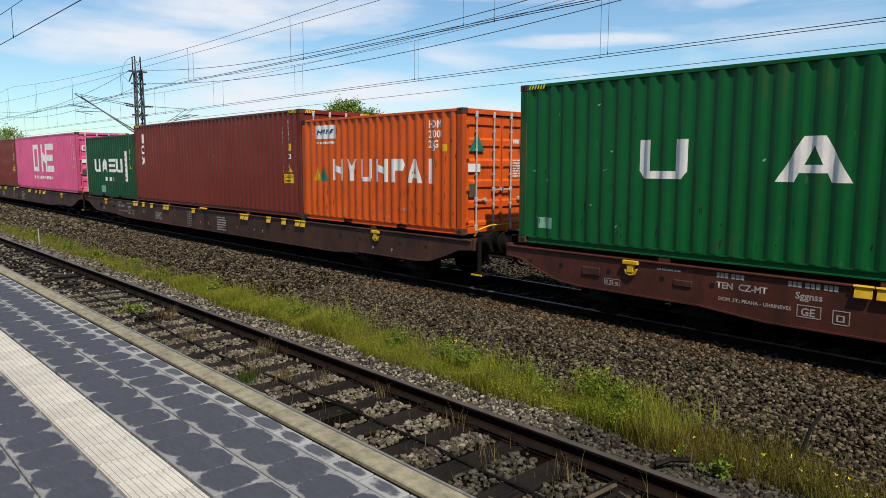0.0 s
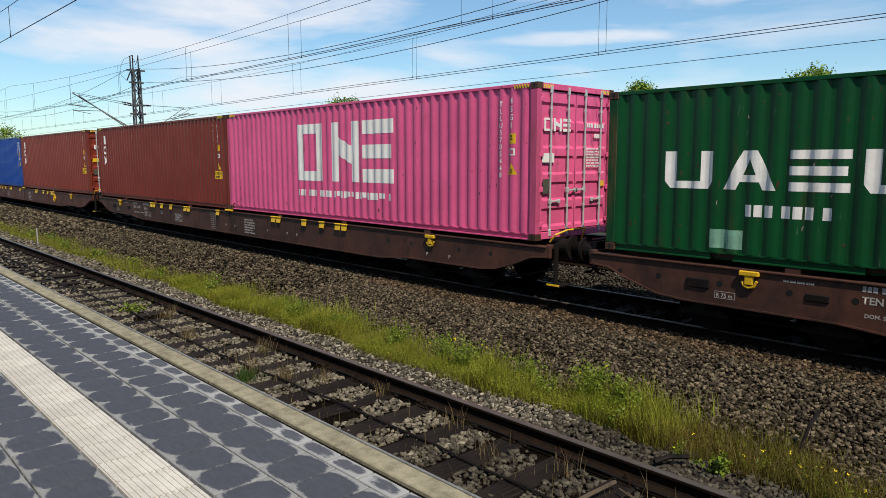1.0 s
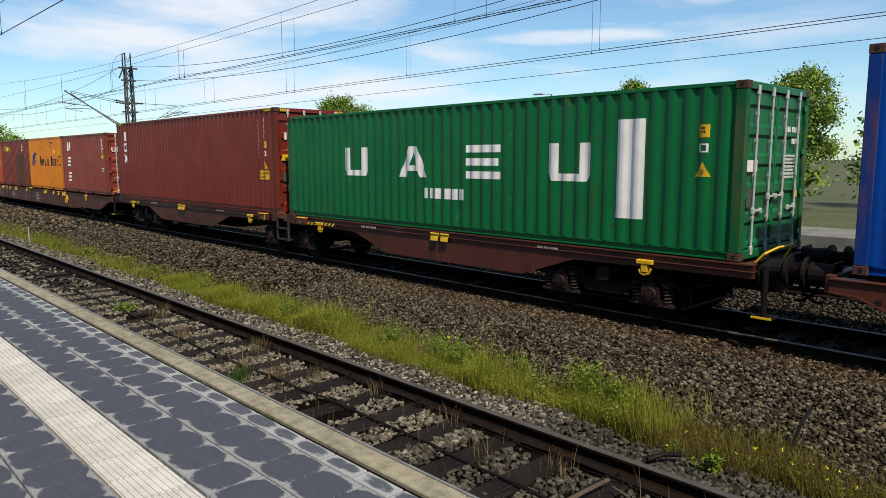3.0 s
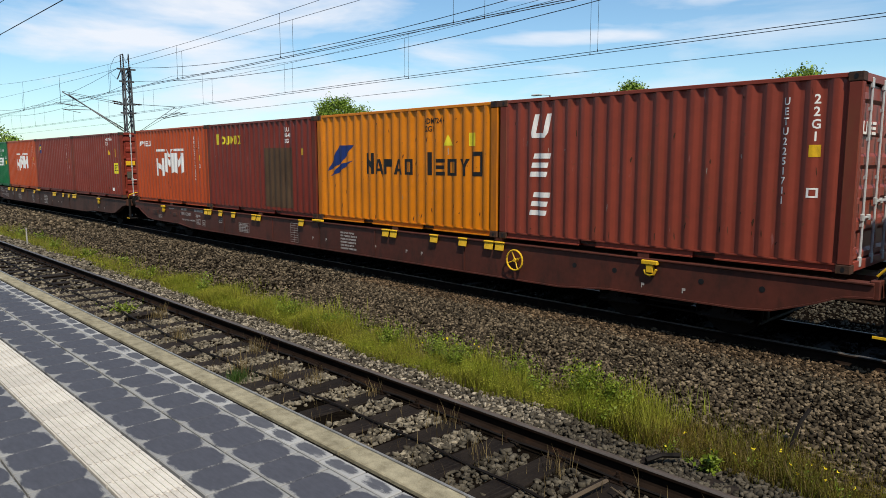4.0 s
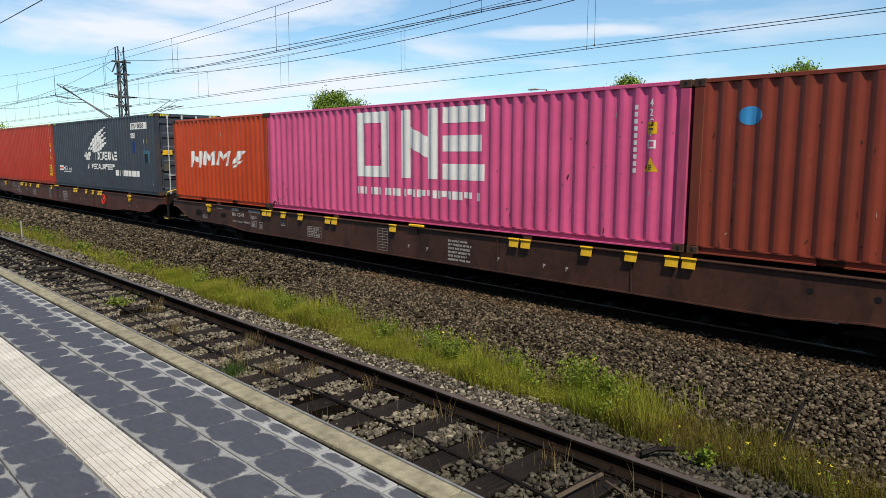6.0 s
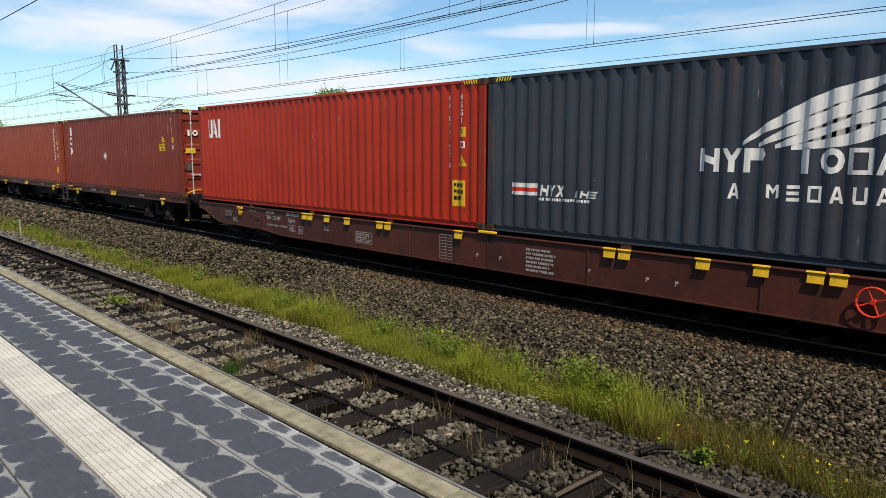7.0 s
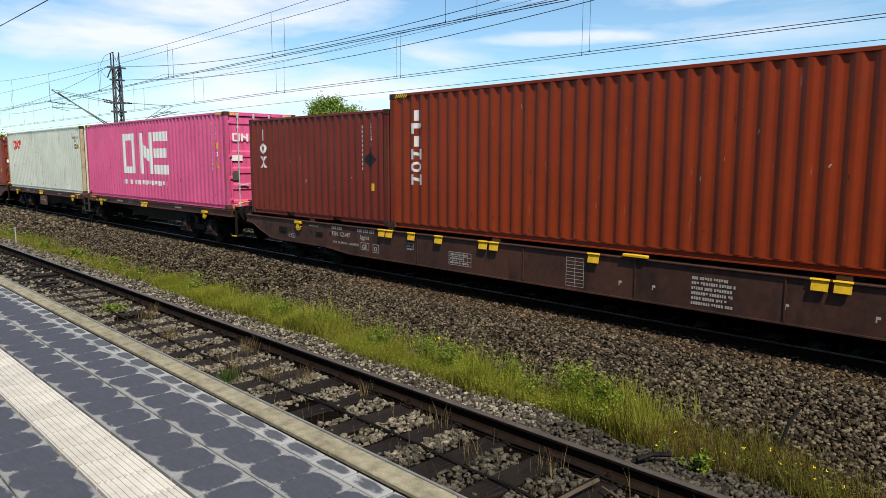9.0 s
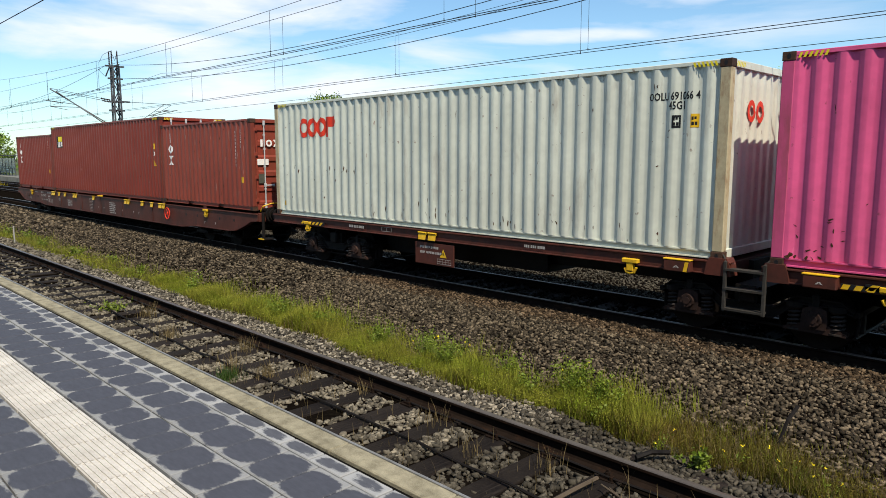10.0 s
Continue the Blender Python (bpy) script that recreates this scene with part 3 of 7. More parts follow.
stones("ballast", -40, 4, 10.45, 11.85, 110, 0.06, M_STONE_SHADED, "crushed stone between the rails of the main track, coloured dark as train shade")
stones("ballast", -32, 6, 12.6, 15.2, 230, 0.046, M_STONE_GREY, "grey crushed stone behind the main track")

# ---- platform ----
platform = thing("pavement", "station platform of blue-grey slabs with a white tactile strip and sandy kerb", "platform", kind="structure")
part("foundation", boxes((-420, 60, -8.0, EDGE - 0.05, -0.35, PLAT_Z - 0.055)), M_JOINT, platform)


part("joint_filler", boxes((-60.0, 30.0, 2.437, EDGE - 0.166, PLAT_Z - 0.06, PLAT_Z - 0.022)), M_GAP, platform, "dark open joint beside the kerb")


def kerb_mesh(length):
    bm = boxes((0.004, length - 0.004, EDGE - 0.164, EDGE, PLAT_Z - 0.22, PLAT_Z + 0.006), bevel=0.008)
    me = bpy.data.meshes.new("kerbstone")
    bm.to_mesh(me)
    bm.free()
    me.materials.append(M_KERB)
    return me


KERB = kerb_mesh(1.0)
for k in range(-12, 60):
    kb = part("kerbstone", KERB, M_KERB, platform)
    kb.location.x = -1.55 - k * 1.0 + 2
part("kerbstone", boxes((-420, -57.6, EDGE - 0.168, EDGE, PLAT_Z - 0.22, PLAT_Z + 0.006)), M_KERB, platform)
part("kerb_nose", boxes((-420, 30, EDGE + 0.001, EDGE + 0.02, PLAT_Z - 0.03, PLAT_Z + 0.010), bevel=0.003), M_NOSE, platform, "worn grey steel edge strip")

TILE, TILE_X = 0.356, 0.338


def slab_mesh(w, d, chamfer=0.006):
    bm = boxes((-w / 2 + 0.0055, w / 2 - 0.0055, -d / 2 + 0.0055, d / 2 - 0.0055, -0.05, 0.0), bevel=chamfer)
    return bm


def to_mesh(name, bm, material):
    me = bpy.data.meshes.new(name)
    bm.to_mesh(me)
    bm.free()
    me.materials.append(material)
    return me


def tactile_bm():
    bm = slab_mesh(TILE_X, 0.345)
    for k in range(9):
        y = -0.15 + k * 0.0375
        box(bm, -TILE_X / 2 + 0.006, TILE_X / 2 - 0.006, y - 0.010, y + 0.010, -0.002, 0.007)
    return bm


SLAB = to_mesh("slab", slab_mesh(TILE_X, TILE), M_SLAB)
SLAB_NARROW = to_mesh("slab", slab_mesh(TILE_X, 0.140), M_SLAB_NARROW)
TACTILE = to_mesh("tactile_slab", tactile_bm(), M_TACTILE)
X_END = -14.5


def lay(mesh, y, step, first, material, label=""):
    """One row of slabs: single slabs near by, the rest of the row joined."""
    k = 0
    while first - k * step > X_END:
        o = part(mesh.name.split(".")[0], mesh, material, platform, label)
        o.location = (first - k * step, y, PLAT_Z + 0.0015 * math.sin(k * 12.9 + y * 7))
        o.rotation_euler.z = 0.004 * math.sin(k * 3.7 + y * 5)
        k += 1
    verts = np.array([v.co for v in mesh.vertices])
    quads = np.array([list(p.vertices) for p in mesh.polygons if len(p.vertices) == 4])
    n = 110
    places = np.array([(first - (k + j) * step, y, PLAT_Z) for j in range(n)])
    far = many("slab_row", [(verts, quads)], places, [np.eye(3)] * n, [1.0] * n, M_SLAB_FAR if material is not M_TACTILE else material, platform)
    tagged(far, kind="stuff")
    ahead = np.array([(first + j * step, y, PLAT_Z) for j in range(1, 31)])
    tagged(many("slab_row", [(verts, quads)], ahead, [np.eye(3)] * 30, [1.0] * 30, M_SLAB_FAR if material is not M_TACTILE else material, platform), kind="stuff")
    x = first - (k + n) * step + step / 2
    part("slab_row", boxes((-420, x, y - 0.17, y + 0.17, PLAT_Z - 0.05, PLAT_Z)), M_SLAB_FAR if material is not M_TACTILE else material, platform)


M_SLAB_FAR = shade("far_blue_grey_slab", (0.046, 0.050, 0.063), second=(0.13, 0.13, 0.126), rough=0.75, scale=2.6, fine=9, bump=0.1, island=0.15)
lay(SLAB_NARROW, 2.370, TILE_X, -1.339, M_SLAB_NARROW)
for row, y in enumerate((2.125, 1.768)):
    lay(SLAB, y, TILE_X, (-1.543, -1.39)[row], M_SLAB)
lay(TACTILE, 1.405, TILE_X, -1.242, M_TACTILE)
for row, y in enumerate((1.052, 0.696, 0.340, -0.016)):
    lay(SLAB, y, TILE_X, -1.442 + 0.11 * row, M_SLAB)
slab_verts = np.array([v.co for v in SLAB.vertices])
slab_quads = np.array([list(p.vertices) for p in SLAB.polygons if len(p.vertices) == 4])
spots = np.array([(-14.0 + j * TILE_X + 0.11 * (r % 3), -0.372 - r * TILE, PLAT_Z) for r in range(21) for j in range(66)])
tagged(many("slab_row", [(slab_verts, slab_quads)], spots, [np.eye(3)] * len(spots), [1.0] * len(spots), M_SLAB_FAR, platform), kind="stuff")
part("slab_row", boxes((-420, -14.3, -8.0, -0.20, PLAT_Z - 0.05, PLAT_Z)), M_SLAB_FAR, platform)
part("slab_row", boxes((8.9, 60, -8.0, 2.44, PLAT_Z - 0.05, PLAT_Z - 0.002)), M_SLAB_FAR, platform)

# unseen wall, added to hold back sky light from the train's near side
tagged(part("wall_south", boxes((-12.0, 55.0, -8.6, -8.1, -0.3, 9.0)), M_SKY_BLOCKER), "plain dark wall added out of view behind the platform to cut sky light", "wall", kind="structure")

# ---- containers ----
L20, L40, STD, HIGH = 6.058, 12.192, 2.591, 2.896
PITCH, DEEP, FACE = 0.278, 0.036, 1.206
BREAKS = ((0.0, 0.0), (0.056, 0.0), (0.080, 0.13), (0.126, 0.87), (0.150, 1.0), (0.196, 1.0), (0.220, 0.87), (0.262, 0.13))     # outer flat, rounded slope, inner flat, rounded slope
CACHE = {}
M_SKYPATCH = shade("pale_blue_primer", (0.07, 0.17, 0.24), spread=0.4, rough=0.6, scale=4, fine=30, bump=0.05)
POSTS = {k: paint("post_" + k, tuple(v * 0.75 for v in PAINT_BASE[k]), 1.6, 0.6, (0.15, 0.06, 0.025)) for k in PAINT}
M_CASTING = shade("worn_casting_steel", (0.085, 0.042, 0.026), second=(0.03, 0.018, 0.013), rough=0.7, scale=7, fine=45, bump=0.25, dirt=(0.19, 0.085, 0.035), dirt_amount=0.6, dirt_scale=(9, 9, 9), vary=0.3)


def wave(x, start):
    """How far the corrugated sheet lies back at x, in metres."""
    p = (x - start) % PITCH
    return DEEP * float(np.interp(p, [b[0] for b in BREAKS] + [PITCH], [b[1] for b in BREAKS] + [0.0]))


def breaks(a, b):
    out, k = [a], 0
    while True:
        for d, _ in BREAKS:
            x = a + k * PITCH + d
            if x >= b:
                return out + [b]
            if x > a:
                out.append(x)
        k += 1


def cached(key, make, material):
    if key not in CACHE:
        CACHE[key] = to_mesh(key[0], make(), material)
    return CACHE[key]


def side_sheet(length, height):
    a, b = -length / 2 + 0.155, length / 2 - 0.155
    bm = bmesh.new()
    cols = [[bm.verts.new((x, -FACE + wave(x, a), z)) for z in (0.13, height - 0.060)] for x in breaks(a, b)]
    for p, q in zip(cols, cols[1:]):
        for k in range(1):
            bm.faces.new((p[k], q[k], q[k + 1], p[k + 1])).smooth = True
    return bm


def end_sheet(height):
    a, b = -1.06, 1.06
    bm = bmesh.new()
    cols = [[bm.verts.new((-0.03 - wave(y, a), y, z)) for z in (0.14, height - 0.10)] for y in breaks(a, b)]
    for p, q in zip(cols, cols[1:]):
        bm.faces.new((p[0], q[0], q[1], p[1]))
    return bm


def door_leaf(height):
    """A door with five sunk panels between ribs."""
    bm = bmesh.new()
    z0, z1 = 0.17, height - 0.14
    n = 5
    step = (z1 - z0 - 0.14) / n
    prof = [(z0, 0.0), (z0 + 0.07, 0.0)]
    for k in range(n):
        a = z0 + 0.07 + k * step
        prof += [(a + 0.05, -0.032), (a + step * 0.62, -0.032), (a + step * 0.62 + 0.05, 0.0), (a + step, 0.0)]
    prof.append((z1, 0.0))
    rows = [[bm.verts.new((-0.045 + (d if 0.035 < abs(y) < 0.98 else 0.0), y, z)) for y in (0.006, 0.03, 0.075, 0.97, 1.01, 1.062)] for z, d in prof]
    for p, q in zip(rows, rows[1:]):
        for k in range(5):
            bm.faces.new((p[k], p[k + 1], q[k + 1], q[k]))
    return bm


def lock_bar(height):
    bm = bmesh.new()
    rod(bm, (-0.012, 0, 0.10), (-0.012, 0, height - 0.06), 0.019, 8)
    for z in (0.13, height - 0.12):
        box(bm, -0.035, 0.008, -0.035, 0.035, z - 0.07, z + 0.07, bevel=0.01)
    for z in (0.62, 1.25, 1.75, height - 0.45):
        box(bm, -0.035, 0.0, -0.030, 0.030, z - 0.022, z + 0.022)
    return bm


def lock_handle():
    bm = bmesh.new()
    box(bm, -0.02, 0.008, -0.02, 0.26, -0.016, 0.016, bevel=0.005)
    box(bm, -0.035, 0.006, -0.04, 0.04, -0.05, 0.05, bevel=0.008)
    box(bm, -0.035, 0.006, 0.22, 0.30, -0.045, 0.035, bevel=0.008)
    return bm


def casting():
    """Corner casting with its oval holes sunk as dark pockets."""
    bm = bmesh.new()
    box(bm, 0, 0.178, 0, 0.162, 0, 0.118, bevel=0.006)
    return bm


def casting_hole():
    bm = bmesh.new()
    outline = []
    for k in range(14):
        a = k * math.tau / 14
        outline.append((0.089 + 0.026 * math.cos(a), 0.059 + 0.036 * math.sin(a)))
    prism(bm, outline, -0.0025, 0.001)
    return bm


def hazard_stripe():
    bm = bmesh.new()
    for k in range(6):
        x = k * 0.085
        q = [bm.verts.new(p) for p in ((x, 0, 0), (x + 0.045, 0, 0), (x + 0.085, 0, 0.07), (x + 0.04, 0, 0.07))]
        bm.faces.new(q)
    return bm


def channel(bm, x0, x1):
    """A channel bar along x, open to -y."""
    ring = [(-1.198, 0.012), (-1.10, 0.012), (-1.10, 0.128), (-1.198, 0.128), (-1.198, 0.108), (-1.168, 0.104), (-1.168, 0.036), (-1.198, 0.032)]
    ends = [[bm.verts.new((x, y, z)) for y, z in ring] for x in (x0, x1)]
    for k in range(8):
        bm.faces.new((ends[0][k], ends[0][(k + 1) % 8], ends[1][(k + 1) % 8], ends[1][k]))
    bm.faces.new(ends[0][::-1])
    bm.faces.new(ends[1])


def bottom_rail(length, pockets):
    """Channel rail under the side, with two fork pockets on short containers."""
    a, b = -length / 2 + 0.17, length / 2 - 0.17
    cuts = [a, -1.21, -0.86, 0.86, 1.21, b] if pockets else [a, b]
    bm = bmesh.new()
    for k in range(0, len(cuts), 2):
        channel(bm, cuts[k], cuts[k + 1])
    if pockets:
        for p, q in ((-1.21, -0.86), (0.86, 1.21)):
            box(bm, p, q, -1.198, -1.10, 0.108, 0.128)
            box(bm, p, q, -1.10, -1.09, 0.012, 0.110)
    bmesh.ops.recalc_face_normals(bm, faces=bm.faces[:])
    return bm


def container(colour, length, height, label, doors, group, stripes=None, post=None):
    """A freight container, middle of its base at its origin. doors: 1 with the doors at +x, -1 at -x."""
    c = thing("shipping_container", label, "shipping container", group)
    m = PAINT[colour]
    mp = post or POSTS[colour]
    key = (length, height)
    near = part("side_panel", cached(("side_panel", *key), lambda: side_sheet(length, height), m), m, c)
    back = part("side_panel", near.data, m, c)
    back.rotation_euler.z = math.pi
    part("roof", cached(("roof", *key), lambda: boxes((-length / 2 + 0.1, length / 2 - 0.1, -1.15, 1.15, height - 0.05, height - 0.012)), m), m, c)
    part("underframe", cached(("underframe", *key), lambda: boxes((-length / 2 + 0.1, length / 2 - 0.1, -1.14, 1.14, 0.05, 0.14)), m), M_WAGON_DARK, c)
    for s in (0, math.pi):
        o = part("top_rail", cached(("top_rail", *key), lambda: boxes((-length / 2 + 0.17, length / 2 - 0.17, -1.209, -1.13, height - 0.066, height - 0.006), bevel=0.006), m), m, c)
        o.rotation_euler.z = s
        o = part("bottom_rail", cached(("bottom_rail", *key), lambda: bottom_rail(length, length < 7), m), m, c)
        o.rotation_euler.z = s
    for sx in (1, -1):
        for sy in (1, -1):
            o = part("corner_post", cached(("corner_post", height), lambda: boxes((-0.165, 0.0, 0.0, 0.13, 0.118, height - 0.118), bevel=0.012), m), mp, c)
            o.location = (sx * (length / 2 - 0.004), sy * (1.219 - 0.004), 0)
            o.scale = (sx, -sy, 1)
            for z in (0, height - 0.118):
                k = part("corner_casting", cached(("corner_casting",), casting, m), M_CASTING, c)
                k.location, k.scale = (sx * length / 2, sy * 1.219, z), (-sx, -sy, 1)
                if sy < 0:
                    part("casting_hole", cached(("casting_hole",), casting_hole, M_BLACK), M_BLACK, k)
    ends = ((1, doors == 1), (-1, doors == -1))
    for sx, has_doors in ends:
        turn = 0 if sx > 0 else math.pi
        for z, name in ((height - 0.115, "end_header"), (0.02, "end_sill")):
            o = part(name, cached((name, height), lambda: boxes((-0.085, -0.006, -1.06, 1.06, 0, 0.108 if name == "end_header" else 0.13), bevel=0.006), m), m, c)
            o.location, o.rotation_euler.z = (sx * length / 2, 0, z), turn
        if not has_doors:
            o = part("end_panel", cached(("end_panel", height), lambda: end_sheet(height), m), m, c)
            o.location.x, o.rotation_euler.z = sx * length / 2, turn
            continue
        for s in (1, -1):
            d = part("door", cached(("door", height), lambda: door_leaf(height), m), m, c)
            d.location.x, d.scale, d.rotation_euler.z = sx * length / 2, (1, s, 1), turn
            for y in (0.27, 0.80):
                b = part("locking_bar", cached(("locking_bar", height), lambda: lock_bar(height), M_STEEL), M_STEEL, c, "galvanised locking bar")
                b.location, b.rotation_euler.z = (sx * length / 2, s * y, 0), turn
                h = part("handle", cached(("handle",), lock_handle, M_STEEL), M_STEEL, b)
                h.location, h.scale = (0, 0, 0.92 if y < 0.5 else 0.72), (1, -s, 1)
            for z in (0.3, 0.95, 1.6, height - 0.3):
                hg = part("hinge", cached(("hinge",), lambda: boxes((-0.03, -0.002, -0.06, 0.06, -0.045, 0.045), bevel=0.006), m), m, d)
                hg.location = (0, 1.075, z)
    if (stripes if stripes is not None else height == HIGH):
        for x, s in ((-length / 2 + 0.2, 1), (length / 2 - 0.2, -1)):
            o = part("warning_stripe", cached(("warning_stripe",), hazard_stripe, M_LEMON), M_LEMON, c, "yellow and black height warning stripes")
            o["kind"] = "stuff"
            o.location, o.scale = (x, -1.2185, height - 0.092), (0.75 * s, 1, 1)
        for s in (1, -1):
            o = part("warning_stripe", cached(("warning_stripe",), hazard_stripe, M_LEMON), M_LEMON, c)
            o.location, o.rotation_euler.z, o.scale = (length / 2 - 0.003, s * 0.90 - 0.15, height - 0.10), math.pi / 2, (0.6, 1, 1)
    c["length"], c["height"] = length, height
    return c


def drape(c, bm, x, z, name, material, label=""):
    """Lays flat marks on the corrugated near side, following its folds."""
    a = -c["length"] / 2 + 0.155
    bmesh.ops.translate(bm, verts=bm.verts[:], vec=(x, 0, z))
    xs = [v.co.x for v in bm.verts]
    for cut in breaks(a, -a):
        if min(xs) + 1e-4 < cut < max(xs) - 1e-4:
            bmesh.ops.bisect_plane(bm, geom=bm.verts[:] + bm.edges[:] + bm.faces[:], plane_co=(cut, 0, 0), plane_no=(1, 0, 0))
    for v in bm.verts:
        v.co.y += -FACE - 0.003 + wave(v.co.x, a)
    for f in bm.faces:
        f.smooth = True
    o = part(name, bm, material, c, label)
    if name.endswith(("lettering", "writing", "scratches", "_sign")):
        o["kind"] = "stuff"
    return o


def poly(bm, pts, lift=0.0):
    bm.faces.new([bm.verts.new((x, -lift, z)) for x, z in pts])


SHAPES = {      # plain shapes in a unit square
    "f": [[(0, 0), (0.22, 0), (0.22, 1), (0, 1)], [(0.78, 0), (1, 0), (1, 1), (0.78, 1)], [(0.22, 0), (0.78, 0), (0.78, 0.17), (0.22, 0.17)], [(0.22, 0.83), (0.78, 0.83), (0.78, 1), (0.22, 1)]],
    "b": [[(0, 0), (0.26, 0), (0.26, 1), (0, 1)], [(0.74, 0), (1, 0), (1, 1), (0.74, 1)], [(0.26, 0.45), (0.74, 0.30), (0.74, 0.60), (0.26, 0.75)]],
    "h": [[(0, 0), (1, 0), (1, 0.22), (0, 0.22)], [(0, 0.39), (0.95, 0.39), (0.95, 0.61), (0, 0.61)], [(0, 0.78), (1, 0.78), (1, 1), (0, 1)]],
    "c": [[(0, 0.2), (0.24, 0.2), (0.24, 1), (0, 1)], [(0.1, 0), (0.9, 0), (1, 0.2), (0, 0.2)], [(0.76, 0.2), (1, 0.2), (1, 1), (0.76, 1)]],
    "t": [[(0, 0), (0.26, 0), (0.56, 1), (0.36, 1)], [(0.74, 0), (1, 0), (0.64, 1), (0.44, 1)], [(0.22, 0.2), (0.78, 0.2), (0.72, 0.38), (0.28, 0.38)]],
    "v": [[(0, 1), (0.28, 1), (0.62, 0), (0.40, 0)], [(0.72, 1), (1, 1), (0.62, 0), (0.40, 0)]],
    "l": [[(0.32, 0), (0.68, 0), (0.68, 1), (0.32, 1)]],
    "s": [[(0, 0), (1, 0), (1, 1), (0, 1)]],
    "p": [[(0, 0), (0.3, 0), (0.3, 1), (0, 1)], [(0.3, 0.5), (0.9, 0.5), (1, 0.75), (0.9, 1), (0.3, 1)]],
    "y": [[(0.36, 0), (0.64, 0), (0.64, 0.5), (0.36, 0.5)], [(0, 1), (0.28, 1), (0.64, 0.48), (0.36, 0.48)], [(0.72, 1), (1, 1), (0.64, 0.48), (0.36, 0.48)]],
    "x": [[(0, 0), (0.30, 0), (1, 1), (0.70, 1)], [(0.70, 0), (1, 0), (0.62, 0.55), (0.42, 0.42)], [(0, 1), (0.30, 1), (0.56, 0.62), (0.40, 0.44)]],
    "o": [[(0.5 + 0.5 * math.cos(a * math.tau / 12) * r1, 0.5 + 0.5 * math.sin(a * math.tau / 12) * r1) for a, r1 in ((k, 1), (k + 1, 1), (k + 1, 0.5), (k, 0.5))] for k in range(12)],
    "d": [[(0.5 + 0.5 * math.cos(k * math.tau / 14), 0.5 + 0.5 * math.sin(k * math.tau / 14)) for k in range(14)]],
    "r": [[(0, 0), (1, 0), (0.5, 1)]],
    "q": [[(0.5, 0), (1, 0.5), (0.5, 1), (0, 0.5)]],
    "w": [[(0, 0.15), (0.45, 1), (1, 1), (0.55, 0.45)], [(0.1, 0.0), (0.5, 0.4), (0.95, 0.5), (0.4, 0.1)]],
    "m": [[(0, 0.2), (0.24, 0.12), (0.24, 1), (0, 1)], [(0.76, 0.12), (1, 0.2), (1, 1), (0.76, 1)], [(0.24, 1), (0.24, 0.72), (0.5, 0.38), (0.5, 0.68)], [(0.76, 1), (0.5, 0.68), (0.5, 0.38), (0.76, 0.72)]],
    ".": [],
}


def shapes(code, width, height, gap=0.18, slant=0.0, down=False):
    """A run of plain shapes, side by side or one below the other; each is width x height."""
    bm = bmesh.new()
    for k, ch in enumerate(code):
        ox, oz = (0, -k * height * (1 + gap)) if down else (k * width * (1 + gap), 0)
        for j, pts in enumerate(SHAPES[ch]):
            poly(bm, [(ox + (px + slant * pz) * width, oz + pz * height) for px, pz in pts], 0.0006 * j)
    return bm


def bars(rows, width, height, gap=0.6, ragged=0.3):
    """Rows of small writing that cannot be read, as plain bars."""
    bm = bmesh.new()
    r = random.Random(rows)
    for k in range(rows):
        x, z = 0.0, -k * height * (1 + gap)
        end = width * (1 - ragged * r.random())
        left = r.randint(3, 8)
        while x + height * 0.5 < end:
            w = height * r.uniform(0.5, 0.78)
            low = height * (0.0 if r.random() < 0.8 else 0.25)
            poly(bm, [(x, z + low), (x + w, z + low), (x + w, z + height), (x, z + height)])
            left -= 1
            x += w + height * (0.2 if left else 0.62)
            left = left or r.randint(3, 8)
    return bm


def mark(c, code, x, z, w, h, material, gap=0.18, slant=0.0, down=False, label=""):
    for k, ch in enumerate(code):
        dx, dz = (0, -k * h * (1 + gap)) if down else (k * w * (1 + gap), 0)
        o = drape(c, shapes(ch, w, h, gap, slant, down), x + dx, z + dz, "marking", material, label)
    return o


def code_down(c, words, x, z, size, material=None):
    """Container code, one character below the other; plain bars where it cannot be read."""
    if not words:
        return drape(c, shapes("s" * 10, size * 0.55, size * 0.62, gap=0.55, down=True), x - size * 0.27, z, "lettering", material or M_WHITE)
    return drape(c, text_bm("\n".join(words.replace(" ", "")), size * 1.22, line=0.95, align="CENTER", narrow=0.9), x, z, "lettering", material or M_WHITE)


def scrapes(c, x0, x1, z0, z1, n, seed, material=None, tall=1.0):
    """Small uneven scars where the paint is knocked off."""
    r = random.Random(seed)
    bm = bmesh.new()
    for _ in range(n):
        x, z = r.uniform(x0, x1), r.uniform(z0, z1)
        w, h, lean = r.uniform(0.004, 0.018) / tall, r.uniform(0.012, 0.07) * tall, r.uniform(-0.02, 0.02) / tall
        poly(bm, [(x - w, z), (x, z - h), (x + w * 0.7, z - h * 0.4), (x + w + lean, z + h * 0.7), (x + lean, z + h)])
    return drape(c, bm, 0, 0, "scratches", material or M_PATCH)


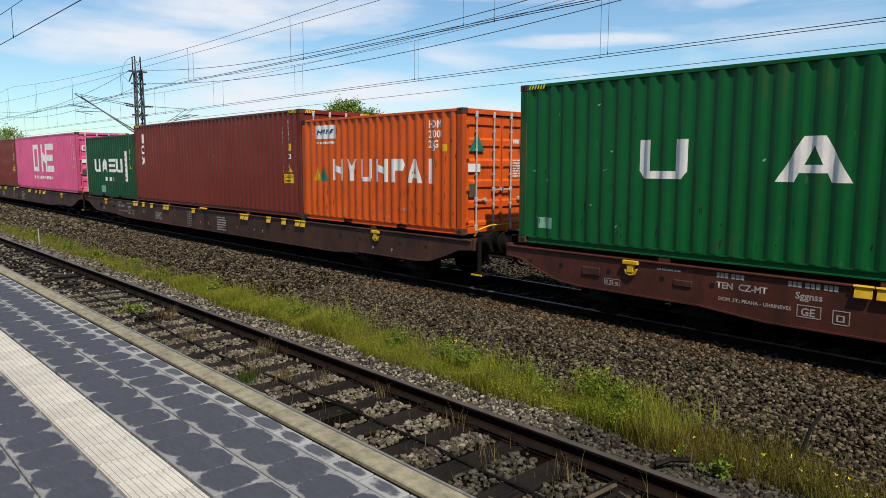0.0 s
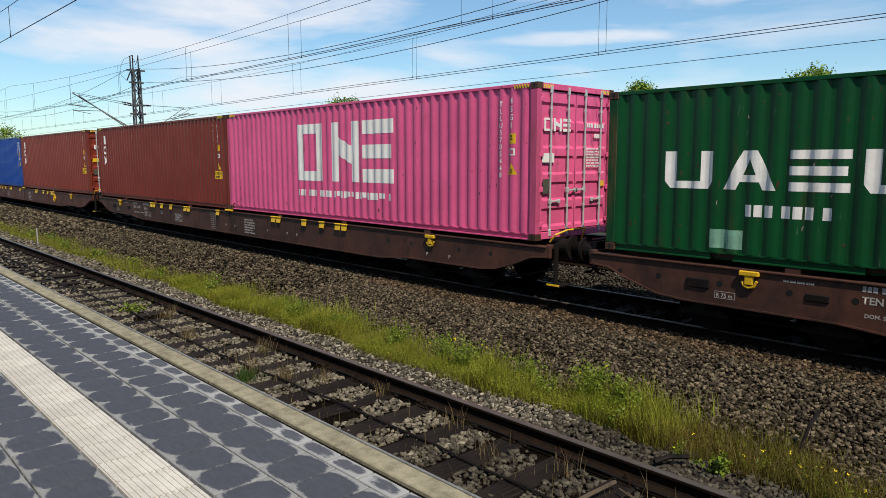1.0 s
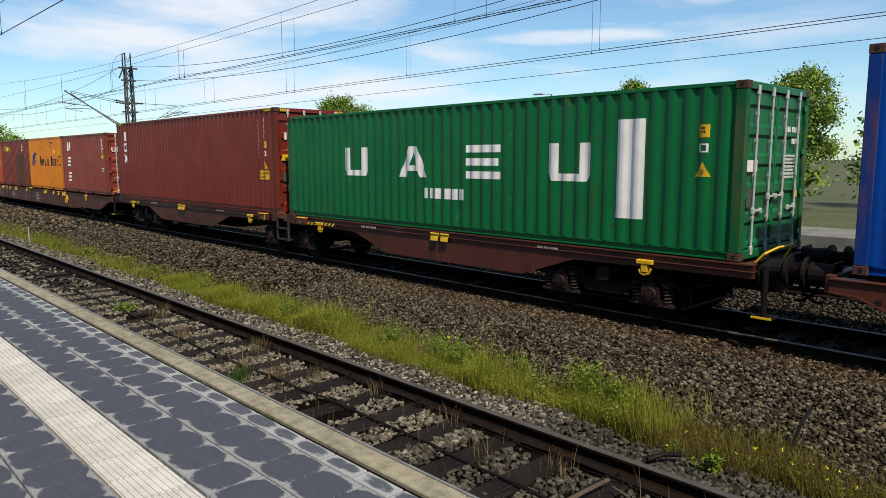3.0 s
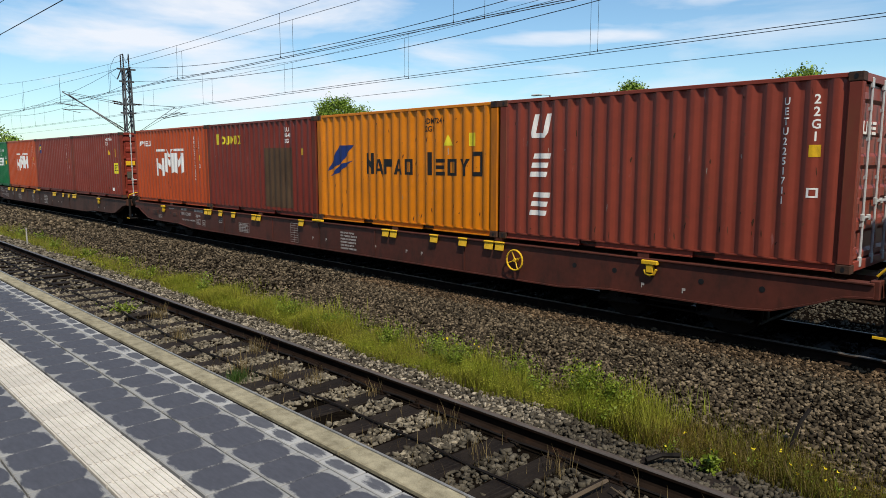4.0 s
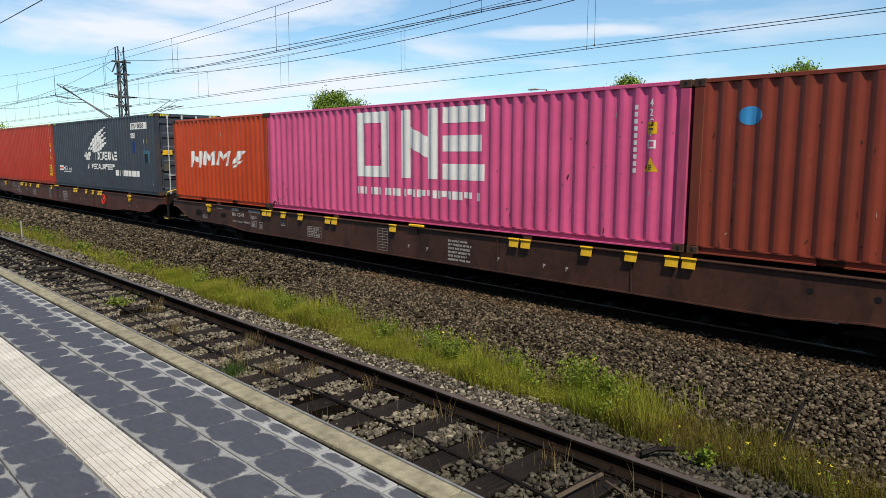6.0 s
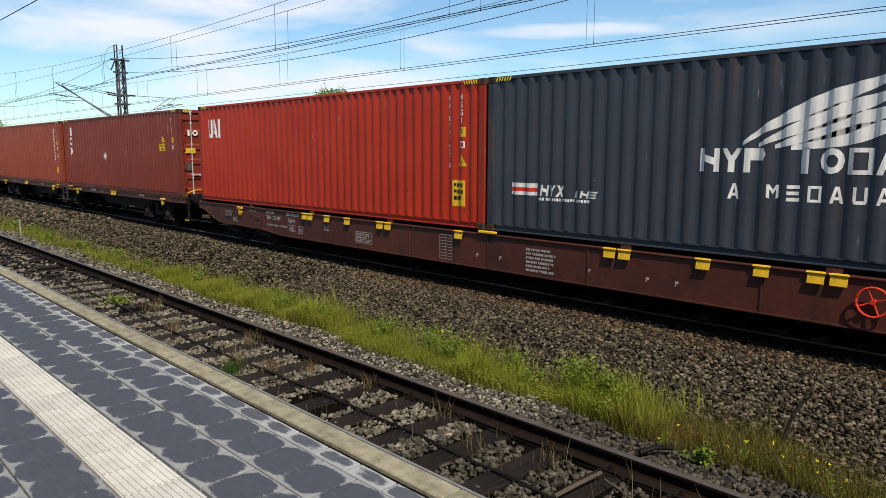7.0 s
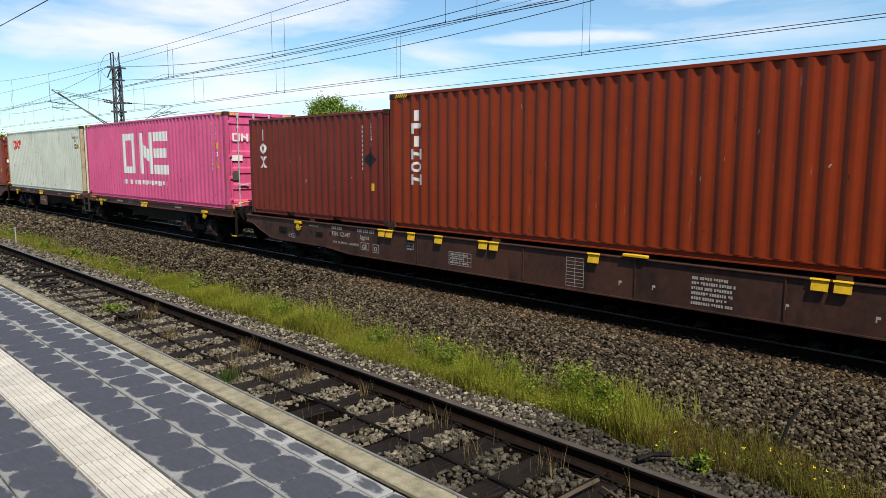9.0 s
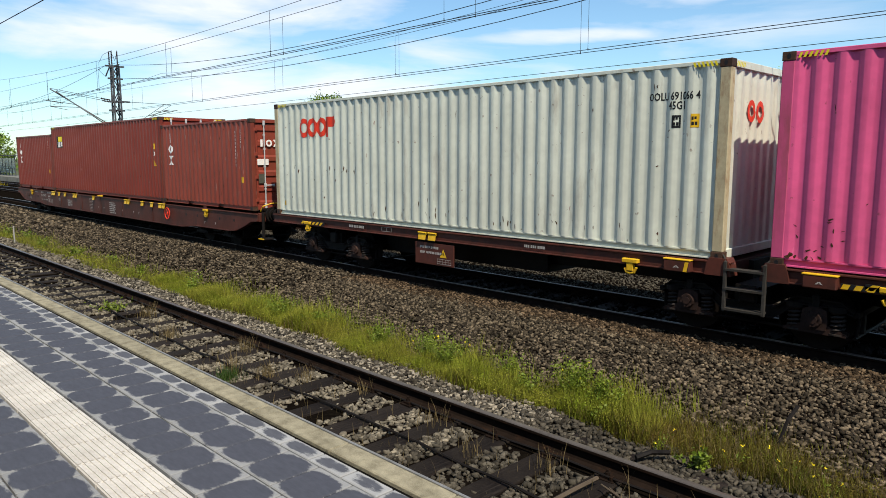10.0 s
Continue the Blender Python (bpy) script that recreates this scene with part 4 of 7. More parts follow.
def stickers(c, caution=False, x=None, warn=(0.0, 0.0)):
    """Yellow height plate, small white plate and warning triangle near the right end."""
    x = c["length"] / 2 - 0.62 if x is None else x
    drape(c, shapes("s", 0.17, 0.19), x - 0.085, 1.80, "height_plate", M_YELLOW)
    drape(c, bars(2, 0.13, 0.035), x - 0.065, 1.92, "plate_writing", M_BLACK).location.y = -0.003
    drape(c, shapes("f", 0.15, 0.13), x - 0.075, 1.58, "class_plate", M_WHITE)
    x, up = x + warn[0], warn[1]
    drape(c, shapes("r", 0.25, 0.22), x - 0.125, 1.22 + up, "warning_triangle", M_YELLOW)
    drape(c, bars(3, 0.08, 0.02), x - 0.04, 1.31 + up, "triangle_sign", M_BLACK).location.y = -0.003
    if caution:
        drape(c, shapes("s", 0.46, 0.25), x - 0.28, 0.92 + up, "caution_plate", M_YELLOW)
        o = drape(c, text_bm("CAUTION", 0.11, align="CENTER"), x - 0.05, 1.06 + up, "lettering", M_BLACK)
        o.location.y = -0.003
        drape(c, bars(1, 0.34, 0.05), x - 0.22, 0.96 + up, "caution_writing", M_BLACK).location.y = -0.003


def door_marks(c, material=M_WHITE, code="", size=0.22, plate=True, seed=1):
    """Shapes and rows of bars on the doors at +x."""
    x = c["length"] / 2
    h = c["height"]

    def put(bm, y, z, mat, name="marking"):
        o = part(name, bm, mat, c)
        o.location, o.rotation_euler.z = (x - 0.038, y, z), math.pi / 2
        if name == "door_writing":
            o["kind"] = "stuff"
        return o
    if code:
        for k, ch in enumerate(code):
            put(shapes(ch, size, size), -0.97 + k * size * 1.18, h * 0.70, material)
    put(bars(1, 0.62, 0.085, ragged=0.0), 0.36, h * 0.735, material, "door_writing")
    put(bars(1, 0.22, 0.085, ragged=0.0), 0.62, h * 0.665, material, "door_writing")
    put(bars(7, 0.50, 0.035), 0.36, h * 0.585, material, "door_writing")
    put(shapes("s", 0.13, 0.11), 0.86, h * 0.335, M_YELLOW, "door_plate")
    if plate:
        put(shapes("s", 0.20, 0.27), -0.99, h * 0.30, M_DATAPLATE, "data_plate")
        put(shapes("s", 0.36, 0.17), -1.02, h * 0.50, M_YELLOW if seed % 2 else M_WHITE, "door_plate")


ORDER = []      # (thing, place along the train, height of its base)
SPEED = 27.88
DECK = 1.155


M_SCUFF = shade("bare_primer_scuff", (0.42, 0.34, 0.29), spread=0.4, rough=0.7, scale=9, fine=60, bump=0.05)
M_CHALK = shade("chalked_paint_scratch", (0.36, 0.20, 0.16), spread=0.4, rough=0.7, scale=9, fine=60, bump=0.05)
M_RUSTSPOT = shade("rust_spot", (0.085, 0.035, 0.018), spread=0.5, rough=0.8, scale=9, fine=60, bump=0.1)


def load(c, left):
    n, half, seed = len(ORDER), c["length"] / 2 - 0.3, 31 + len(ORDER)
    scrapes(c, -half, half, 0.25, c["height"] - 0.4, 4 + n % 4, seed, M_SCUFF)
    scrapes(c, -half, half, 0.16, 0.55, 10, seed + 50, M_RUSTSPOT)
    scrapes(c, -half, half, 0.3, c["height"] - 0.2, 16, seed + 90, M_RUSTSPOT)
    ORDER.append((c, left + c["length"] / 2, DECK))
    return c


# container by container, front of the train first; left: the rear end's place along the train
G = "containers on the train"
c = load(container("green", L40, HIGH, "green forty-foot container with wide white block marks", 1, G), -8.52)
mark(c, "c", -3.59, 1.24, 0.82, 0.61, M_WHITE)
mark(c, "t", -1.46, 1.23, 0.97, 0.62, M_WHITE)
mark(c, "h", 0.75, 1.23, 0.80, 0.62, M_WHITE)
mark(c, "c", 2.75, 1.23, 0.80, 0.62, M_WHITE)
drape(c, shapes("s", 0.30, 0.20), -5.62, 0.30, "repair_patch", M_MINT)
scrapes(c, -5.8, 5.8, 0.2, 0.8, 40, 301, M_BLACK, 1.4)
scrapes(c, -5.9, 5.8, 0.3, 2.5, 24, 302, M_MINT, 0.5)

c = load(container("orange", L20, STD, "orange twenty-foot container with large white block marks and rust", 1, G), -16.08)
for k, ch in enumerate("bycbptl"):
    mark(c, ch, -1.64 + k * 0.585, 1.04, 0.46 if ch != "l" else 0.30, 0.53, M_WHITE)
mark(c, "r", -2.50, 1.02, 0.34, 0.45, M_YELLOW)
mark(c, "r", -2.26, 1.02, 0.40, 0.45, M_TEAL)
drape(c, shapes("s", 0.95, 0.34), -2.42, 2.08, "white_plate", M_WHITE)
o = drape(c, shapes("bmmw", 0.15, 0.14, slant=0.25), -2.30, 2.18, "plate_mark", M_NAVY)
o.location.y = -0.003
drape(c, bars(1, 0.85, 0.06, ragged=0), -2.38, 1.95, "lettering", M_WHITE)
drape(c, text_bm("HDM\n27008\n22G", 0.22, line=0.95), 1.96, 2.22, "lettering", M_WHITE)
drape(c, shapes("f", 0.11, 0.11), 2.08, 1.74, "class_plate", M_WHITE)
drape(c, shapes("s", 0.11, 0.15), 2.42, 1.72, "height_plate", M_YELLOW)
scrapes(c, -2.8, 2.8, 0.18, 1.1, 60, 303, M_RUSTSPOT, 1.5)
scrapes(c, 1.0, 2.8, 0.2, 1.9, 40, 304, M_RUSTSPOT, 1.8)
scrapes(c, -2.8, 2.8, 0.15, 0.5, 14, 305, M_SCUFF)
door_marks(c, seed=2)
o = part("marking", shapes("r", 0.46, 0.40), M_TEAL, c)
o.location, o.rotation_euler.z = (L20 / 2 - 0.036, -1.0, 1.72), math.pi / 2

c = load(container("maroon", L40, HIGH, "maroon forty-foot container with white stacked marks", 1, G), -28.33)
mark(c, "lox", -5.43, 2.20, 0.34, 0.34, M_WHITE, gap=0.22, down=True)
code_down(c, "TEMU 832238 0", 5.12, 2.52, 0.115)
code_down(c, "45G1", 5.46, 2.52, 0.13)
stickers(c, True)

c = load(container("darkgreen", L20, STD, "dark green twenty-foot container with white block marks", 1, G), -34.45)
for k, ch in enumerate("cthc"):
    mark(c, ch, -1.98 + k * 0.92, 1.06, 0.76, 0.56, M_WHITE)
drape(c, shapes("s", 0.24, 1.22), 1.80, 0.70, "white_panel", M_WHITE)
o = drape(c, bars(5, 0.16, 0.07, gap=2.0), 1.84, 1.65, "panel_writing", M_SCARLET)
o.location.y = -0.003
drape(c, bars(1, 1.15, 0.17, ragged=0), -0.72, 0.68, "lettering", M_WHITE)
drape(c, shapes("s", 0.48, 0.28), -1.22, 0.19, "repair_patch", M_MINT)
code_down(c, "22G1", 2.62, 2.2, 0.11)
code_down(c, "", 2.35, 2.15, 0.11)
stickers(c)


def one(left, code, hgt, lab):
    c = load(container("pink", L40, hgt, lab, 1, G, post=POSTS["pink"]), left)
    mark(c, "f", -2.10, 0.97, 1.20, 1.46, M_WHITE)
    mark(c, "b", -0.52, 0.97, 1.14, 1.46, M_WHITE)
    mark(c, "h", 0.80, 0.97, 1.15, 1.46, M_WHITE)
    drape(c, bars(1, 4.05, 0.165, ragged=0), -2.09, 0.57, "lettering", M_WHITE)
    code_down(c, code, 5.20, hgt - 0.40, 0.115)
    code_down(c, "45G1" if hgt == HIGH else "42G1", 5.46, hgt - 0.36, 0.13)
    stickers(c)
    scrapes(c, -5.9, -5.2, 0.15, 0.8, 18, 309, M_RUSTSPOT, 0.5)
    door_marks(c, code="fbh", size=0.24, seed=2)
    return c


one(-48.14, "TLLU 570544 8", HIGH, "bright pink forty-foot container with big white block marks")


def tex40(left, colour, code, lab, caution=True, door_code="lox", warn=(0.0, 0.0)):
    c = load(container(colour, L40, HIGH, lab, 1, G), left)
    mark(c, "lox", -5.43, 2.20, 0.36, 0.35, M_WHITE, gap=0.22, down=True)
    code_down(c, code, 5.12, 2.52, 0.115)
    code_down(c, "45G1", 5.46, 2.52, 0.13)
    stickers(c, caution, warn=warn)
    door_marks(c, code=door_code, size=0.19)
    return c


tex40(-60.40, "maroon", "TGBU 574892 1", "dark maroon forty-foot container with white stacked marks")
tex40(-74.12, "brick", "TGBU 963761 2", "brick-red forty-foot container with white stacked marks and door plates")

c = load(container("blue", L40, HIGH, "deep blue forty-foot container with white code", 1, G), -86.36)
code_down(c, "MCCU 307269 5", 5.22, 2.48, 0.135)
code_down(c, "45G1", 5.56, 2.50, 0.14)
stickers(c, x=5.58)

c = load(container("bright_green", L40, STD, "green forty-foot container with spaced white block marks", 1, G), -100.02)
for k, ch in enumerate("cthc"):
    mark(c, ch, -3.55 + k * 2.05, 1.10, 0.90, 0.66, M_WHITE)
drape(c, shapes("s", 0.50, 1.60), 4.0, 0.52, "white_panel", M_WHITE)
drape(c, bars(1, 1.4, 0.22, ragged=0), -0.7, 0.66, "lettering", M_WHITE)
stickers(c)
door_marks(c, seed=2)

tex40(-112.84, "maroon", "", "maroon forty-foot container with white stacked marks and scratches")

c = load(container("pale", L20, STD, "faded reddish twenty-foot container with slanted white marks", 1, G), -120.30)
mark(c, "chh", -2.30, 1.88, 0.36, 0.42, M_WHITE, gap=0.66, slant=0.25, down=True)
code_down(c, "UETU 225171 1", 2.12, 2.22, 0.115)
code_down(c, "22G1", 2.50, 2.22, 0.14)
drape(c, shapes("s", 0.14, 0.16), 2.43, 1.52, "height_plate", M_YELLOW)
drape(c, shapes("f", 0.14, 0.13), 2.43, 0.98, "class_plate", M_WHITE)
door_marks(c, code="chh", size=0.17, plate=False)

c = load(container("amber", L20, STD, "amber yellow twenty-foot container with dark blue arrow shapes", 1, G), -126.42)
mark(c, "w", -2.60, 1.10, 1.05, 0.74, M_NAVY)
for k, ch in enumerate("btptf.lhfyf"):
    if ch != ".":
        mark(c, ch, -1.06 + k * 0.34, 1.17, 0.27, 0.48 if k in (0, 6, 10) else 0.34, M_BLACK)
drape(c, text_bm("HDM 724 4\n22G1", 0.16, line=1.0), 0.95, 2.24, "lettering", M_BLACK)
drape(c, shapes("r", 0.24, 0.22), 1.55, 1.78, "warning_triangle", M_LEMON)
drape(c, shapes("s", 0.20, 0.26), 2.25, 1.76, "height_plate", M_LEMON)

c = load(container("maroon", L20, STD, "maroon twenty-foot container with yellow mark and large brown patch", 1, G), -132.56)
for k, ch in enumerate("lococx"[1:]):
    mark(c, ch, -2.10 + k * 0.25, 1.96, 0.22, 0.25, M_LEMON)
mark(c, "l", -2.66, 1.96, 0.60, 0.32, M_LEMON)
drape(c, shapes("s", 1.45, 1.62), 0.46, 0.20, "repair_patch", M_PATCH)
drape(c, text_bm("CLU\n98640\n22G", 0.15, line=1.0), 1.5, 2.25, "lettering", M_WHITE)
drape(c, shapes("s", 0.14, 0.17), 2.3, 1.62, "height_plate", M_YELLOW)


def hmm(left, code, extra, lab):
    c = load(container("burnt", L20, STD, lab, 1, G), left)
    for k, ch in enumerate("bmm"):
        mark(c, ch, -1.10 + k * 0.78, 0.94, 0.70, 0.80 if ch != "b" else 0.62, M_WHITE)
    mark(c, "s", -1.10, 1.80, 0.80, 0.08, M_WHITE)
    mark(c, "s", 0.36, 1.80, 0.82, 0.08, M_WHITE)
    mark(c, "v", -0.26, 1.60, 0.58, 0.27, M_WHITE)
    if extra:
        mark(c, "wpfhc", -2.58, 2.00, 0.17, 0.19, M_WHITE)
    code_down(c, code, 2.02, 2.16, 0.115)
    code_down(c, "22G1", 2.40, 2.16, 0.13)
    drape(c, shapes("s", 0.15, 0.17), 2.33, 1.48, "height_plate", M_YELLOW)
    drape(c, shapes("f", 0.15, 0.12), 2.33, 1.24, "class_plate", M_WHITE)
    return c


hmm(-138.66, "KOCU 211722 4", True, "burnt orange twenty-foot container with angular white marks")

c = load(container("brick", L20, STD, "brick-red twenty-foot container with yellow labels and door gear", 1, G), -146.27)
drape(c, text_bm("HMU 9614 6\n22G1", 0.17, line=1.0), 1.34, 2.28, "lettering", M_WHITE)
drape(c, shapes("r", 0.2, 0.2), 1.55, 1.72, "warning_triangle", M_YELLOW)
drape(c, shapes("s", 0.18, 0.34), 2.28, 1.62, "height_plate", M_YELLOW)
drape(c, shapes("s", 0.42, 0.42), 2.2, 0.96, "yellow_label", M_LEMON)
o = drape(c, bars(4, 0.34, 0.04), 2.24, 1.26, "label_writing", M_BLACK)
o.location.y = -0.003
drape(c, shapes("s", 0.14, 0.12), 1.9, 0.26, "white_label", M_WHITE)
door_marks(c, plate=True)

c = load(container("brick", L20, STD, "brick-red twenty-foot container with a small navy sign", 1, G), -152.40)
drape(c, shapes("s", 0.32, 0.44), -2.42, 1.86, "navy_sign", M_NAVY)
o = drape(c, shapes("w", 0.20, 0.24), -2.36, 1.96, "sign_mark", M_LEMON)
o.location.y = -0.003
code_down(c, "FCIU 518342 9", 2.02, 2.16, 0.115)
code_down(c, "22G1", 2.36, 2.16, 0.13)
drape(c, shapes("s", 0.15, 0.17), 2.29, 1.40, "height_plate", M_YELLOW)
drape(c, shapes("f", 0.15, 0.14), 2.29, 1.12, "class_plate", M_WHITE)

hmm(-158.46, "", False, "burnt orange twenty-foot container with angular white marks")

c = load(container("bright_green", L20, STD, "bright green twenty-foot container with white block marks", 1, G), -164.58)
for k, ch in enumerate("hvhpf.phhb"):
    if ch != ".":
        mark(c, ch, -2.06 + k * 0.405, 1.20, 0.36, 0.46, M_WHITE)
mark(c, "d", -0.10, 1.62, 0.34, 0.30, M_STEEL)
mark(c, "s", 0.03, 1.18, 0.10, 0.60, M_STEEL)
drape(c, text_bm("E I T U 0 3 1 5 6 7 6", 0.21), 0.62, 2.02, "lettering", M_WHITE)
drape(c, text_bm("2 2 6 1", 0.17), 1.28, 1.78, "lettering", M_WHITE)
drape(c, shapes("f", 0.15, 0.13), 2.42, 1.58, "class_plate", M_WHITE)
drape(c, shapes("s", 0.13, 0.20), 2.43, 1.28, "height_plate", M_YELLOW)

c = load(container("pale", L20, STD, "dull red twenty-foot container with round blue stickers", 1, G), -172.18)
drape(c, shapes("d", 0.34, 0.26), -2.36, 1.90, "round_sticker", M_SKYBLUE)
code_down(c, "BSIU 249960 9", 2.08, 2.22, 0.115)
code_down(c, "22G1", 2.40, 2.22, 0.13)
drape(c, shapes("s", 0.14, 0.18), 2.34, 1.50, "height_plate", M_YELLOW)
drape(c, shapes("f", 0.14, 0.13), 2.34, 1.24, "class_plate", M_WHITE)
door_marks(c, plate=True, seed=2)
o = part("round_sticker", shapes("d", 0.34, 0.26), M_SKYBLUE, c)
o.location, o.rotation_euler.z = (L20 / 2 - 0.036, -0.92, 1.86), math.pi / 2

one(-184.42, "", STD, "pink forty-foot container of standard height with white block marks")

c = load(container("redorange", L20, STD, "red-orange twenty-foot container with slanted white marks", 1, G), -190.52)
for k, ch in enumerate("bmmw"):
    mark(c, ch, -1.90 + k * 0.92, 1.05, 0.78, 0.52, M_WHITE, slant=0.2)

c = load(container("slate", L40, HIGH, "slate blue-grey forty-foot container with white wave and block marks", 1, G), -204.14)
for k, ch in enumerate("byp.lofthcth"):
    if ch != ".":
        mark(c, ch, -1.87 + k * 0.33, 1.22, 0.29, 0.34, M_WHITE)
for k, ch in enumerate("t.mhftctphhp"):
    if ch != ".":
        mark(c, ch, -1.42 + k * 0.27, 0.84, 0.16, 0.22, M_WHITE)
for k in range(4):
    bm = bmesh.new()
    for j in range(8):
        a, b = j / 8, (j + 1) / 8
        hi = 1.05 - 0.20 * k
        z = [1.62 - 0.02 * k + hi * 0.9 * q ** (0.75 + 0.12 * k) for q in (a, b)]
        w = [0.12 * (1 - abs(2 * q - 0.9)) + 0.015 for q in (a, b)]
        x = [-1.25 + 0.22 * k + (2.2 - 0.18 * k) * q for q in (a, b)]
        poly(bm, [(x[0], z[0] - w[0]), (x[1], z[1] - w[1]), (x[1], z[1] + w[1]), (x[0], z[0] + w[0])])
    drape(c, bm, 0, 0, "marking", M_WHITE)
mark(c, "s", -5.50, 0.72, 0.60, 0.22, M_WHITE)
o = mark(c, "s", -5.50, 0.79, 0.60, 0.07, M_SCARLET)
o.location.y = -0.003
for k, ch in enumerate("byx.lbh"):
    if ch != ".":
        mark(c, ch, -4.82 + k * 0.17, 0.72, 0.15, 0.20 if k < 3 else 0.12, M_WHITE, slant=0.2)
drape(c, bars(1, 1.1, 0.05, ragged=0), -4.85, 0.64, "lettering", M_WHITE)
drape(c, bars(1, 2.5, 0.22, ragged=0), 1.9, 0.62, "lettering", M_WHITE)
drape(c, shapes("s", 1.62, 0.24), 3.62, 2.38, "code_strip", M_WHITE)
o = drape(c, text_bm("NYKU  5814396", 0.235), 3.66, 2.42, "lettering", M_BLACK)
o.location.y = -0.003
drape(c, shapes("s", 0.46, 0.18), 3.62, 2.06, "code_strip", M_WHITE)
o = drape(c, text_bm("4 5 G 1", 0.16), 3.66, 2.09, "lettering", M_BLACK)
o.location.y = -0.003
drape(c, shapes("s", 0.34, 0.42), 3.66, 1.52, "repair_patch", M_NAVY)
drape(c, shapes("s", 0.56, 0.46), 4.74, 1.14, "repair_patch", M_SKYPATCH)
o = drape(c, shapes("s", 0.36, 0.32), 4.88, 1.16, "repair_patch", M_BLACK)
o.location.y = -0.003
drape(c, shapes("s", 0.13, 0.16), 4.78, 1.86, "class_plate", M_WHITE)
drape(c, shapes("s", 0.11, 0.16), 5.10, 1.86, "height_plate", M_YELLOW)
door_marks(c, seed=1)

c = load(container("red", L40, HIGH, "bright red forty-foot container with a white angular mark", 1, G), -216.40)
mark(c, "ctl", -5.50, 1.92, 0.27, 0.55, M_WHITE, gap=0.1)
code_down(c, "CAIU 931621 8", 5.12, 2.52, 0.115)
code_down(c, "45G1", 5.46, 2.52, 0.13)
stickers(c)
drape(c, shapes("s", 0.34, 0.52), 5.22, 0.42, "caution_plate", M_YELLOW)
o = drape(c, bars(3, 0.26, 0.08), 5.26, 0.80, "caution_writing", M_BLACK)
o.location.y = -0.003

c = tex40(-230.06, "brick", "TGHU 656714 9", "brick-red forty-foot container with door plates and a white diamond", True, warn=(-0.78, 0.60))
drape(c, shapes("q", 0.36, 0.42), -1.2, 1.10, "diamond_label", M_WHITE)
drape(c, shapes("lll", 0.05, 0.12, gap=0.5), -1.13, 1.24, "label_writing", M_BLACK).location.y = -0.003

c = load(container("brown", L40, HIGH, "weathered orange-brown forty-foot container with rust-streaked folds", -1, G), -242.93)
code_down(c, "TCLU 927652 0", 5.02, 2.44, 0.115)
code_down(c, "45G1", 5.36, 2.44, 0.13)
stickers(c)
drape(c, shapes("s", 0.24, 0.26), 5.26, 0.50, "yellow_label", M_YELLOW)
o = part("warning_triangle", shapes("r", 0.36, 0.34), M_YELLOW, c)
o.location, o.rotation_euler.z = (L40 / 2 - 0.024, -0.75, 2.15), math.pi / 2

c = load(container("brown", L20, STD, "rusty red twenty-foot container with a navy sign and primer patches", 1, G), -250.45)
drape(c, shapes("s", 0.30, 0.30), -2.36, 1.92, "navy_sign", M_NAVY)
o = drape(c, shapes("w", 0.20, 0.22), -2.32, 1.96, "sign_mark", M_LEMON)
o.location.y = -0.003
drape(c, shapes("s", 0.44, 0.40), -0.95, 0.38, "primer_patch", M_PRIMER)
code_down(c, "FSCU 789087 8", 2.10, 2.20, 0.115)
code_down(c, "22G1", 2.44, 2.20, 0.13)
drape(c, shapes("s", 0.13, 0.16), 2.38, 1.30, "height_plate", M_YELLOW)
door_marks(c, plate=True, seed=2)
for name, code, w, h, y, z, out, m in (("sign_board", "s", 0.54, 0.48, -1.02, 1.92, 0.037, M_WHITE), ("navy_sign", "s", 0.48, 0.42, -0.99, 1.95, 0.035, M_NAVY), ("sign_mark", "w", 0.30, 0.32, -0.90, 2.00, 0.033, M_LEMON)):
    o = part(name, shapes(code, w, h), m, c)
    o.location, o.rotation_euler.z = (L20 / 2 - out, y, z), math.pi / 2

c = load(container("rustred", L40, HIGH, "rust-red forty-foot container with white stacked marks", 1, G), -262.68)
mark(c, "lplbob"[0:6], -5.42, 2.30, 0.34, 0.22, M_WHITE, gap=0.22, down=True)
code_down(c, "", 5.12, 2.52, 0.115)
code_down(c, "45G1", 5.46, 2.52, 0.13)
stickers(c)
drape(c, shapes("s", 0.24, 0.30), 5.34, 0.50, "yellow_label", M_YELLOW)


def tex20(left, colour, code, lab, spot):
    c = load(container(colour, L20, STD, lab, 1, G), left)
    mark(c, "lox", -2.50, 2.00, 0.32, 0.30, M_WHITE, gap=0.22, down=True)
    code_down(c, code, 2.06, 2.2, 0.11)
    code_down(c, "22G1", 2.40, 2.2, 0.12)
    drape(c, shapes("s", 0.14, 0.17), 2.36, 0.78, "height_plate", M_YELLOW)
    if spot:
        drape(c, shapes("q", 0.42, 0.42), 2.14, 1.28, "dark_diamond", M_BLACK)
    door_marks(c, code="lox", size=0.20, plate=True, seed=2)
    return c


tex20(-268.78, "maroon", "", "maroon twenty-foot container with white stacked marks and a dark label", True)
one(-282.38, "TLLU 572564 0", HIGH, "bright pink forty-foot container with big white block marks")

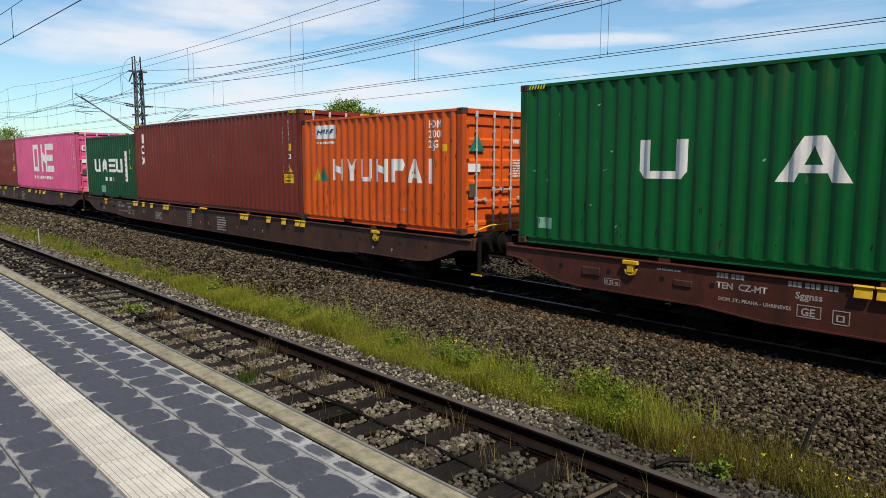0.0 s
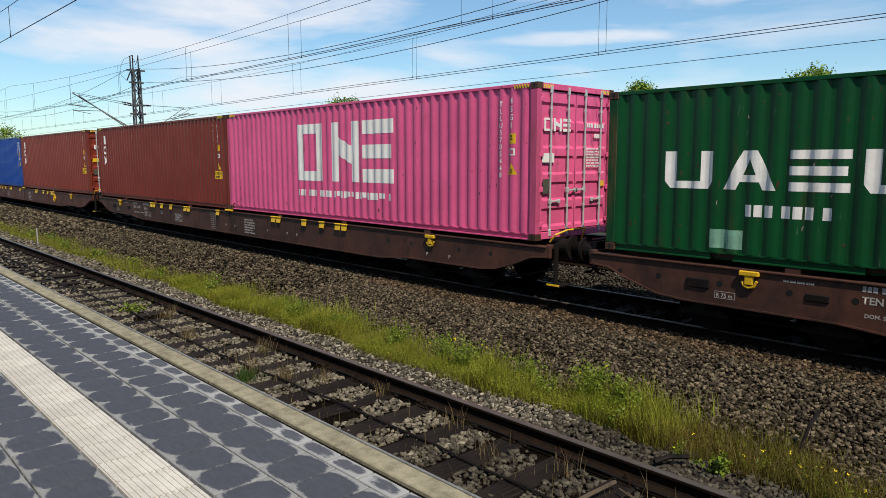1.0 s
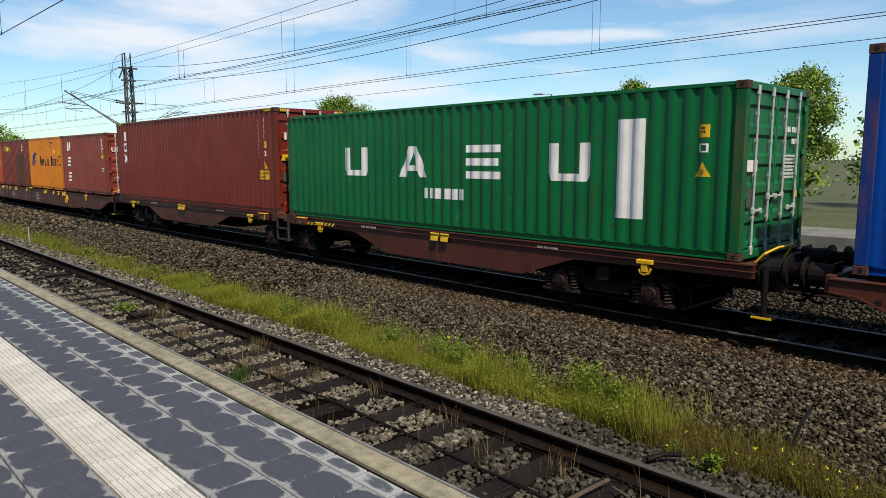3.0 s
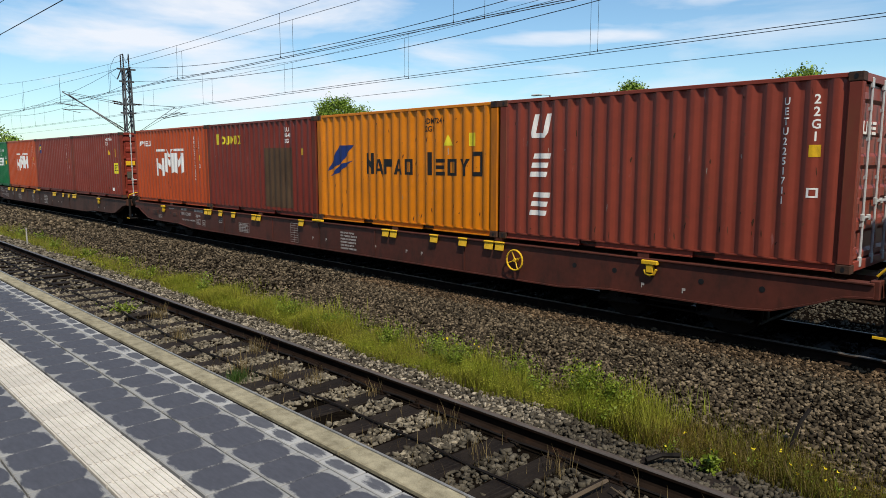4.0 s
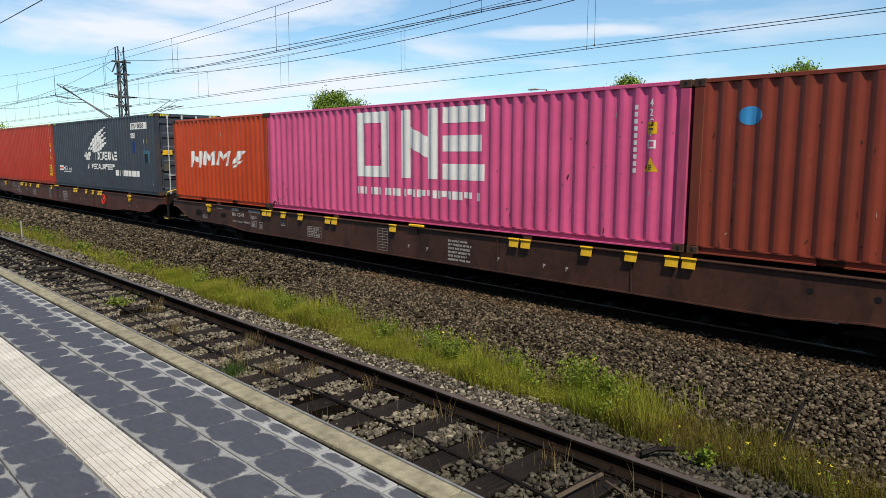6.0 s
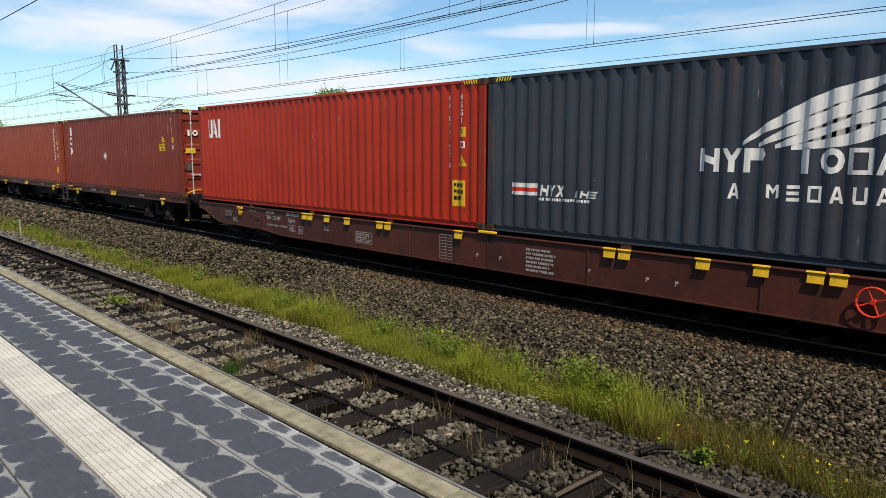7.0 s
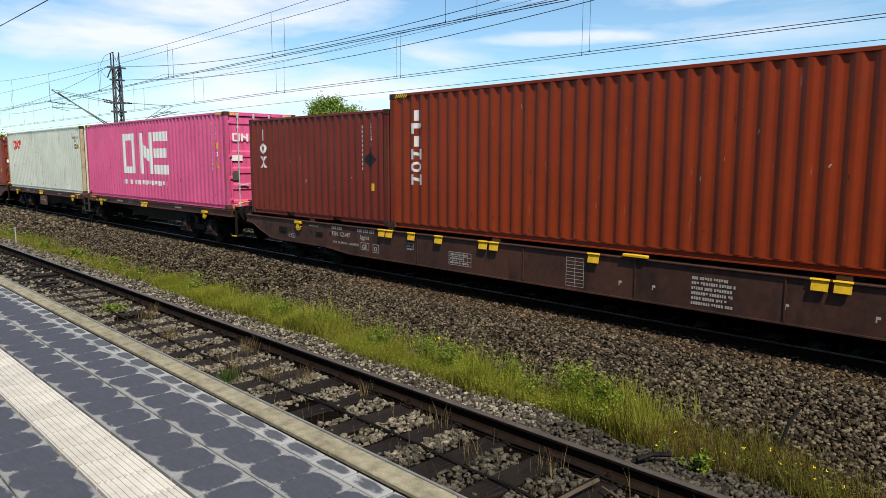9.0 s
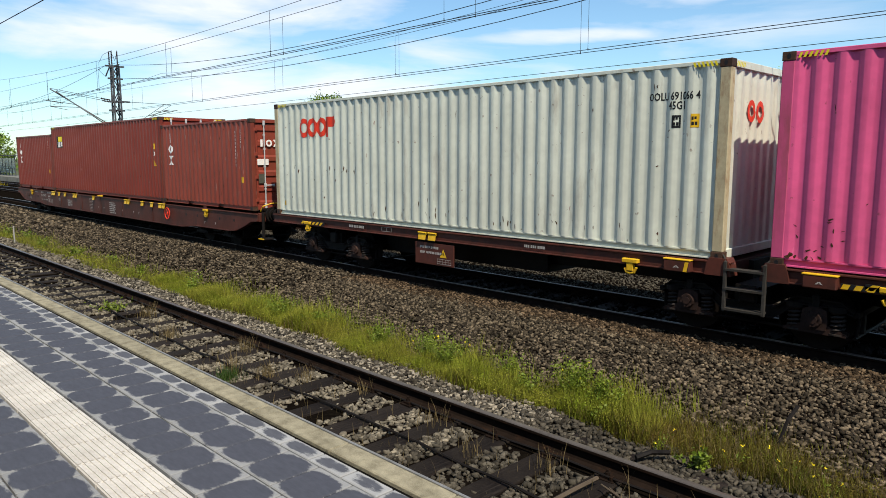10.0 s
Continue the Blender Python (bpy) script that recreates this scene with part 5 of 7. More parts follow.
c = load(container("cream", L40, HIGH, "pale grey-cream forty-foot container with red marks and rusty posts", -1, G,
                   post=shade("rusty_cream_post", (0.50, 0.42, 0.26), spread=0.3, rough=0.6, scale=3, fine=18, bump=0.15, dirt=(0.20, 0.085, 0.03), dirt_amount=0.9, dirt_scale=(9, 9, 3))), -295.24)
for k, ch in enumerate("oodp"):
    mark(c, ch if ch != "d" else "o", -4.95 + k * 0.38, 2.00, 0.42, 0.48, M_SCARLET, gap=0)
drape(c, text_bm("OOLU 691066 4", 0.165, narrow=0.72), 4.81, 2.36, "lettering", M_BLACK)
drape(c, text_bm("45G1", 0.165, narrow=0.72), 5.15, 2.22, "lettering", M_BLACK)
drape(c, shapes("f", 0.13, 0.19), 5.21, 1.94, "class_plate", M_BLACK)
drape(c, bars(2, 0.09, 0.05, gap=0.5, ragged=0), 5.23, 2.05, "plate_writing", M_BLACK)
drape(c, shapes("s", 0.12, 0.20), 5.51, 1.94, "height_plate", M_YELLOW)
drape(c, bars(2, 0.09, 0.05, gap=0.5, ragged=0), 5.525, 2.05, "plate_writing", M_BLACK).location.y = -0.003
drape(c, shapes("s", 0.12, 0.12), -5.75, 0.25, "height_plate", M_YELLOW)
o = part("marking", shapes("oo", 0.30, 0.34, gap=0.1), M_SCARLET, c)
o.location, o.rotation_euler.z = (L40 / 2 - 0.024, -0.55, 2.02), math.pi / 2
scrapes(c, -3.9, -2.6, 1.16, 1.26, 16, 5)
scrapes(c, -3.0, 4.6, 0.18, 0.42, 26, 6)
scrapes(c, 4.9, 5.05, 2.55, 2.75, 3, 7)

c = tex20(-302.55, "pale", "", "scratched reddish twenty-foot container with white stacked marks", False)
scrapes(c, -2.7, 2.8, 0.4, 2.4, 70, 306, M_CHALK, 2.2)
scrapes(c, 1.4, 2.8, 1.2, 2.5, 40, 307, M_CHALK, 2.6)
scrapes(c, -0.6, 1.2, 0.3, 1.5, 30, 308, M_RUSTSPOT, 1.5)
c = load(container("brick", L40, HIGH, "brick-red forty-foot container with a black and yellow sign", 1, G), -314.80)
drape(c, shapes("s", 0.80, 0.52), -5.35, 1.95, "black_sign", M_BLACK)
o = drape(c, shapes("s", 0.60, 0.22), -5.15, 2.23, "sign_mark", M_LEMON)
o.location.y = -0.003
o = drape(c, shapes("spt", 0.2, 0.24), -5.27, 1.98, "sign_mark", M_WHITE)
o.location.y = -0.003
stickers(c)
tex20(-320.92, "brick", "", "brick-red twenty-foot container with white stacked marks", False)
M_LADDER = shade("worn_grey_steel", (0.048, 0.043, 0.036), second=(0.02, 0.018, 0.015), rough=0.65, scale=6, fine=50, bump=0.15, dirt=(0.09, 0.045, 0.025), dirt_amount=0.4, dirt_scale=(6, 6, 6))
M_SPRING = shade("dusty_spring_steel", (0.030, 0.023, 0.019), spread=0.4, rough=0.7, scale=9, fine=60, bump=0.1)

# ---- wagons ----


def wheelset():
    bm = bmesh.new()
    rod(bm, (0, -1.0, 0), (0, 1.0, 0), 0.075, 10)
    for s in (-1, 1):
        rod(bm, (0, s * 0.69, 0), (0, s * 0.82, 0), 0.46, 24)
        rod(bm, (0, s * 0.665, 0), (0, s * 0.69, 0), 0.49, 24)
    return bm


def bogie_frame():
    """Both side frames, swept down between the axles, with their flanges and spring pockets, and the bolster."""
    top = [(-1.36, 0.60), (-1.22, 0.72), (-0.66, 0.74), (-0.52, 0.66), (-0.36, 0.54), (0.36, 0.54), (0.52, 0.66), (0.66, 0.74), (1.22, 0.72), (1.36, 0.60)]
    low = [(1.36, 0.56), (1.16, 0.64), (0.66, 0.64), (0.50, 0.50), (0.34, 0.38), (-0.34, 0.38), (-0.50, 0.50), (-0.66, 0.64), (-1.16, 0.64), (-1.36, 0.56)]
    bm = bmesh.new()
    for s in (-1, 1):
        prism(bm, top + low, *sorted((s * 0.985, s * 1.005)))
        for line in (top, low):
            for (xa, za), (xb, zb) in zip(line, line[1:]):
                v = [bm.verts.new(p) for p in ((xa, s * 0.93, za), (xb, s * 0.93, zb), (xb, s * 1.06, zb), (xa, s * 1.06, za),
                                               (xa, s * 0.93, za + 0.018), (xb, s * 0.93, zb + 0.018), (xb, s * 1.06, zb + 0.018), (xa, s * 1.06, za + 0.018))]
                for f in ((0, 1, 2, 3), (7, 6, 5, 4), (0, 4, 5, 1), (3, 2, 6, 7), (0, 3, 7, 4), (1, 5, 6, 2)):
                    bm.faces.new([v[k] for k in f])
        for x in (-1.17, -0.63, 0.63, 1.17):
            rod(bm, (x, s * 1.0, 0.60), (x, s * 1.0, 0.67), 0.125, 12)
        for x in (-0.9, 0.9):
            box(bm, x - 0.05, x + 0.05, *sorted((s * 1.0, s * 1.07)), 0.60, 0.80, bevel=0.012)
        box(bm, -0.13, 0.13, *sorted((s * 1.0, s * 1.12)), 0.56, 0.82, bevel=0.03)
    box(bm, -0.22, 0.22, -1.0, 1.0, 0.52, 0.80)
    for x in (-1.38, 1.38):
        box(bm, x - 0.04, x + 0.04, -1.0, 1.0, 0.54, 0.62)
    return bm


def axle_box():
    """Cast axle box with wings under the springs and a bolted round cover, standing out to -y."""
    bm = bmesh.new()
    prism(bm, [(-0.15, 0.33), (0.15, 0.33), (0.17, 0.44), (0.15, 0.60), (0.06, 0.64), (-0.06, 0.64), (-0.15, 0.60), (-0.17, 0.44)], -1.10, -0.90)
    prism(bm, [(-0.40, 0.27), (0.40, 0.27), (0.40, 0.31), (0.16, 0.40), (-0.16, 0.40), (-0.40, 0.31)], -1.08, -0.92)
    rod(bm, (0, -1.09, 0.47), (0, -1.145, 0.47), 0.115, 16, 0.10)
    rod(bm, (0, -1.14, 0.47), (0, -1.16, 0.47), 0.055, 10)
    for k in range(6):
        a = k * math.tau / 6 + 0.3
        rod(bm, (0.09 * math.cos(a), -1.12, 0.47 + 0.09 * math.sin(a)), (0.09 * math.cos(a), -1.158, 0.47 + 0.09 * math.sin(a)), 0.013, 6)
    return bm


def brake_gear():
    """Brake rods and hangers low beside the wheels."""
    bm = bmesh.new()
    for x in (-1.40, 1.40):
        rod(bm, (x * 0.98, -0.95, 0.25), (x * 0.98, 0.95, 0.25), 0.025, 6)
    for s in (-1, 1):
        pipe(bm, [(-1.38, s * 0.92, 0.25), (-1.30, s * 0.92, 0.22), (-0.45, s * 0.92, 0.27), (0.45, s * 0.92, 0.27), (1.30, s * 0.92, 0.22)], 0.018, 6)
        for x in (-1.40, -0.40, 0.40, 1.40):
            rod(bm, (x, s * 0.86, 0.62), (x * 0.98, s * 0.86, 0.24), 0.022, 6)
            box(bm, x - 0.04, x + 0.04, *sorted((s * 0.70, s * 0.82)), 0.30, 0.60, bevel=0.015)
    return bm


def bogie_spring():
    """A coil spring between its two seats."""
    bm = bmesh.new()
    rod(bm, (0, 0, 0.285), (0, 0, 0.305), 0.115, 12)
    rod(bm, (0, 0, 0.29), (0, 0, 0.62), 0.045, 8)
    turns, n = 5, 40
    pipe(bm, [(0.088 * math.cos(k / n * turns * math.tau), 0.088 * math.sin(k / n * turns * math.tau), 0.315 + 0.29 * k / n) for k in range(n + 1)], 0.019, 4)
    return bm


M_AXLEBOX = shade("rusty_axle_box", (0.042, 0.020, 0.014), second=(0.014, 0.009, 0.007), rough=0.75, scale=6, fine=50, bump=0.3, dirt=(0.10, 0.045, 0.028), dirt_amount=0.6, dirt_scale=(6, 6, 6), vary=0.4)


def bogie(wagon, x, open_sides=False):
    b = part("bogie", cached(("bogie",), bogie_frame, M_GRIME), M_GRIME, wagon, "grimy black iron bogie")
    b.location.x = x
    part("brake_gear", cached(("brake_gear",), brake_gear, M_GRIME), M_GRIME, b)
    for s in (-0.9, 0.9):
        w = part("wheelset", cached(("wheelset",), wheelset, M_WHEEL), M_WHEEL, b)
        w.location = (s, 0, 0.46)
        for side in (-1, 1):
            # flat wagons: near-black iron puts the shade below the sills into colour
            k = part("axle_box", cached(("axle_box",), axle_box, M_AXLEBOX), M_AXLEBOX if open_sides else M_GRIME, b)
            k.location.x, k.rotation_euler.z = s, 0 if side < 0 else math.pi
            for d in (-0.27, 0.27):
                p = part("spring", cached(("spring",), bogie_spring, M_SPRING), M_SPRING if open_sides else M_GRIME, b)
                p.location = (s + d, side * 1.0, 0)


def buffers(wagon, x, s):
    for y in (-0.875, 0.875):
        bm = bmesh.new()
        rod(bm, (x, y, 1.06), (x + s * 0.30, y, 1.06), 0.155, 16)
        rod(bm, (x + s * 0.28, y, 1.06), (x + s * 0.33, y, 1.06), 0.17, 16)
        rod(bm, (x + s * 0.30, y, 1.06), (x + s * 0.60, y, 1.06), 0.125, 16)
        rod(bm, (x + s * 0.60, y, 1.06), (x + s * 0.645, y, 1.06), 0.225, 18)
        box(bm, x, x + s * 0.03, y - 0.2, y + 0.2, 0.88, 1.24)
        part("buffer", bm, M_GRIME, wagon)
    bm = bmesh.new()
    box(bm, x, x + s * 0.5, -0.05, 0.05, 0.98, 1.08, bevel=0.01)
    part("coupling", bm, M_GRIME, wagon)
    for y in (0.4, -0.4):
        bm = bmesh.new()
        pipe(bm, [(x, y, 0.98), (x + s * 0.3, y, 0.95), (x + s * 0.45, y * 1.05, 0.68), (x + s * 0.58, y, 0.57), (x + s * 0.7, y * 0.97, 0.56)], 0.025, 6)
        part("brake_hose", bm, M_GRIME, wagon, "black rubber brake hose")


def end_gear(wagon, x, s):
    """Yellow hand rail, shunter's step and end post."""
    bm = bmesh.new()
    pipe(bm, [(x, -1.12, 1.16), (x + s * 0.12, -1.12, 1.30), (x + s * 0.22, -0.9, 1.38), (x + s * 0.22, -0.35, 1.38), (x + s * 0.10, -0.30, 1.16)], 0.018, 6)
    part("hand_rail", bm, M_YELLOW, wagon, "yellow bent hand rail")
    bm = bmesh.new()
    rod(bm, (x + s * 0.16, -1.14, 0.42), (x + s * 0.16, -1.14, 1.14), 0.045, 8)
    box(bm, x + s * 0.02, x + s * 0.30, -1.22, -0.90, 0.36, 0.40, bevel=0.008)
    part("step_post", bm, M_GRIME, wagon)
    part("step_edge", boxes((x + s * 0.02, x + s * 0.30, -1.235, -1.215, 0.375, 0.405)), M_YELLOW, wagon)


def flap_bm():
    """Yellow folding container stop hanging on the sill."""
    bm = bmesh.new()
    prism(bm, [(-0.10, 1.04), (0.10, 1.04), (0.10, 1.10), (-0.10, 1.10)], -1.255, -1.20)
    q = [bm.verts.new(p) for p in ((-0.105, -1.25, 1.06), (0.105, -1.25, 1.06), (0.105, -1.275, 0.94), (-0.105, -1.275, 0.94),
                                   (-0.105, -1.235, 1.05), (0.105, -1.235, 1.05), (0.105, -1.26, 0.93), (-0.105, -1.26, 0.93))]
    for f in ((0, 1, 2, 3), (7, 6, 5, 4), (0, 4, 5, 1), (3, 2, 6, 7), (0, 3, 7, 4), (1, 5, 6, 2)):
        bm.faces.new([q[k] for k in f])
    rod(bm, (-0.12, -1.25, 1.085), (0.12, -1.25, 1.085), 0.02, 6)
    return bm


def hook_bm():
    bm = bmesh.new()
    box(bm, -0.14, 0.14, -1.29, -1.20, 0.99, 1.06, bevel=0.01)
    box(bm, -0.06, 0.06, -1.28, -1.21, 0.86, 1.0, bevel=0.01)
    pipe(bm, [(-0.10, -1.25, 0.90), (-0.07, -1.25, 0.84), (0.0, -1.25, 0.82), (0.07, -1.25, 0.84), (0.11, -1.25, 0.92)], 0.022, 6)
    return bm


def sill_outline(half):
    return [(-half, 1.065), (half, 1.065), (half, 0.89), (half - 0.35, 0.86), (half - 0.75, 0.70), (half - 1.25, 0.54), (half - 1.7, 0.50), (half - 3.9, 0.49),
            (half - 4.9, 0.40), (-half + 4.9, 0.40), (-half + 3.9, 0.49), (-half + 1.7, 0.50), (-half + 1.25, 0.54), (-half + 0.75, 0.70), (-half + 0.35, 0.86), (-half, 0.89)]


def sill_flange(half):
    """Flange along the lower edge of the side sill, and ribs."""
    bm = bmesh.new()
    low = sill_outline(half)[2:]
    for (xa, za), (xb, zb) in zip(low, low[1:]):
        v = [bm.verts.new(p) for p in ((xa, -1.245, za - 0.012), (xb, -1.245, zb - 0.012), (xb, -1.08, zb - 0.012), (xa, -1.08, za - 0.012),
                                       (xa, -1.245, za + 0.012), (xb, -1.245, zb + 0.012), (xb, -1.08, zb + 0.012), (xa, -1.08, za + 0.012))]
        for f in ((0, 1, 2, 3), (7, 6, 5, 4), (0, 4, 5, 1), (3, 2, 6, 7), (0, 3, 7, 4), (1, 5, 6, 2)):
            bm.faces.new([v[k] for k in f])
    for x in (-5.2, -2.3, 0.0, 2.3, 5.2):
        if abs(x) < half - 2:
            box(bm, x - 0.012, x + 0.012, -1.235, -1.19, 0.42, 1.05)
    return bm


def frame_lines(w, h, cols, rows, t=0.012):
    """A ruled table of thin white lines."""
    bm = bmesh.new()
    for k in range(cols + 1):
        x = w * k / cols
        poly(bm, [(x, 0), (x + t, 0), (x + t, h), (x, h)])
    for k in range(rows + 1):
        z = h * k / rows
        poly(bm, [(0, z), (w + t, z), (w + t, z + t), (0, z + t)])
    return bm


def on_sill(wagon, bm, x, z, name="lettering", y=-1.224, material=None):
    o = part(name, bm, material or M_STENCIL, wagon)
    o.location = (x, y, z)
    if name in ("lettering", "hazard_stripe"):
        o["kind"] = "stuff"
    return o


def handwheel(wagon, x, material):
    bm = bmesh.new()
    ring = [(x + 0.19 * math.cos(k * math.tau / 18), -1.30, 0.78 + 0.19 * math.sin(k * math.tau / 18)) for k in range(19)]
    pipe(bm, ring, 0.017, 6)
    for k in range(4):
        a = k * math.tau / 4 + 0.4
        rod(bm, (x, -1.28, 0.78), (x + 0.19 * math.cos(a), -1.30, 0.78 + 0.19 * math.sin(a)), 0.012, 5)
    rod(bm, (x, -1.20, 0.78), (x, -1.31, 0.78), 0.035, 8)
    part("hand_wheel", bm, material, wagon, "round spoked brake hand wheel")


WG = "wagons of the train"


def flat_wagon(middle, grime=False, wheel=None, grille=False):
    """Eighty-foot container wagon with deep side sills."""
    m = M_WAGON_DARK if grime else M_WAGON
    w = thing("container_wagon", "dark grimy brown container flat wagon with yellow stops" if grime else "red-brown container flat wagon with white writing and yellow stops", "freight wagon", WG)
    half = 12.48
    for s in (0, math.pi):
        o = part("side_sill", cached(("side_sill", half), lambda: prism(bmesh.new(), sill_outline(half), -1.22, -1.195), m), m, w)
        o.rotation_euler.z = s
        o = part("sill_flange", cached(("sill_flange", half), lambda: sill_flange(half), m), m, w)
        o.rotation_euler.z = s
        o = part("top_flange", cached(("top_flange", half), lambda: boxes((-half, half, -1.25, -1.05, 1.052, 1.080), bevel=0.006), m), m, w)
        o.rotation_euler.z = s
    part("centre_beam", cached(("centre_beam",), lambda: boxes((-half, half, -0.3, 0.3, 0.72, 1.04), *[(x - 0.1, x + 0.1, -1.19, 1.19, 0.82, 1.155) for x in (-9.2, -6.1, -3.0, 0, 3.0, 6.1, 9.2)]), m), m, w)
    for s in (-1, 1):
        part("end_beam", boxes((s * half - 0.06, s * half + 0.06, -1.2, 1.2, 0.86, 1.11), bevel=0.01), m, w)
        buffers(w, s * half, s)
        bogie(w, s * 9.6)
    end_gear(w, half, 1)
    for x in (-6.37, -6.11, -5.37, -4.53, -3.29, -3.01, -0.78, 2.73, 3.01, 4.34, 5.19, 5.90, 6.18):
        o = part("container_stop", cached(("container_stop",), flap_bm, M_YELLOW), M_YELLOW, w, "yellow folding container stop")
        o.location = (x, 0, -0.015)
    for x in (-9.76, 9.36):
        o = part("lashing_hook", cached(("lashing_hook",), hook_bm, M_YELLOW), M_YELLOW, w)
        o.location.x = x
    part("middle_spigot", boxes((-0.22, 0.22, -1.28, -1.2, 1.09, 1.14), bevel=0.01), M_YELLOW, w)
    for x in (-11.9, -11.2, -10.2, -9.21, -8.39, 7.9, 8.7, 10.2, 11.1):
        bm = bmesh.new()
        rod(bm, (x, -1.2235, 0.82), (x, -1.205, 0.82), 0.045, 12)
        part("sill_hole", bm, M_BLACK, w)
    plate = part("cover_plate", boxes((-10.72, -10.36, -1.245, -1.21, 0.72, 0.90 if grille else 0.86), bevel=0.01), M_MAST if grille else M_GRIME if grime else M_WAGON_DARK, w)
    for k in range(7 if grille else 0):
        part("bar", boxes((-10.70 + k * 0.05, -10.68 + k * 0.05, -1.252, -1.244, 0.735, 0.885)), M_DATAPLATE, plate)
    part("cover_plate", boxes((-9.0, -8.7, -1.24, -1.21, 0.74, 0.84), bevel=0.01), M_WAGON_DARK if not grime else M_GRIME, w)
    on_sill(w, text_bm("TEN  CZ-MT", 0.135, narrow=1.0), -8.32, 0.80)
    on_sill(w, text_bm("Sggnss", 0.135, narrow=1.0), -7.20, 0.80)
    on_sill(w, bars(1, 0.40, 0.075, ragged=0), -8.32, 0.955)
    on_sill(w, bars(1, 0.62, 0.075, ragged=0), -7.30, 0.955)
    on_sill(w, text_bm("DOM. ST.: PRAHA - UHRINEVES", 0.075, narrow=1.0), -8.28, 0.62)
    on_sill(w, frame_lines(0.30, 0.16, 1, 1), -7.17, 0.55)
    on_sill(w, text_bm("GE", 0.15, narrow=1.0), -7.12, 0.575)
    on_sill(w, frame_lines(0.20, 0.18, 1, 1), -6.72, 0.52)
    on_sill(w, shapes("f", 0.10, 0.09), -6.67, 0.56)
    on_sill(w, frame_lines(0.30, 0.10, 1, 1, 0.008), -10.27, 0.60)
    on_sill(w, text_bm("R 75 m", 0.085, narrow=1.0), -10.25, 0.62)
    on_sill(w, bars(1, 0.4, 0.03, ragged=0), -9.3, 0.96)
    on_sill(w, frame_lines(0.22, 0.12, 1, 1, 0.008), -5.55, 0.72)
    on_sill(w, bars(2, 0.24, 0.04), -5.53, 0.76)
    on_sill(w, frame_lines(0.62, 0.26, 6, 3, 0.010), -4.25, 0.52)
    on_sill(w, bars(3, 0.55, 0.035, gap=1.4), -4.22, 0.72)
    on_sill(w, frame_lines(0.36, 0.50, 2, 8, 0.009), -1.35, 0.46)
    on_sill(w, bars(6, 0.75, 0.045, gap=0.7), 0.95, 0.86)
    for x in (2.3, 3.4, 3.9, -0.3, 0.3, 9.2, 9.9):
        on_sill(w, shapes("p", 0.06, 0.08), x, 0.60)
    if wheel:
        handwheel(w, 6.6, wheel)
    ORDER.append((w, middle, 0.0))
    return w


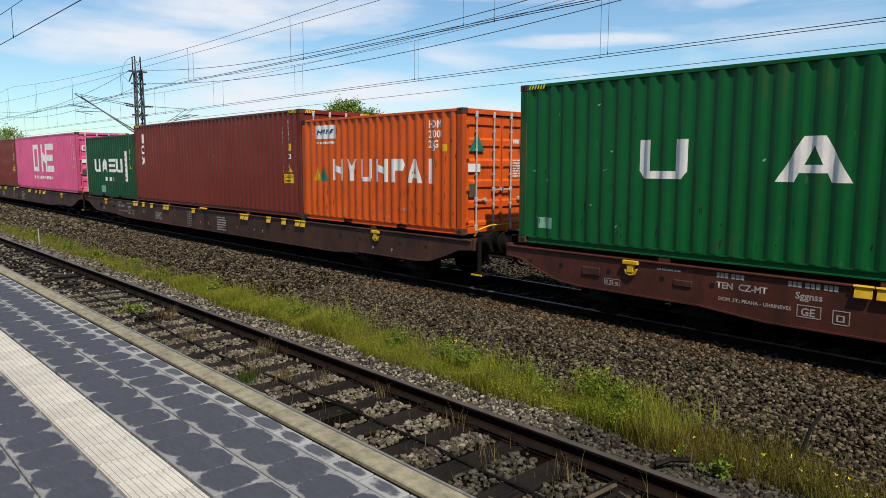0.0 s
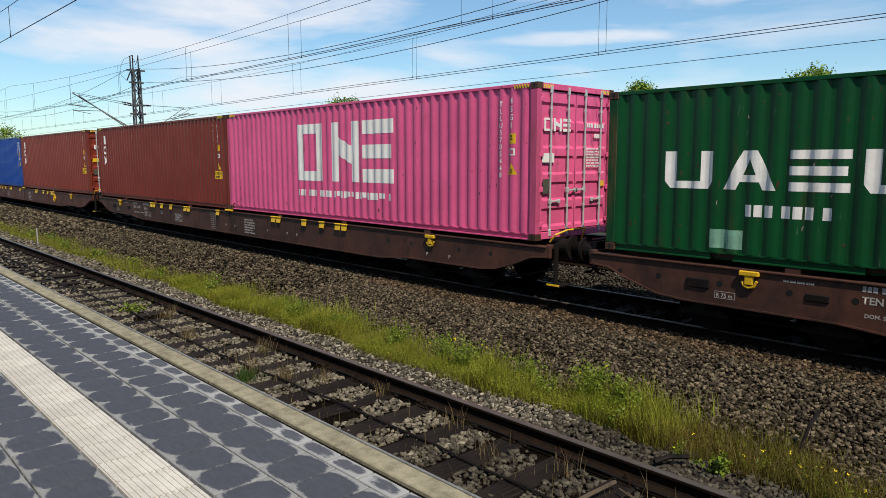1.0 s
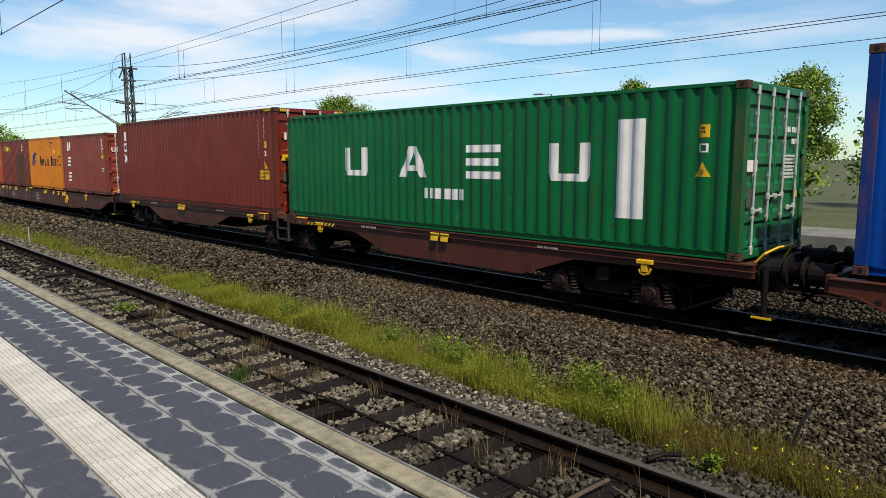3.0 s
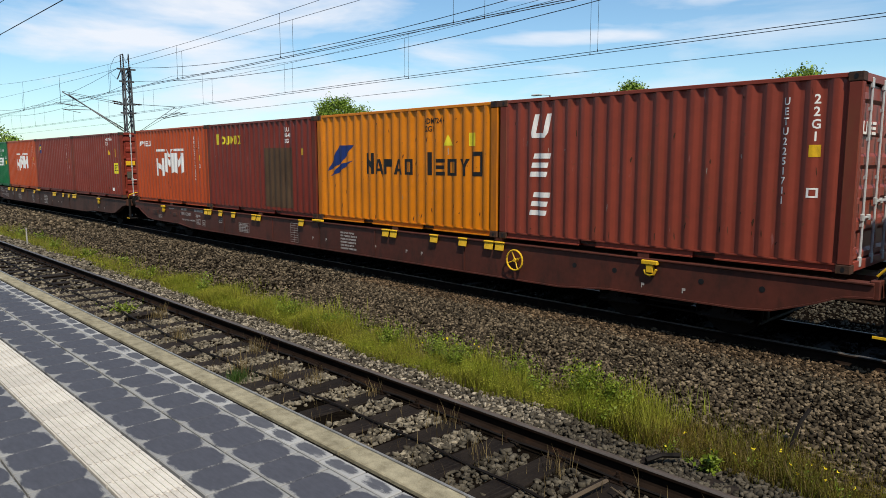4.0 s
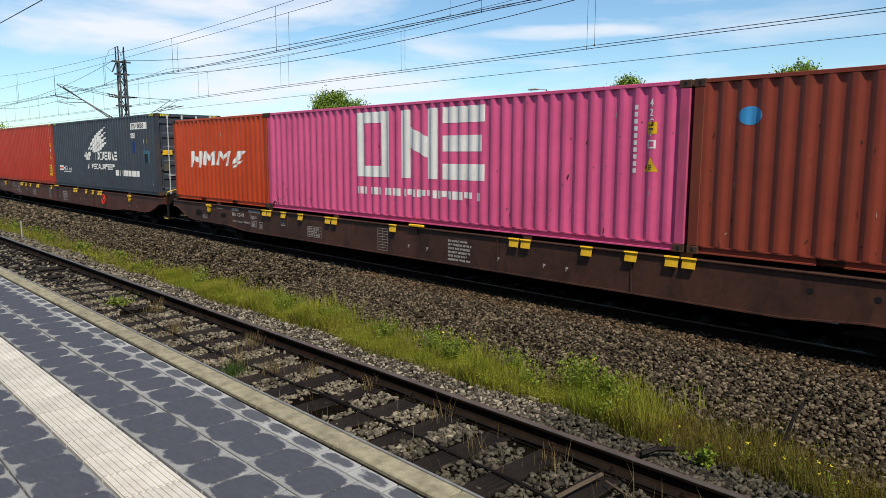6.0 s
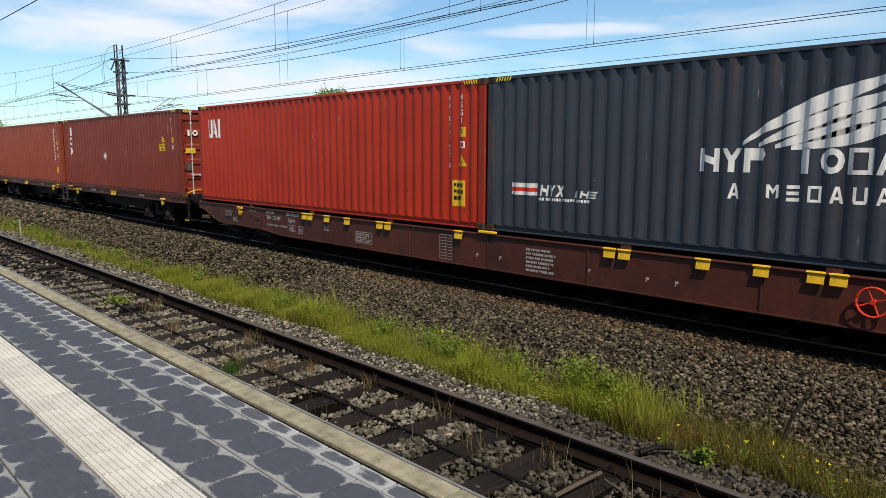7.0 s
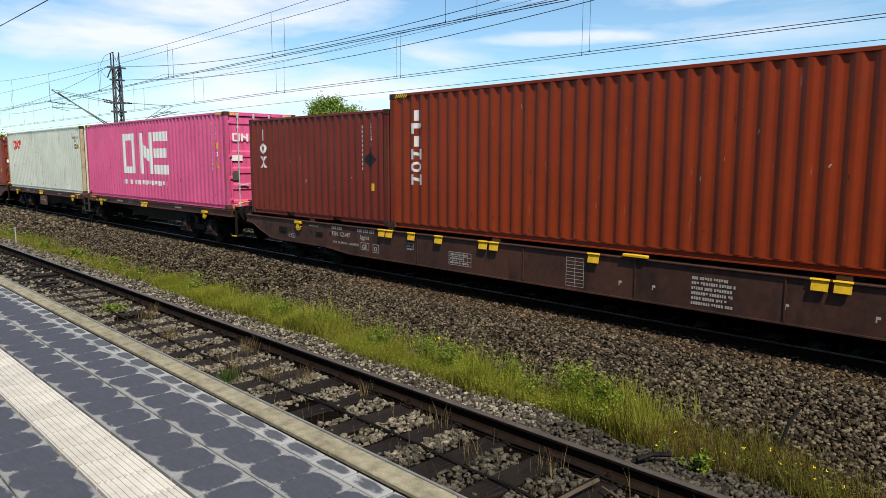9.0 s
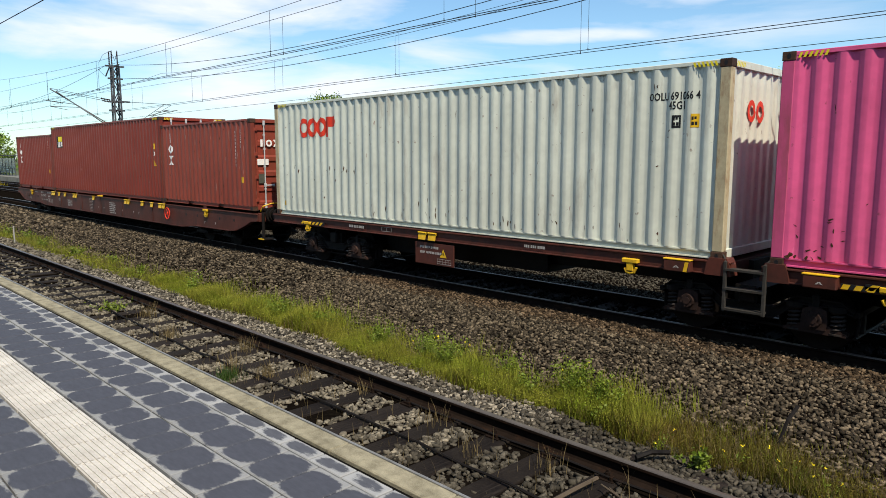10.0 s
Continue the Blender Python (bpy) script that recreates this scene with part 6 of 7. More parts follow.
def joint_wagon(middle, deep, board=False):
    """Two short frames joined over a shared bogie, for two forty-foot containers."""
    w = thing("articulated_wagon", "articulated brown container wagon with black bogies and hazard stripes", "freight wagon", WG)
    off, half = 6.42, 6.35
    for u in (-1, 1):
        cx = u * off
        a, b = (cx - 6.30, cx + 6.20) if u < 0 else (cx - 6.20, cx + 6.30)
        out = [(a, 1.13), (b, 1.13), (b, 0.95), (a, 0.95)]
        if deep:
            out = [(a, 1.13), (b, 1.13), (b, 0.93), (cx + 3.2, 0.90), (cx + 2.0, 0.50), (cx - 2.0, 0.50), (cx - 3.2, 0.90), (a, 0.93)]
        for s in (-1, 1):
            part("side_sill", prism(bmesh.new(), out, *((-1.20, -1.16) if s < 0 else (1.16, 1.20))), M_WAGON, w)
            part("sill_flange", boxes((a, b, min(s * 1.235, s * 1.08), max(s * 1.235, s * 1.08), 1.115, 1.142), (a, b, min(s * 1.235, s * 1.08), max(s * 1.235, s * 1.08), 0.935, 0.955) if not deep else (a, b, min(s * 1.235, s * 1.08), max(s * 1.235, s * 1.08), 1.02, 1.035), bevel=0.004), M_WAGON, w)
        part("centre_beam", boxes((a, b, -0.35, 0.35, 0.62, 1.08), (cx - 3.3, cx + 2.4, -0.5, 0.5, 0.46, 0.9)), M_GRIME, w)
        for x in (a + 0.2, cx, b - 0.2):
            part("cross_beam", boxes((x - 0.12, x + 0.12, -1.16, 1.16, 0.95, 1.11)), M_WAGON_DARK, w)
        if board and u < 0:
            part("number_board", boxes((cx - 0.58, cx + 0.58, -1.22, -1.19, 0.42, 0.88), bevel=0.01), M_WAGON, w)
            on_sill(w, bars(2, 0.8, 0.05, gap=1.2), cx - 0.42, 0.76)
            on_sill(w, shapes("r", 0.20, 0.18), cx + 0.18, 0.60, "warning_triangle", material=M_YELLOW)
            on_sill(w, frame_lines(0.40, 0.10, 5, 2, 0.008), cx + 0.10, 0.46)
        for x in (cx - 0.33, cx - 0.03):
            o = part("container_stop", cached(("container_stop",), flap_bm, M_YELLOW), M_YELLOW, w)
            o.location.x = x
        on_sill(w, bars(1, 0.62, 0.06, ragged=0), cx - 2.9, 1.02)
        on_sill(w, frame_lines(0.34, 0.09, 2, 1, 0.008), cx - 1.7, 1.01)
        on_sill(w, bars(1, 0.5, 0.05), cx + 2.4, 1.02)
        for x in (cx - 4.9, cx + 4.3):
            o = part("lashing_hook", cached(("lashing_hook",), hook_bm, M_YELLOW), M_YELLOW, w)
            o.location = (x + 0.3, 0, -0.02)
            if x > cx:
                continue
            bm = bmesh.new()
            for k in range(6):
                poly(bm, [(k * 0.16, 0), (k * 0.16 + 0.09, 0), (k * 0.16 + 0.17, 0.075), (k * 0.16 + 0.08, 0.075)])
            on_sill(w, boxes((0, 1.0, 0.002, 0.03, 0.0, 0.078)), x, 0.975, "hazard_bar", -1.262, M_BLACK)
            on_sill(w, bm, x, 0.976, "hazard_stripe", -1.263, M_YELLOW)
        # box with its striped cover beside the corner, and the pedestal under the container's inner corner
        bx = cx - u * 5.42
        part("corner_box", boxes((bx - 0.21, bx + 0.21, -1.33, -1.12, 0.93, 1.105), bevel=0.014), M_WAGON, w, "red-brown steel box with white sign")
        part("corner_box_top", boxes((bx - 0.22, bx + 0.22, -1.335, -1.12, 1.107, 1.125), bevel=0.004), M_YELLOW, w)
        on_sill(w, shapes("t", 0.10, 0.035), bx - 0.05, 0.99, "box_sign", -1.333)
        if u < 0:
            bm = bmesh.new()
            poly(bm, [(0, 0), (0.06, 0), (0.09, 0.15), (0.03, 0.15)])
            on_sill(w, bm, bx + 0.11, 0.94, "hazard_stripe", -1.333, M_YELLOW)
        else:
            on_sill(w, boxes((0, 0.62, 0.002, 0.03, 0, 0.07)), bx + 0.24, 0.955, "hazard_bar", -1.262, M_BLACK)
            bm = bmesh.new()
            for k in range(4):
                poly(bm, [(k * 0.15, 0.002), (k * 0.15 + 0.085, 0.002), (k * 0.15 + 0.115, 0.068), (k * 0.15 + 0.03, 0.068)])
            on_sill(w, bm, bx + 0.24, 0.955, "hazard_stripe", -1.263, M_YELLOW)
        px = cx - u * 6.02
        part("pedestal", prism(bmesh.new(), [(px - 0.20, 0.93), (px + 0.20, 0.93), (px + 0.17, 1.10), (px + 0.13, 1.19), (px - 0.13, 1.19), (px - 0.17, 1.10)], -1.245, -1.0), M_WAGON, w)
        buffers(w, u * (off + 6.28), u)
        bogie(w, u * (off + 6.096 - 2.37), True)
    bogie(w, 0, True)
    bm = bmesh.new()
    for x in (-0.28, 0.28):
        box(bm, x - 0.025, x + 0.025, -1.27, -1.22, 0.42, 1.16, bevel=0.006)
    for z in (0.46, 0.76, 1.04):
        box(bm, -0.28, 0.28, -1.28, -1.12, z - 0.015, z + 0.015)
    pipe(bm, [(-0.28, -1.24, 1.16), (-0.34, -1.2, 1.24), (-0.38, -1.1, 1.2)], 0.015, 5)
    pipe(bm, [(0.28, -1.24, 1.16), (0.34, -1.2, 1.24), (0.38, -1.1, 1.2)], 0.015, 5)
    part("ladder", bm, M_LADDER, w, "worn dark grey steel step ladder")
    end_gear(w, off + 6.28, 1)
    ORDER.append((w, middle, 0.0))
    return w


flat_wagon(3.69)
flat_wagon(-22.24, grime=True)
flat_wagon(-48.17, grime=True)
flat_wagon(-74.14, wheel=M_YELLOW)
joint_wagon(-100.33, True)
flat_wagon(-126.43, wheel=M_YELLOW)
flat_wagon(-152.38, grime=True)
flat_wagon(-178.29, grime=True)
flat_wagon(-204.09, wheel=M_SCARLET, grille=True)
joint_wagon(-230.43, False)
flat_wagon(-256.58, grime=True)
joint_wagon(-282.70, False, True)
flat_wagon(-308.74, wheel=M_SCARLET)

# ---- overhead line ----


def wire(name, y, z, sag=0.0, r=0.009, x0=-420, x1=60, span=60.0, phase=-37.7, label="dark overhead wire above the railway tracks"):
    """A wire along the track; it sags between supports."""
    bm = bmesh.new()
    xs = sorted(set(np.arange(x0, -60, 6.0).tolist() + np.arange(-60, x1 + 1, 2.0 if sag else 30.0).tolist()))
    pipe(bm, [(x, y, hang(x, z, sag, span, phase)) for x in xs], r, 5)
    return tagged(part(name, bm, M_WIRE), label, "wire", "overhead wires")


def hang(x, z, sag, span, phase):
    q = ((x - phase) / span) % 1.0
    return z - sag * 4 * q * (1 - q)


def dropper(x, y, z0, z1):
    bm = bmesh.new()
    rod(bm, (x, y, z0), (x, y, z1), 0.006, 4)
    rod(bm, (x, y, z0 - 0.02), (x, y, z0 + 0.05), 0.014, 4)
    return tagged(part("dropper_wire", bm, M_WIRE), "thin vertical dropper between overhead wires", "wire", "dropper wires")


# track's line, contact wire, messenger wire with sag, span and phase, first dropper and step
LINES = [(4.05, 5.52, 6.30, 0.12, 60.0, -37.7, -19.0, 9.0), (10.95, 5.61, 7.51, 0.74, 52.0, -53.0, -18.2, 7.15), (11.25, 5.65, 6.88, 0.25, 60.0, -63.0, -18.0, 7.6),
         (16.1, 5.52, 7.19, 0.43, 28.0, -38.0, -18.64, 7.85), (16.5, 5.52, 7.42, 0.69, 52.0, -62.0, -18.9, 7.6)]
for y, zc, zm, sag, span, phase, first, step in LINES:
    wire("contact_wire", y, zc)
    wire("messenger_wire", y, zm, sag, 0.007, span=span, phase=phase, label="thin dark messenger wire")
    for k in range(-10, 4):
        x = first + k * step
        dropper(x, y, zc, hang(x, zm, sag, span, phase))
wire("contact_wire", 20.0, 5.60)
for x in (-97.0, -158.0):
    bm = bmesh.new()
    rod(bm, (x, 20.0, 5.60), (x, 13.55, 6.6), 0.012, 5)
    tagged(part("span_wire", bm, M_WIRE), "thin cross-span wire between mast and contact wire", "wire", "overhead wires")
wire("feeder_wire", 13.2, 7.36, 1.04, 0.010, span=37.2, phase=-37.6)
wire("feeder_wire", 13.9, 6.75, 0.82, 0.010, span=35.0, phase=-37.7)


def disc_insulator(a, b, mast, discs=6):
    """A stack of brown porcelain discs between two points."""
    a, b = Vector(a), Vector(b)
    bm = bmesh.new()
    rod(bm, a, b, 0.03, 6)
    for k in range(discs):
        p = a.lerp(b, (k + 0.5) / discs)
        rod(bm, p, p.lerp(b, 0.03), 0.052, 8, 0.04)
    part("insulator", bm, M_INSULATOR, mast)


def lattice_mast(x, y, height, label):
    t = thing("catenary_mast", label, "catenary mast", "catenary masts", at=pose(x, y, -0.3))
    half = lambda z: 0.20 - 0.05 * z / height
    for sx in (-1, 1):
        for sy in (-1, 1):
            bm = bmesh.new()
            rod(bm, (sx * half(0), sy * half(0), 0), (sx * half(height), sy * half(height), height), 0.05, 4)
            part("leg", bm, M_MAST, t)
    n = 12
    for k in range(n):
        bm = bmesh.new()
        a, b = height * k / n, height * (k + 1) / n
        for s in (-1, 1):
            sign = 1 if k % 2 else -1
            rod(bm, (-sign * half(a), s * half(a), a), (sign * half(b), s * half(b), b), 0.024, 4)
            rod(bm, (s * half(a), -sign * half(a), a), (s * half(b), sign * half(b), b), 0.024, 4)
        part("lacing", bm, M_MAST, t)
    for z, w in ((height, 0.46), (height - 0.62, 0.36), (height - 1.78, 0.36), (height - 2.22, 0.38)):
        part("cross_arm", boxes((-w, w, -0.05, 0.05, z - 0.04, z + 0.04), (-0.05, 0.05, -w, w, z - 0.04, z + 0.04)), M_MAST, t)
    # head: bracket to one side, two insulators on it and one over the other side, bridged by loops of wire
    bm = bmesh.new()
    rod(bm, (0.3, 0, height), (-0.75, 0, height + 0.02), 0.04, 5)
    rod(bm, (-0.75, 0, height + 0.02), (-1.05, -0.1, height - 0.42), 0.035, 5)
    rod(bm, (0, 0, height - 0.3), (-0.6, 0, height), 0.025, 5)
    rod(bm, (0.3, 0, height), (0.62, 0, height + 0.04), 0.03, 5)
    part("head_bracket", bm, M_MAST, t)
    for sx in (-0.72, -0.36):
        disc_insulator((sx, 0, height + 0.05), (sx, 0, height + 0.78), t, 7)
    disc_insulator((0.40, 0, height), (0.40, 0, height + 0.70), t, 5)
    bm = bmesh.new()
    rod(bm, (-0.80, 0, height + 0.80), (-0.30, 0, height + 0.80), 0.02, 4)
    pipe(bm, [(-0.36 + 0.76 * q, 0, height + 0.74 - 0.45 * 4 * q * (1 - q) * (0.6 if q < 0.5 else 1.0)) for q in (0, 0.17, 0.33, 0.5, 0.67, 0.83, 1.0)], 0.012, 4)
    pipe(bm, [(-0.72, 0, height + 0.80), (-1.3, -0.1, height + 0.70), (-1.65, -0.2, height + 0.30), (-1.6, -0.2, height - 0.10), (-1.1, -0.1, height - 0.42)], 0.010, 4)
    part("jumper_wire", bm, M_WIRE, t)
    return t


def cantilever(mast, side, reach, dx, foot, stay, tip, drop, r=0.030):
    """Arm from the mast to a track: slanting tube, level stay, hanging registration tube with its steady arm, insulators."""
    end = Vector((dx, side * reach, tip))
    bm = bmesh.new()
    rod(bm, (0, 0, foot), end, r, 6)
    rod(bm, (0, 0, stay), end + Vector((0, 0, 0.03)), min(r, 0.014), 6)
    part("cantilever_arm", bm, M_MAST, mast)
    bm = bmesh.new()
    knee = Vector((0, 0, foot)).lerp(end, 0.62)
    rod(bm, knee, (dx * 1.08, side * reach * 1.12, tip - drop), 0.018, 6)
    rod(bm, (dx * 1.08, side * reach * 1.12, tip - drop), (dx * 0.95, side * reach * 0.78, tip - drop - 0.16), 0.014, 6)
    part("steady_arm", bm, M_MAST, mast)
    for z in (foot, stay):
        a = Vector((0, 0, z)).lerp(end, 0.10)
        disc_insulator(a, Vector((0, 0, z)).lerp(end, 0.24), mast)


mast = lattice_mast(-37.6, 13.55, 7.6, "grey steel lattice mast carrying the overhead line")
cantilever(mast, -1, 2.45, -2.25, 4.4, 5.85, 6.46, 0.55)
cantilever(mast, -1, 2.25, -1.95, 4.25, 5.75, 6.32, 0.75)
cantilever(mast, 1, 2.55, -0.25, 4.1, 5.85, 5.815, 0.25, 0.014)
cantilever(mast, 1, 2.95, -0.25, 4.1, 5.85, 5.815, 0.25, 0.010)
for x in (-97.0, -158.0, -220.0):
    far_mast = lattice_mast(x, 13.55, 7.75, "distant grey steel lattice mast")
    cantilever(far_mast, -1, 2.5, 0, 5.2, 6.6, 7.2, 0.8)
    cantilever(far_mast, 1, 2.6, 0, 5.2, 6.6, 7.1, 0.8)
side_mast = lattice_mast(-62.0, 0.6 - 6.0, 7.4, "grey steel lattice mast beyond the platform")
cantilever(side_mast, 1, 9.4, 0, 5.3, 6.8, 6.7, 0.6)

# ---- vegetation ----


def blade_protos(count, bend):
    out = []
    for k in range(count):
        r = random.Random(k + 40)
        w, b = r.uniform(0.010, 0.018), r.uniform(0.15, bend)
        v = np.array([(-w, 0, 0), (w, 0, 0), (w * 0.7, b * 0.35, 0.55), (-w * 0.7, b * 0.35, 0.55), (0.0, b, 1.0), (0.002, b, 1.0)])
        out.append((v, np.array([(0, 1, 2, 3), (3, 2, 5, 4)])))
    return out


BLADES = blade_protos(10, 0.7)


def lush(x):
    """How high the strip grows at x: clumps at three scales, with low gaps."""
    return np.clip(0.62 + 0.34 * np.sin(x * 1.37 + 0.6) * np.sin(x * 0.53 + 1.1) + 0.24 * np.sin(x * 3.3 + 2.0) + 0.16 * np.sin(x * 7.9), 0.22, 1.25)


def strip_y(x, n, wide):
    """Places across the strip: a straight foot by the stones, a ragged side towards the main track."""
    y = 6.10 + np.abs(RNG.normal(0, 0.42, n)) * wide
    return y + 0.07 * np.sin(x * 1.1) + 0.06 * np.sin(x * 2.7 + 1) + RNG.normal(0, 0.05, n)


def grass(name, x0, x1, n, size, material, label, wide=1.12, y=None):
    x = RNG.uniform(x0, x1, n)
    y = strip_y(x, n, wide) if y is None else RNG.uniform(*y, n)
    s = size * RNG.uniform(0.45, 1.25, n) * (0.35 + 0.75 * lush(x + 0.6 * y))
    z = np.array([bed(v) for v in y]) - 0.01
    ob = many(name, BLADES, np.stack([x, y, z], -1), spin(n, RNG), s, material)
    return tagged(ob, label, "grass", kind="stuff")


grass("grass", -3.9, -0.8, 20000, 0.16, M_GRASS_OLIVE, "olive-brown grass between the tracks")
grass("grass", -0.9, 6.0, 7000, 0.18, M_GRASS_OLIVE, "olive-brown grass between the tracks")
grass("grass", -4.6, -0.8, 6000, 0.16, M_GRASS, "thin green grass among olive-brown grass")
grass("grass", -16, -3.3, 46000, 0.25, M_GRASS, "strip of green and yellowing grass between the tracks")
grass("grass", -14, -3.3, 12000, 0.20, M_GRASS_OLIVE, "olive-brown grass at the foot of the strip", 0.7)
grass("grass", -48, -15, 9000, 0.22, M_DRY, "dry straw-coloured grass in the strip")
grass("grass", -48, -16, 20000, 0.22, M_GRASS, "strip of green and yellowing grass between the tracks")
grass("grass", -12, -0.8, 8000, 0.20, M_DRY, "dry straw-coloured stems in the strip", 0.8)
grass("grass", -14, -1.2, 700, 0.22, M_DRY, "sparse dry stalks between sleepers", y=(3.2, 5.1))
grass("grass", -30, 6, 6000, 0.5, M_GRASS, "rough grass behind the railway", y=(24.0, 30.0))


def leaf_protos(count):
    out = []
    for k in range(count):
        r = random.Random(k + 90)
        w, b = r.uniform(0.22, 0.36), r.uniform(-0.15, 0.2)
        v = np.array([(0, 0, 0), (w, 0.45, b * 0.5), (0, 1.0, b), (-w, 0.45, b * 0.5)])
        out.append((v, np.array([(0, 1, 2, 3)])))
    return out


LEAVES = leaf_protos(6)


def weed(x, y, spread, height, n, size, label, bloom=0, base=None):
    """A leafy weed: stems, leaves and small yellow flowers."""
    zb = bed(y) if base is None else base
    w = thing("weed", label, "weed", "weeds", at=pose(x, y, zb))
    r = np.random.default_rng(int(abs(x * 100)) + 3)
    bm = bmesh.new()
    tips = []
    for k in range(max(5, n // 25)):
        tip = Vector((r.normal(0, spread * 0.5), r.normal(0, spread * 0.5), height * r.uniform(0.55, 1.0)))
        rod(bm, (tip.x * 0.2, tip.y * 0.2, 0), tip, 0.004, 4, 0.002)
        tips.append(tip)
    part("stem", bm, M_LEAF, w)["kind"] = "stuff"
    t = r.uniform(0.15, 1.05, n)
    which = r.integers(0, len(tips), n)
    tp = np.array([list(tips[k]) for k in which])
    place = tp * t[:, None] * np.array([1, 1, 1]) + r.normal(0, spread * 0.10, (n, 3))
    place[:, 2] = np.maximum(place[:, 2], 0.01)
    many("leaf", LEAVES, place, random_turns(n, r), size * r.uniform(0.6, 1.3, n), M_LEAF, w)["kind"] = "stuff"
    if bloom:
        pos = np.array([list(tips[k % len(tips)]) for k in range(bloom)]) + r.normal(0, spread * 0.18, (bloom, 3))
        many("flower", LEAVES, np.repeat(pos, 4, 0), random_turns(bloom * 4, r), np.full(bloom * 4, 0.022), M_BLOOM, w)["kind"] = "stuff"
    return w


def fluff(x0, x1, n, size, high, label, material):
    """Fine leaflets and seed heads that fill the grass strip."""
    x = RNG.uniform(x0, x1, n)
    y = strip_y(x, n, 0.9)
    z = np.array([bed(v) for v in y]) + RNG.uniform(0.1, 1.0, n) ** 0.8 * high * (0.25 + 0.75 * lush(x + 0.6 * y))
    ob = many("leaflets", LEAVES, np.stack([x, y, z], -1), random_turns(n, RNG), size * RNG.uniform(0.5, 1.3, n), material)
    return tagged(ob, label, "weeds", kind="stuff")


fluff(-16, -3.7, 42000, 0.020, 0.28, "small yellow-green leaflets filling the grass strip", M_GRASS)
fluff(-4.2, -0.8, 9000, 0.018, 0.22, "small olive leaflets and seed heads in the grass strip", M_GRASS_OLIVE)
fluff(-48, -16, 9000, 0.045, 0.22, "small yellow-green leaflets filling the grass strip", M_GRASS)
weed(-10.9, 6.55, 0.34, 0.40, 800, 0.034, "bushy light green weed in the grass strip")
weed(-9.5, 6.50, 0.30, 0.38, 700, 0.034, "bushy light green weed in the grass strip")
weed(-8.1, 6.62, 0.30, 0.42, 800, 0.034, "bushy light green weed in the grass strip")
weed(-7.15, 6.70, 0.24, 0.44, 600, 0.034, "upright green weed in the grass strip", 3)
weed(-6.55, 6.62, 0.34, 0.46, 1000, 0.034, "bushy green weed with yellow flowers in the grass strip", 6)
weed(-5.75, 6.95, 0.22, 0.36, 380, 0.034, "green weed among brown ballast")
weed(-5.2, 6.6, 0.22, 0.32, 380, 0.030, "low green weed in the grass strip")
weed(-4.62, 6.80, 0.38, 0.52, 1300, 0.036, "bushy green weed with yellow flowers beside the ballast", 9)
weed(-4.12, 6.62, 0.24, 0.50, 700, 0.036, "tall green weed beside the ballast")
weed(-4.02, 6.30, 0.14, 0.24, 230, 0.040, "low broad-leaved green weed")
weed(-2.62, 5.92, 0.15, 0.26, 285, 0.051, "dark green leafy seedling beside the rail", 2)
weed(-3.15, 6.05, 0.16, 0.24, 50, 0.022, "thin weed with yellow flowers", 3)
weed(-2.45, 6.25, 0.18, 0.26, 60, 0.024, "thin weed with yellow flowers", 4)
weed(-1.95, 6.35, 0.25, 0.26, 60, 0.024, "thin weed with yellow flowers", 6)
weed(-1.65, 6.25, 0.25, 0.24, 50, 0.022, "thin weed with yellow flowers", 5)
weed(-13.3, 4.5, 0.25, 0.22, 285, 0.048, "small green weed between sleepers")
for k, x in enumerate(np.arange(-30.0, -12.0, 2.6)):
    weed(float(x), 6.55 + 0.15 * math.sin(k * 2.1), 0.30, 0.34 + 0.10 * math.sin(k * 1.3), 260, 0.055, "bushy light green weed in the grass strip")


def tuft(x, y, n, size, label, material=M_LEAF):
    r = np.random.default_rng(int(abs(x * 31)))
    p = np.stack([r.normal(x, 0.07, n), r.normal(y, 0.07, n), np.full(n, bed(y))], -1)
    return tagged(many("grass_tuft", BLADES, p, spin(n, r), size * r.uniform(0.5, 1.1, n), material), label, "grass tuft", "grass tufts")


tuft(-8.05, 4.08, 420, 0.19, "dark green grass tuft beside the platform edge", M_TUFT)
tuft(-8.2, 4.25, 60, 0.30, "thin dry grass tuft between sleepers", M_DRY)
for x, y, n, size in ((-7.75, 4.45, 90, 0.26), (-7.3, 4.75, 60, 0.22), (-9.1, 4.9, 90, 0.24), (-6.4, 5.0, 40, 0.20), (-5.1, 4.95, 40, 0.22), (-4.3, 4.6, 30, 0.22),
                      (-10.6, 4.4, 90, 0.26), (-12.4, 4.8, 90, 0.26), (-3.6, 4.9, 40, 0.22), (-3.3, 3.9, 30, 0.24), (-5.6, 3.6, 26, 0.22)):
    tuft(x, y, n, size, "dry straw-coloured grass tuft between sleepers", M_DRY)


def twig(points, r, label, name="twig", material=None):
    bm = bmesh.new()
    pipe(bm, points, r, 6)
    return tagged(part(name, bm, material or M_BARK), label, "branch", "loose sticks")


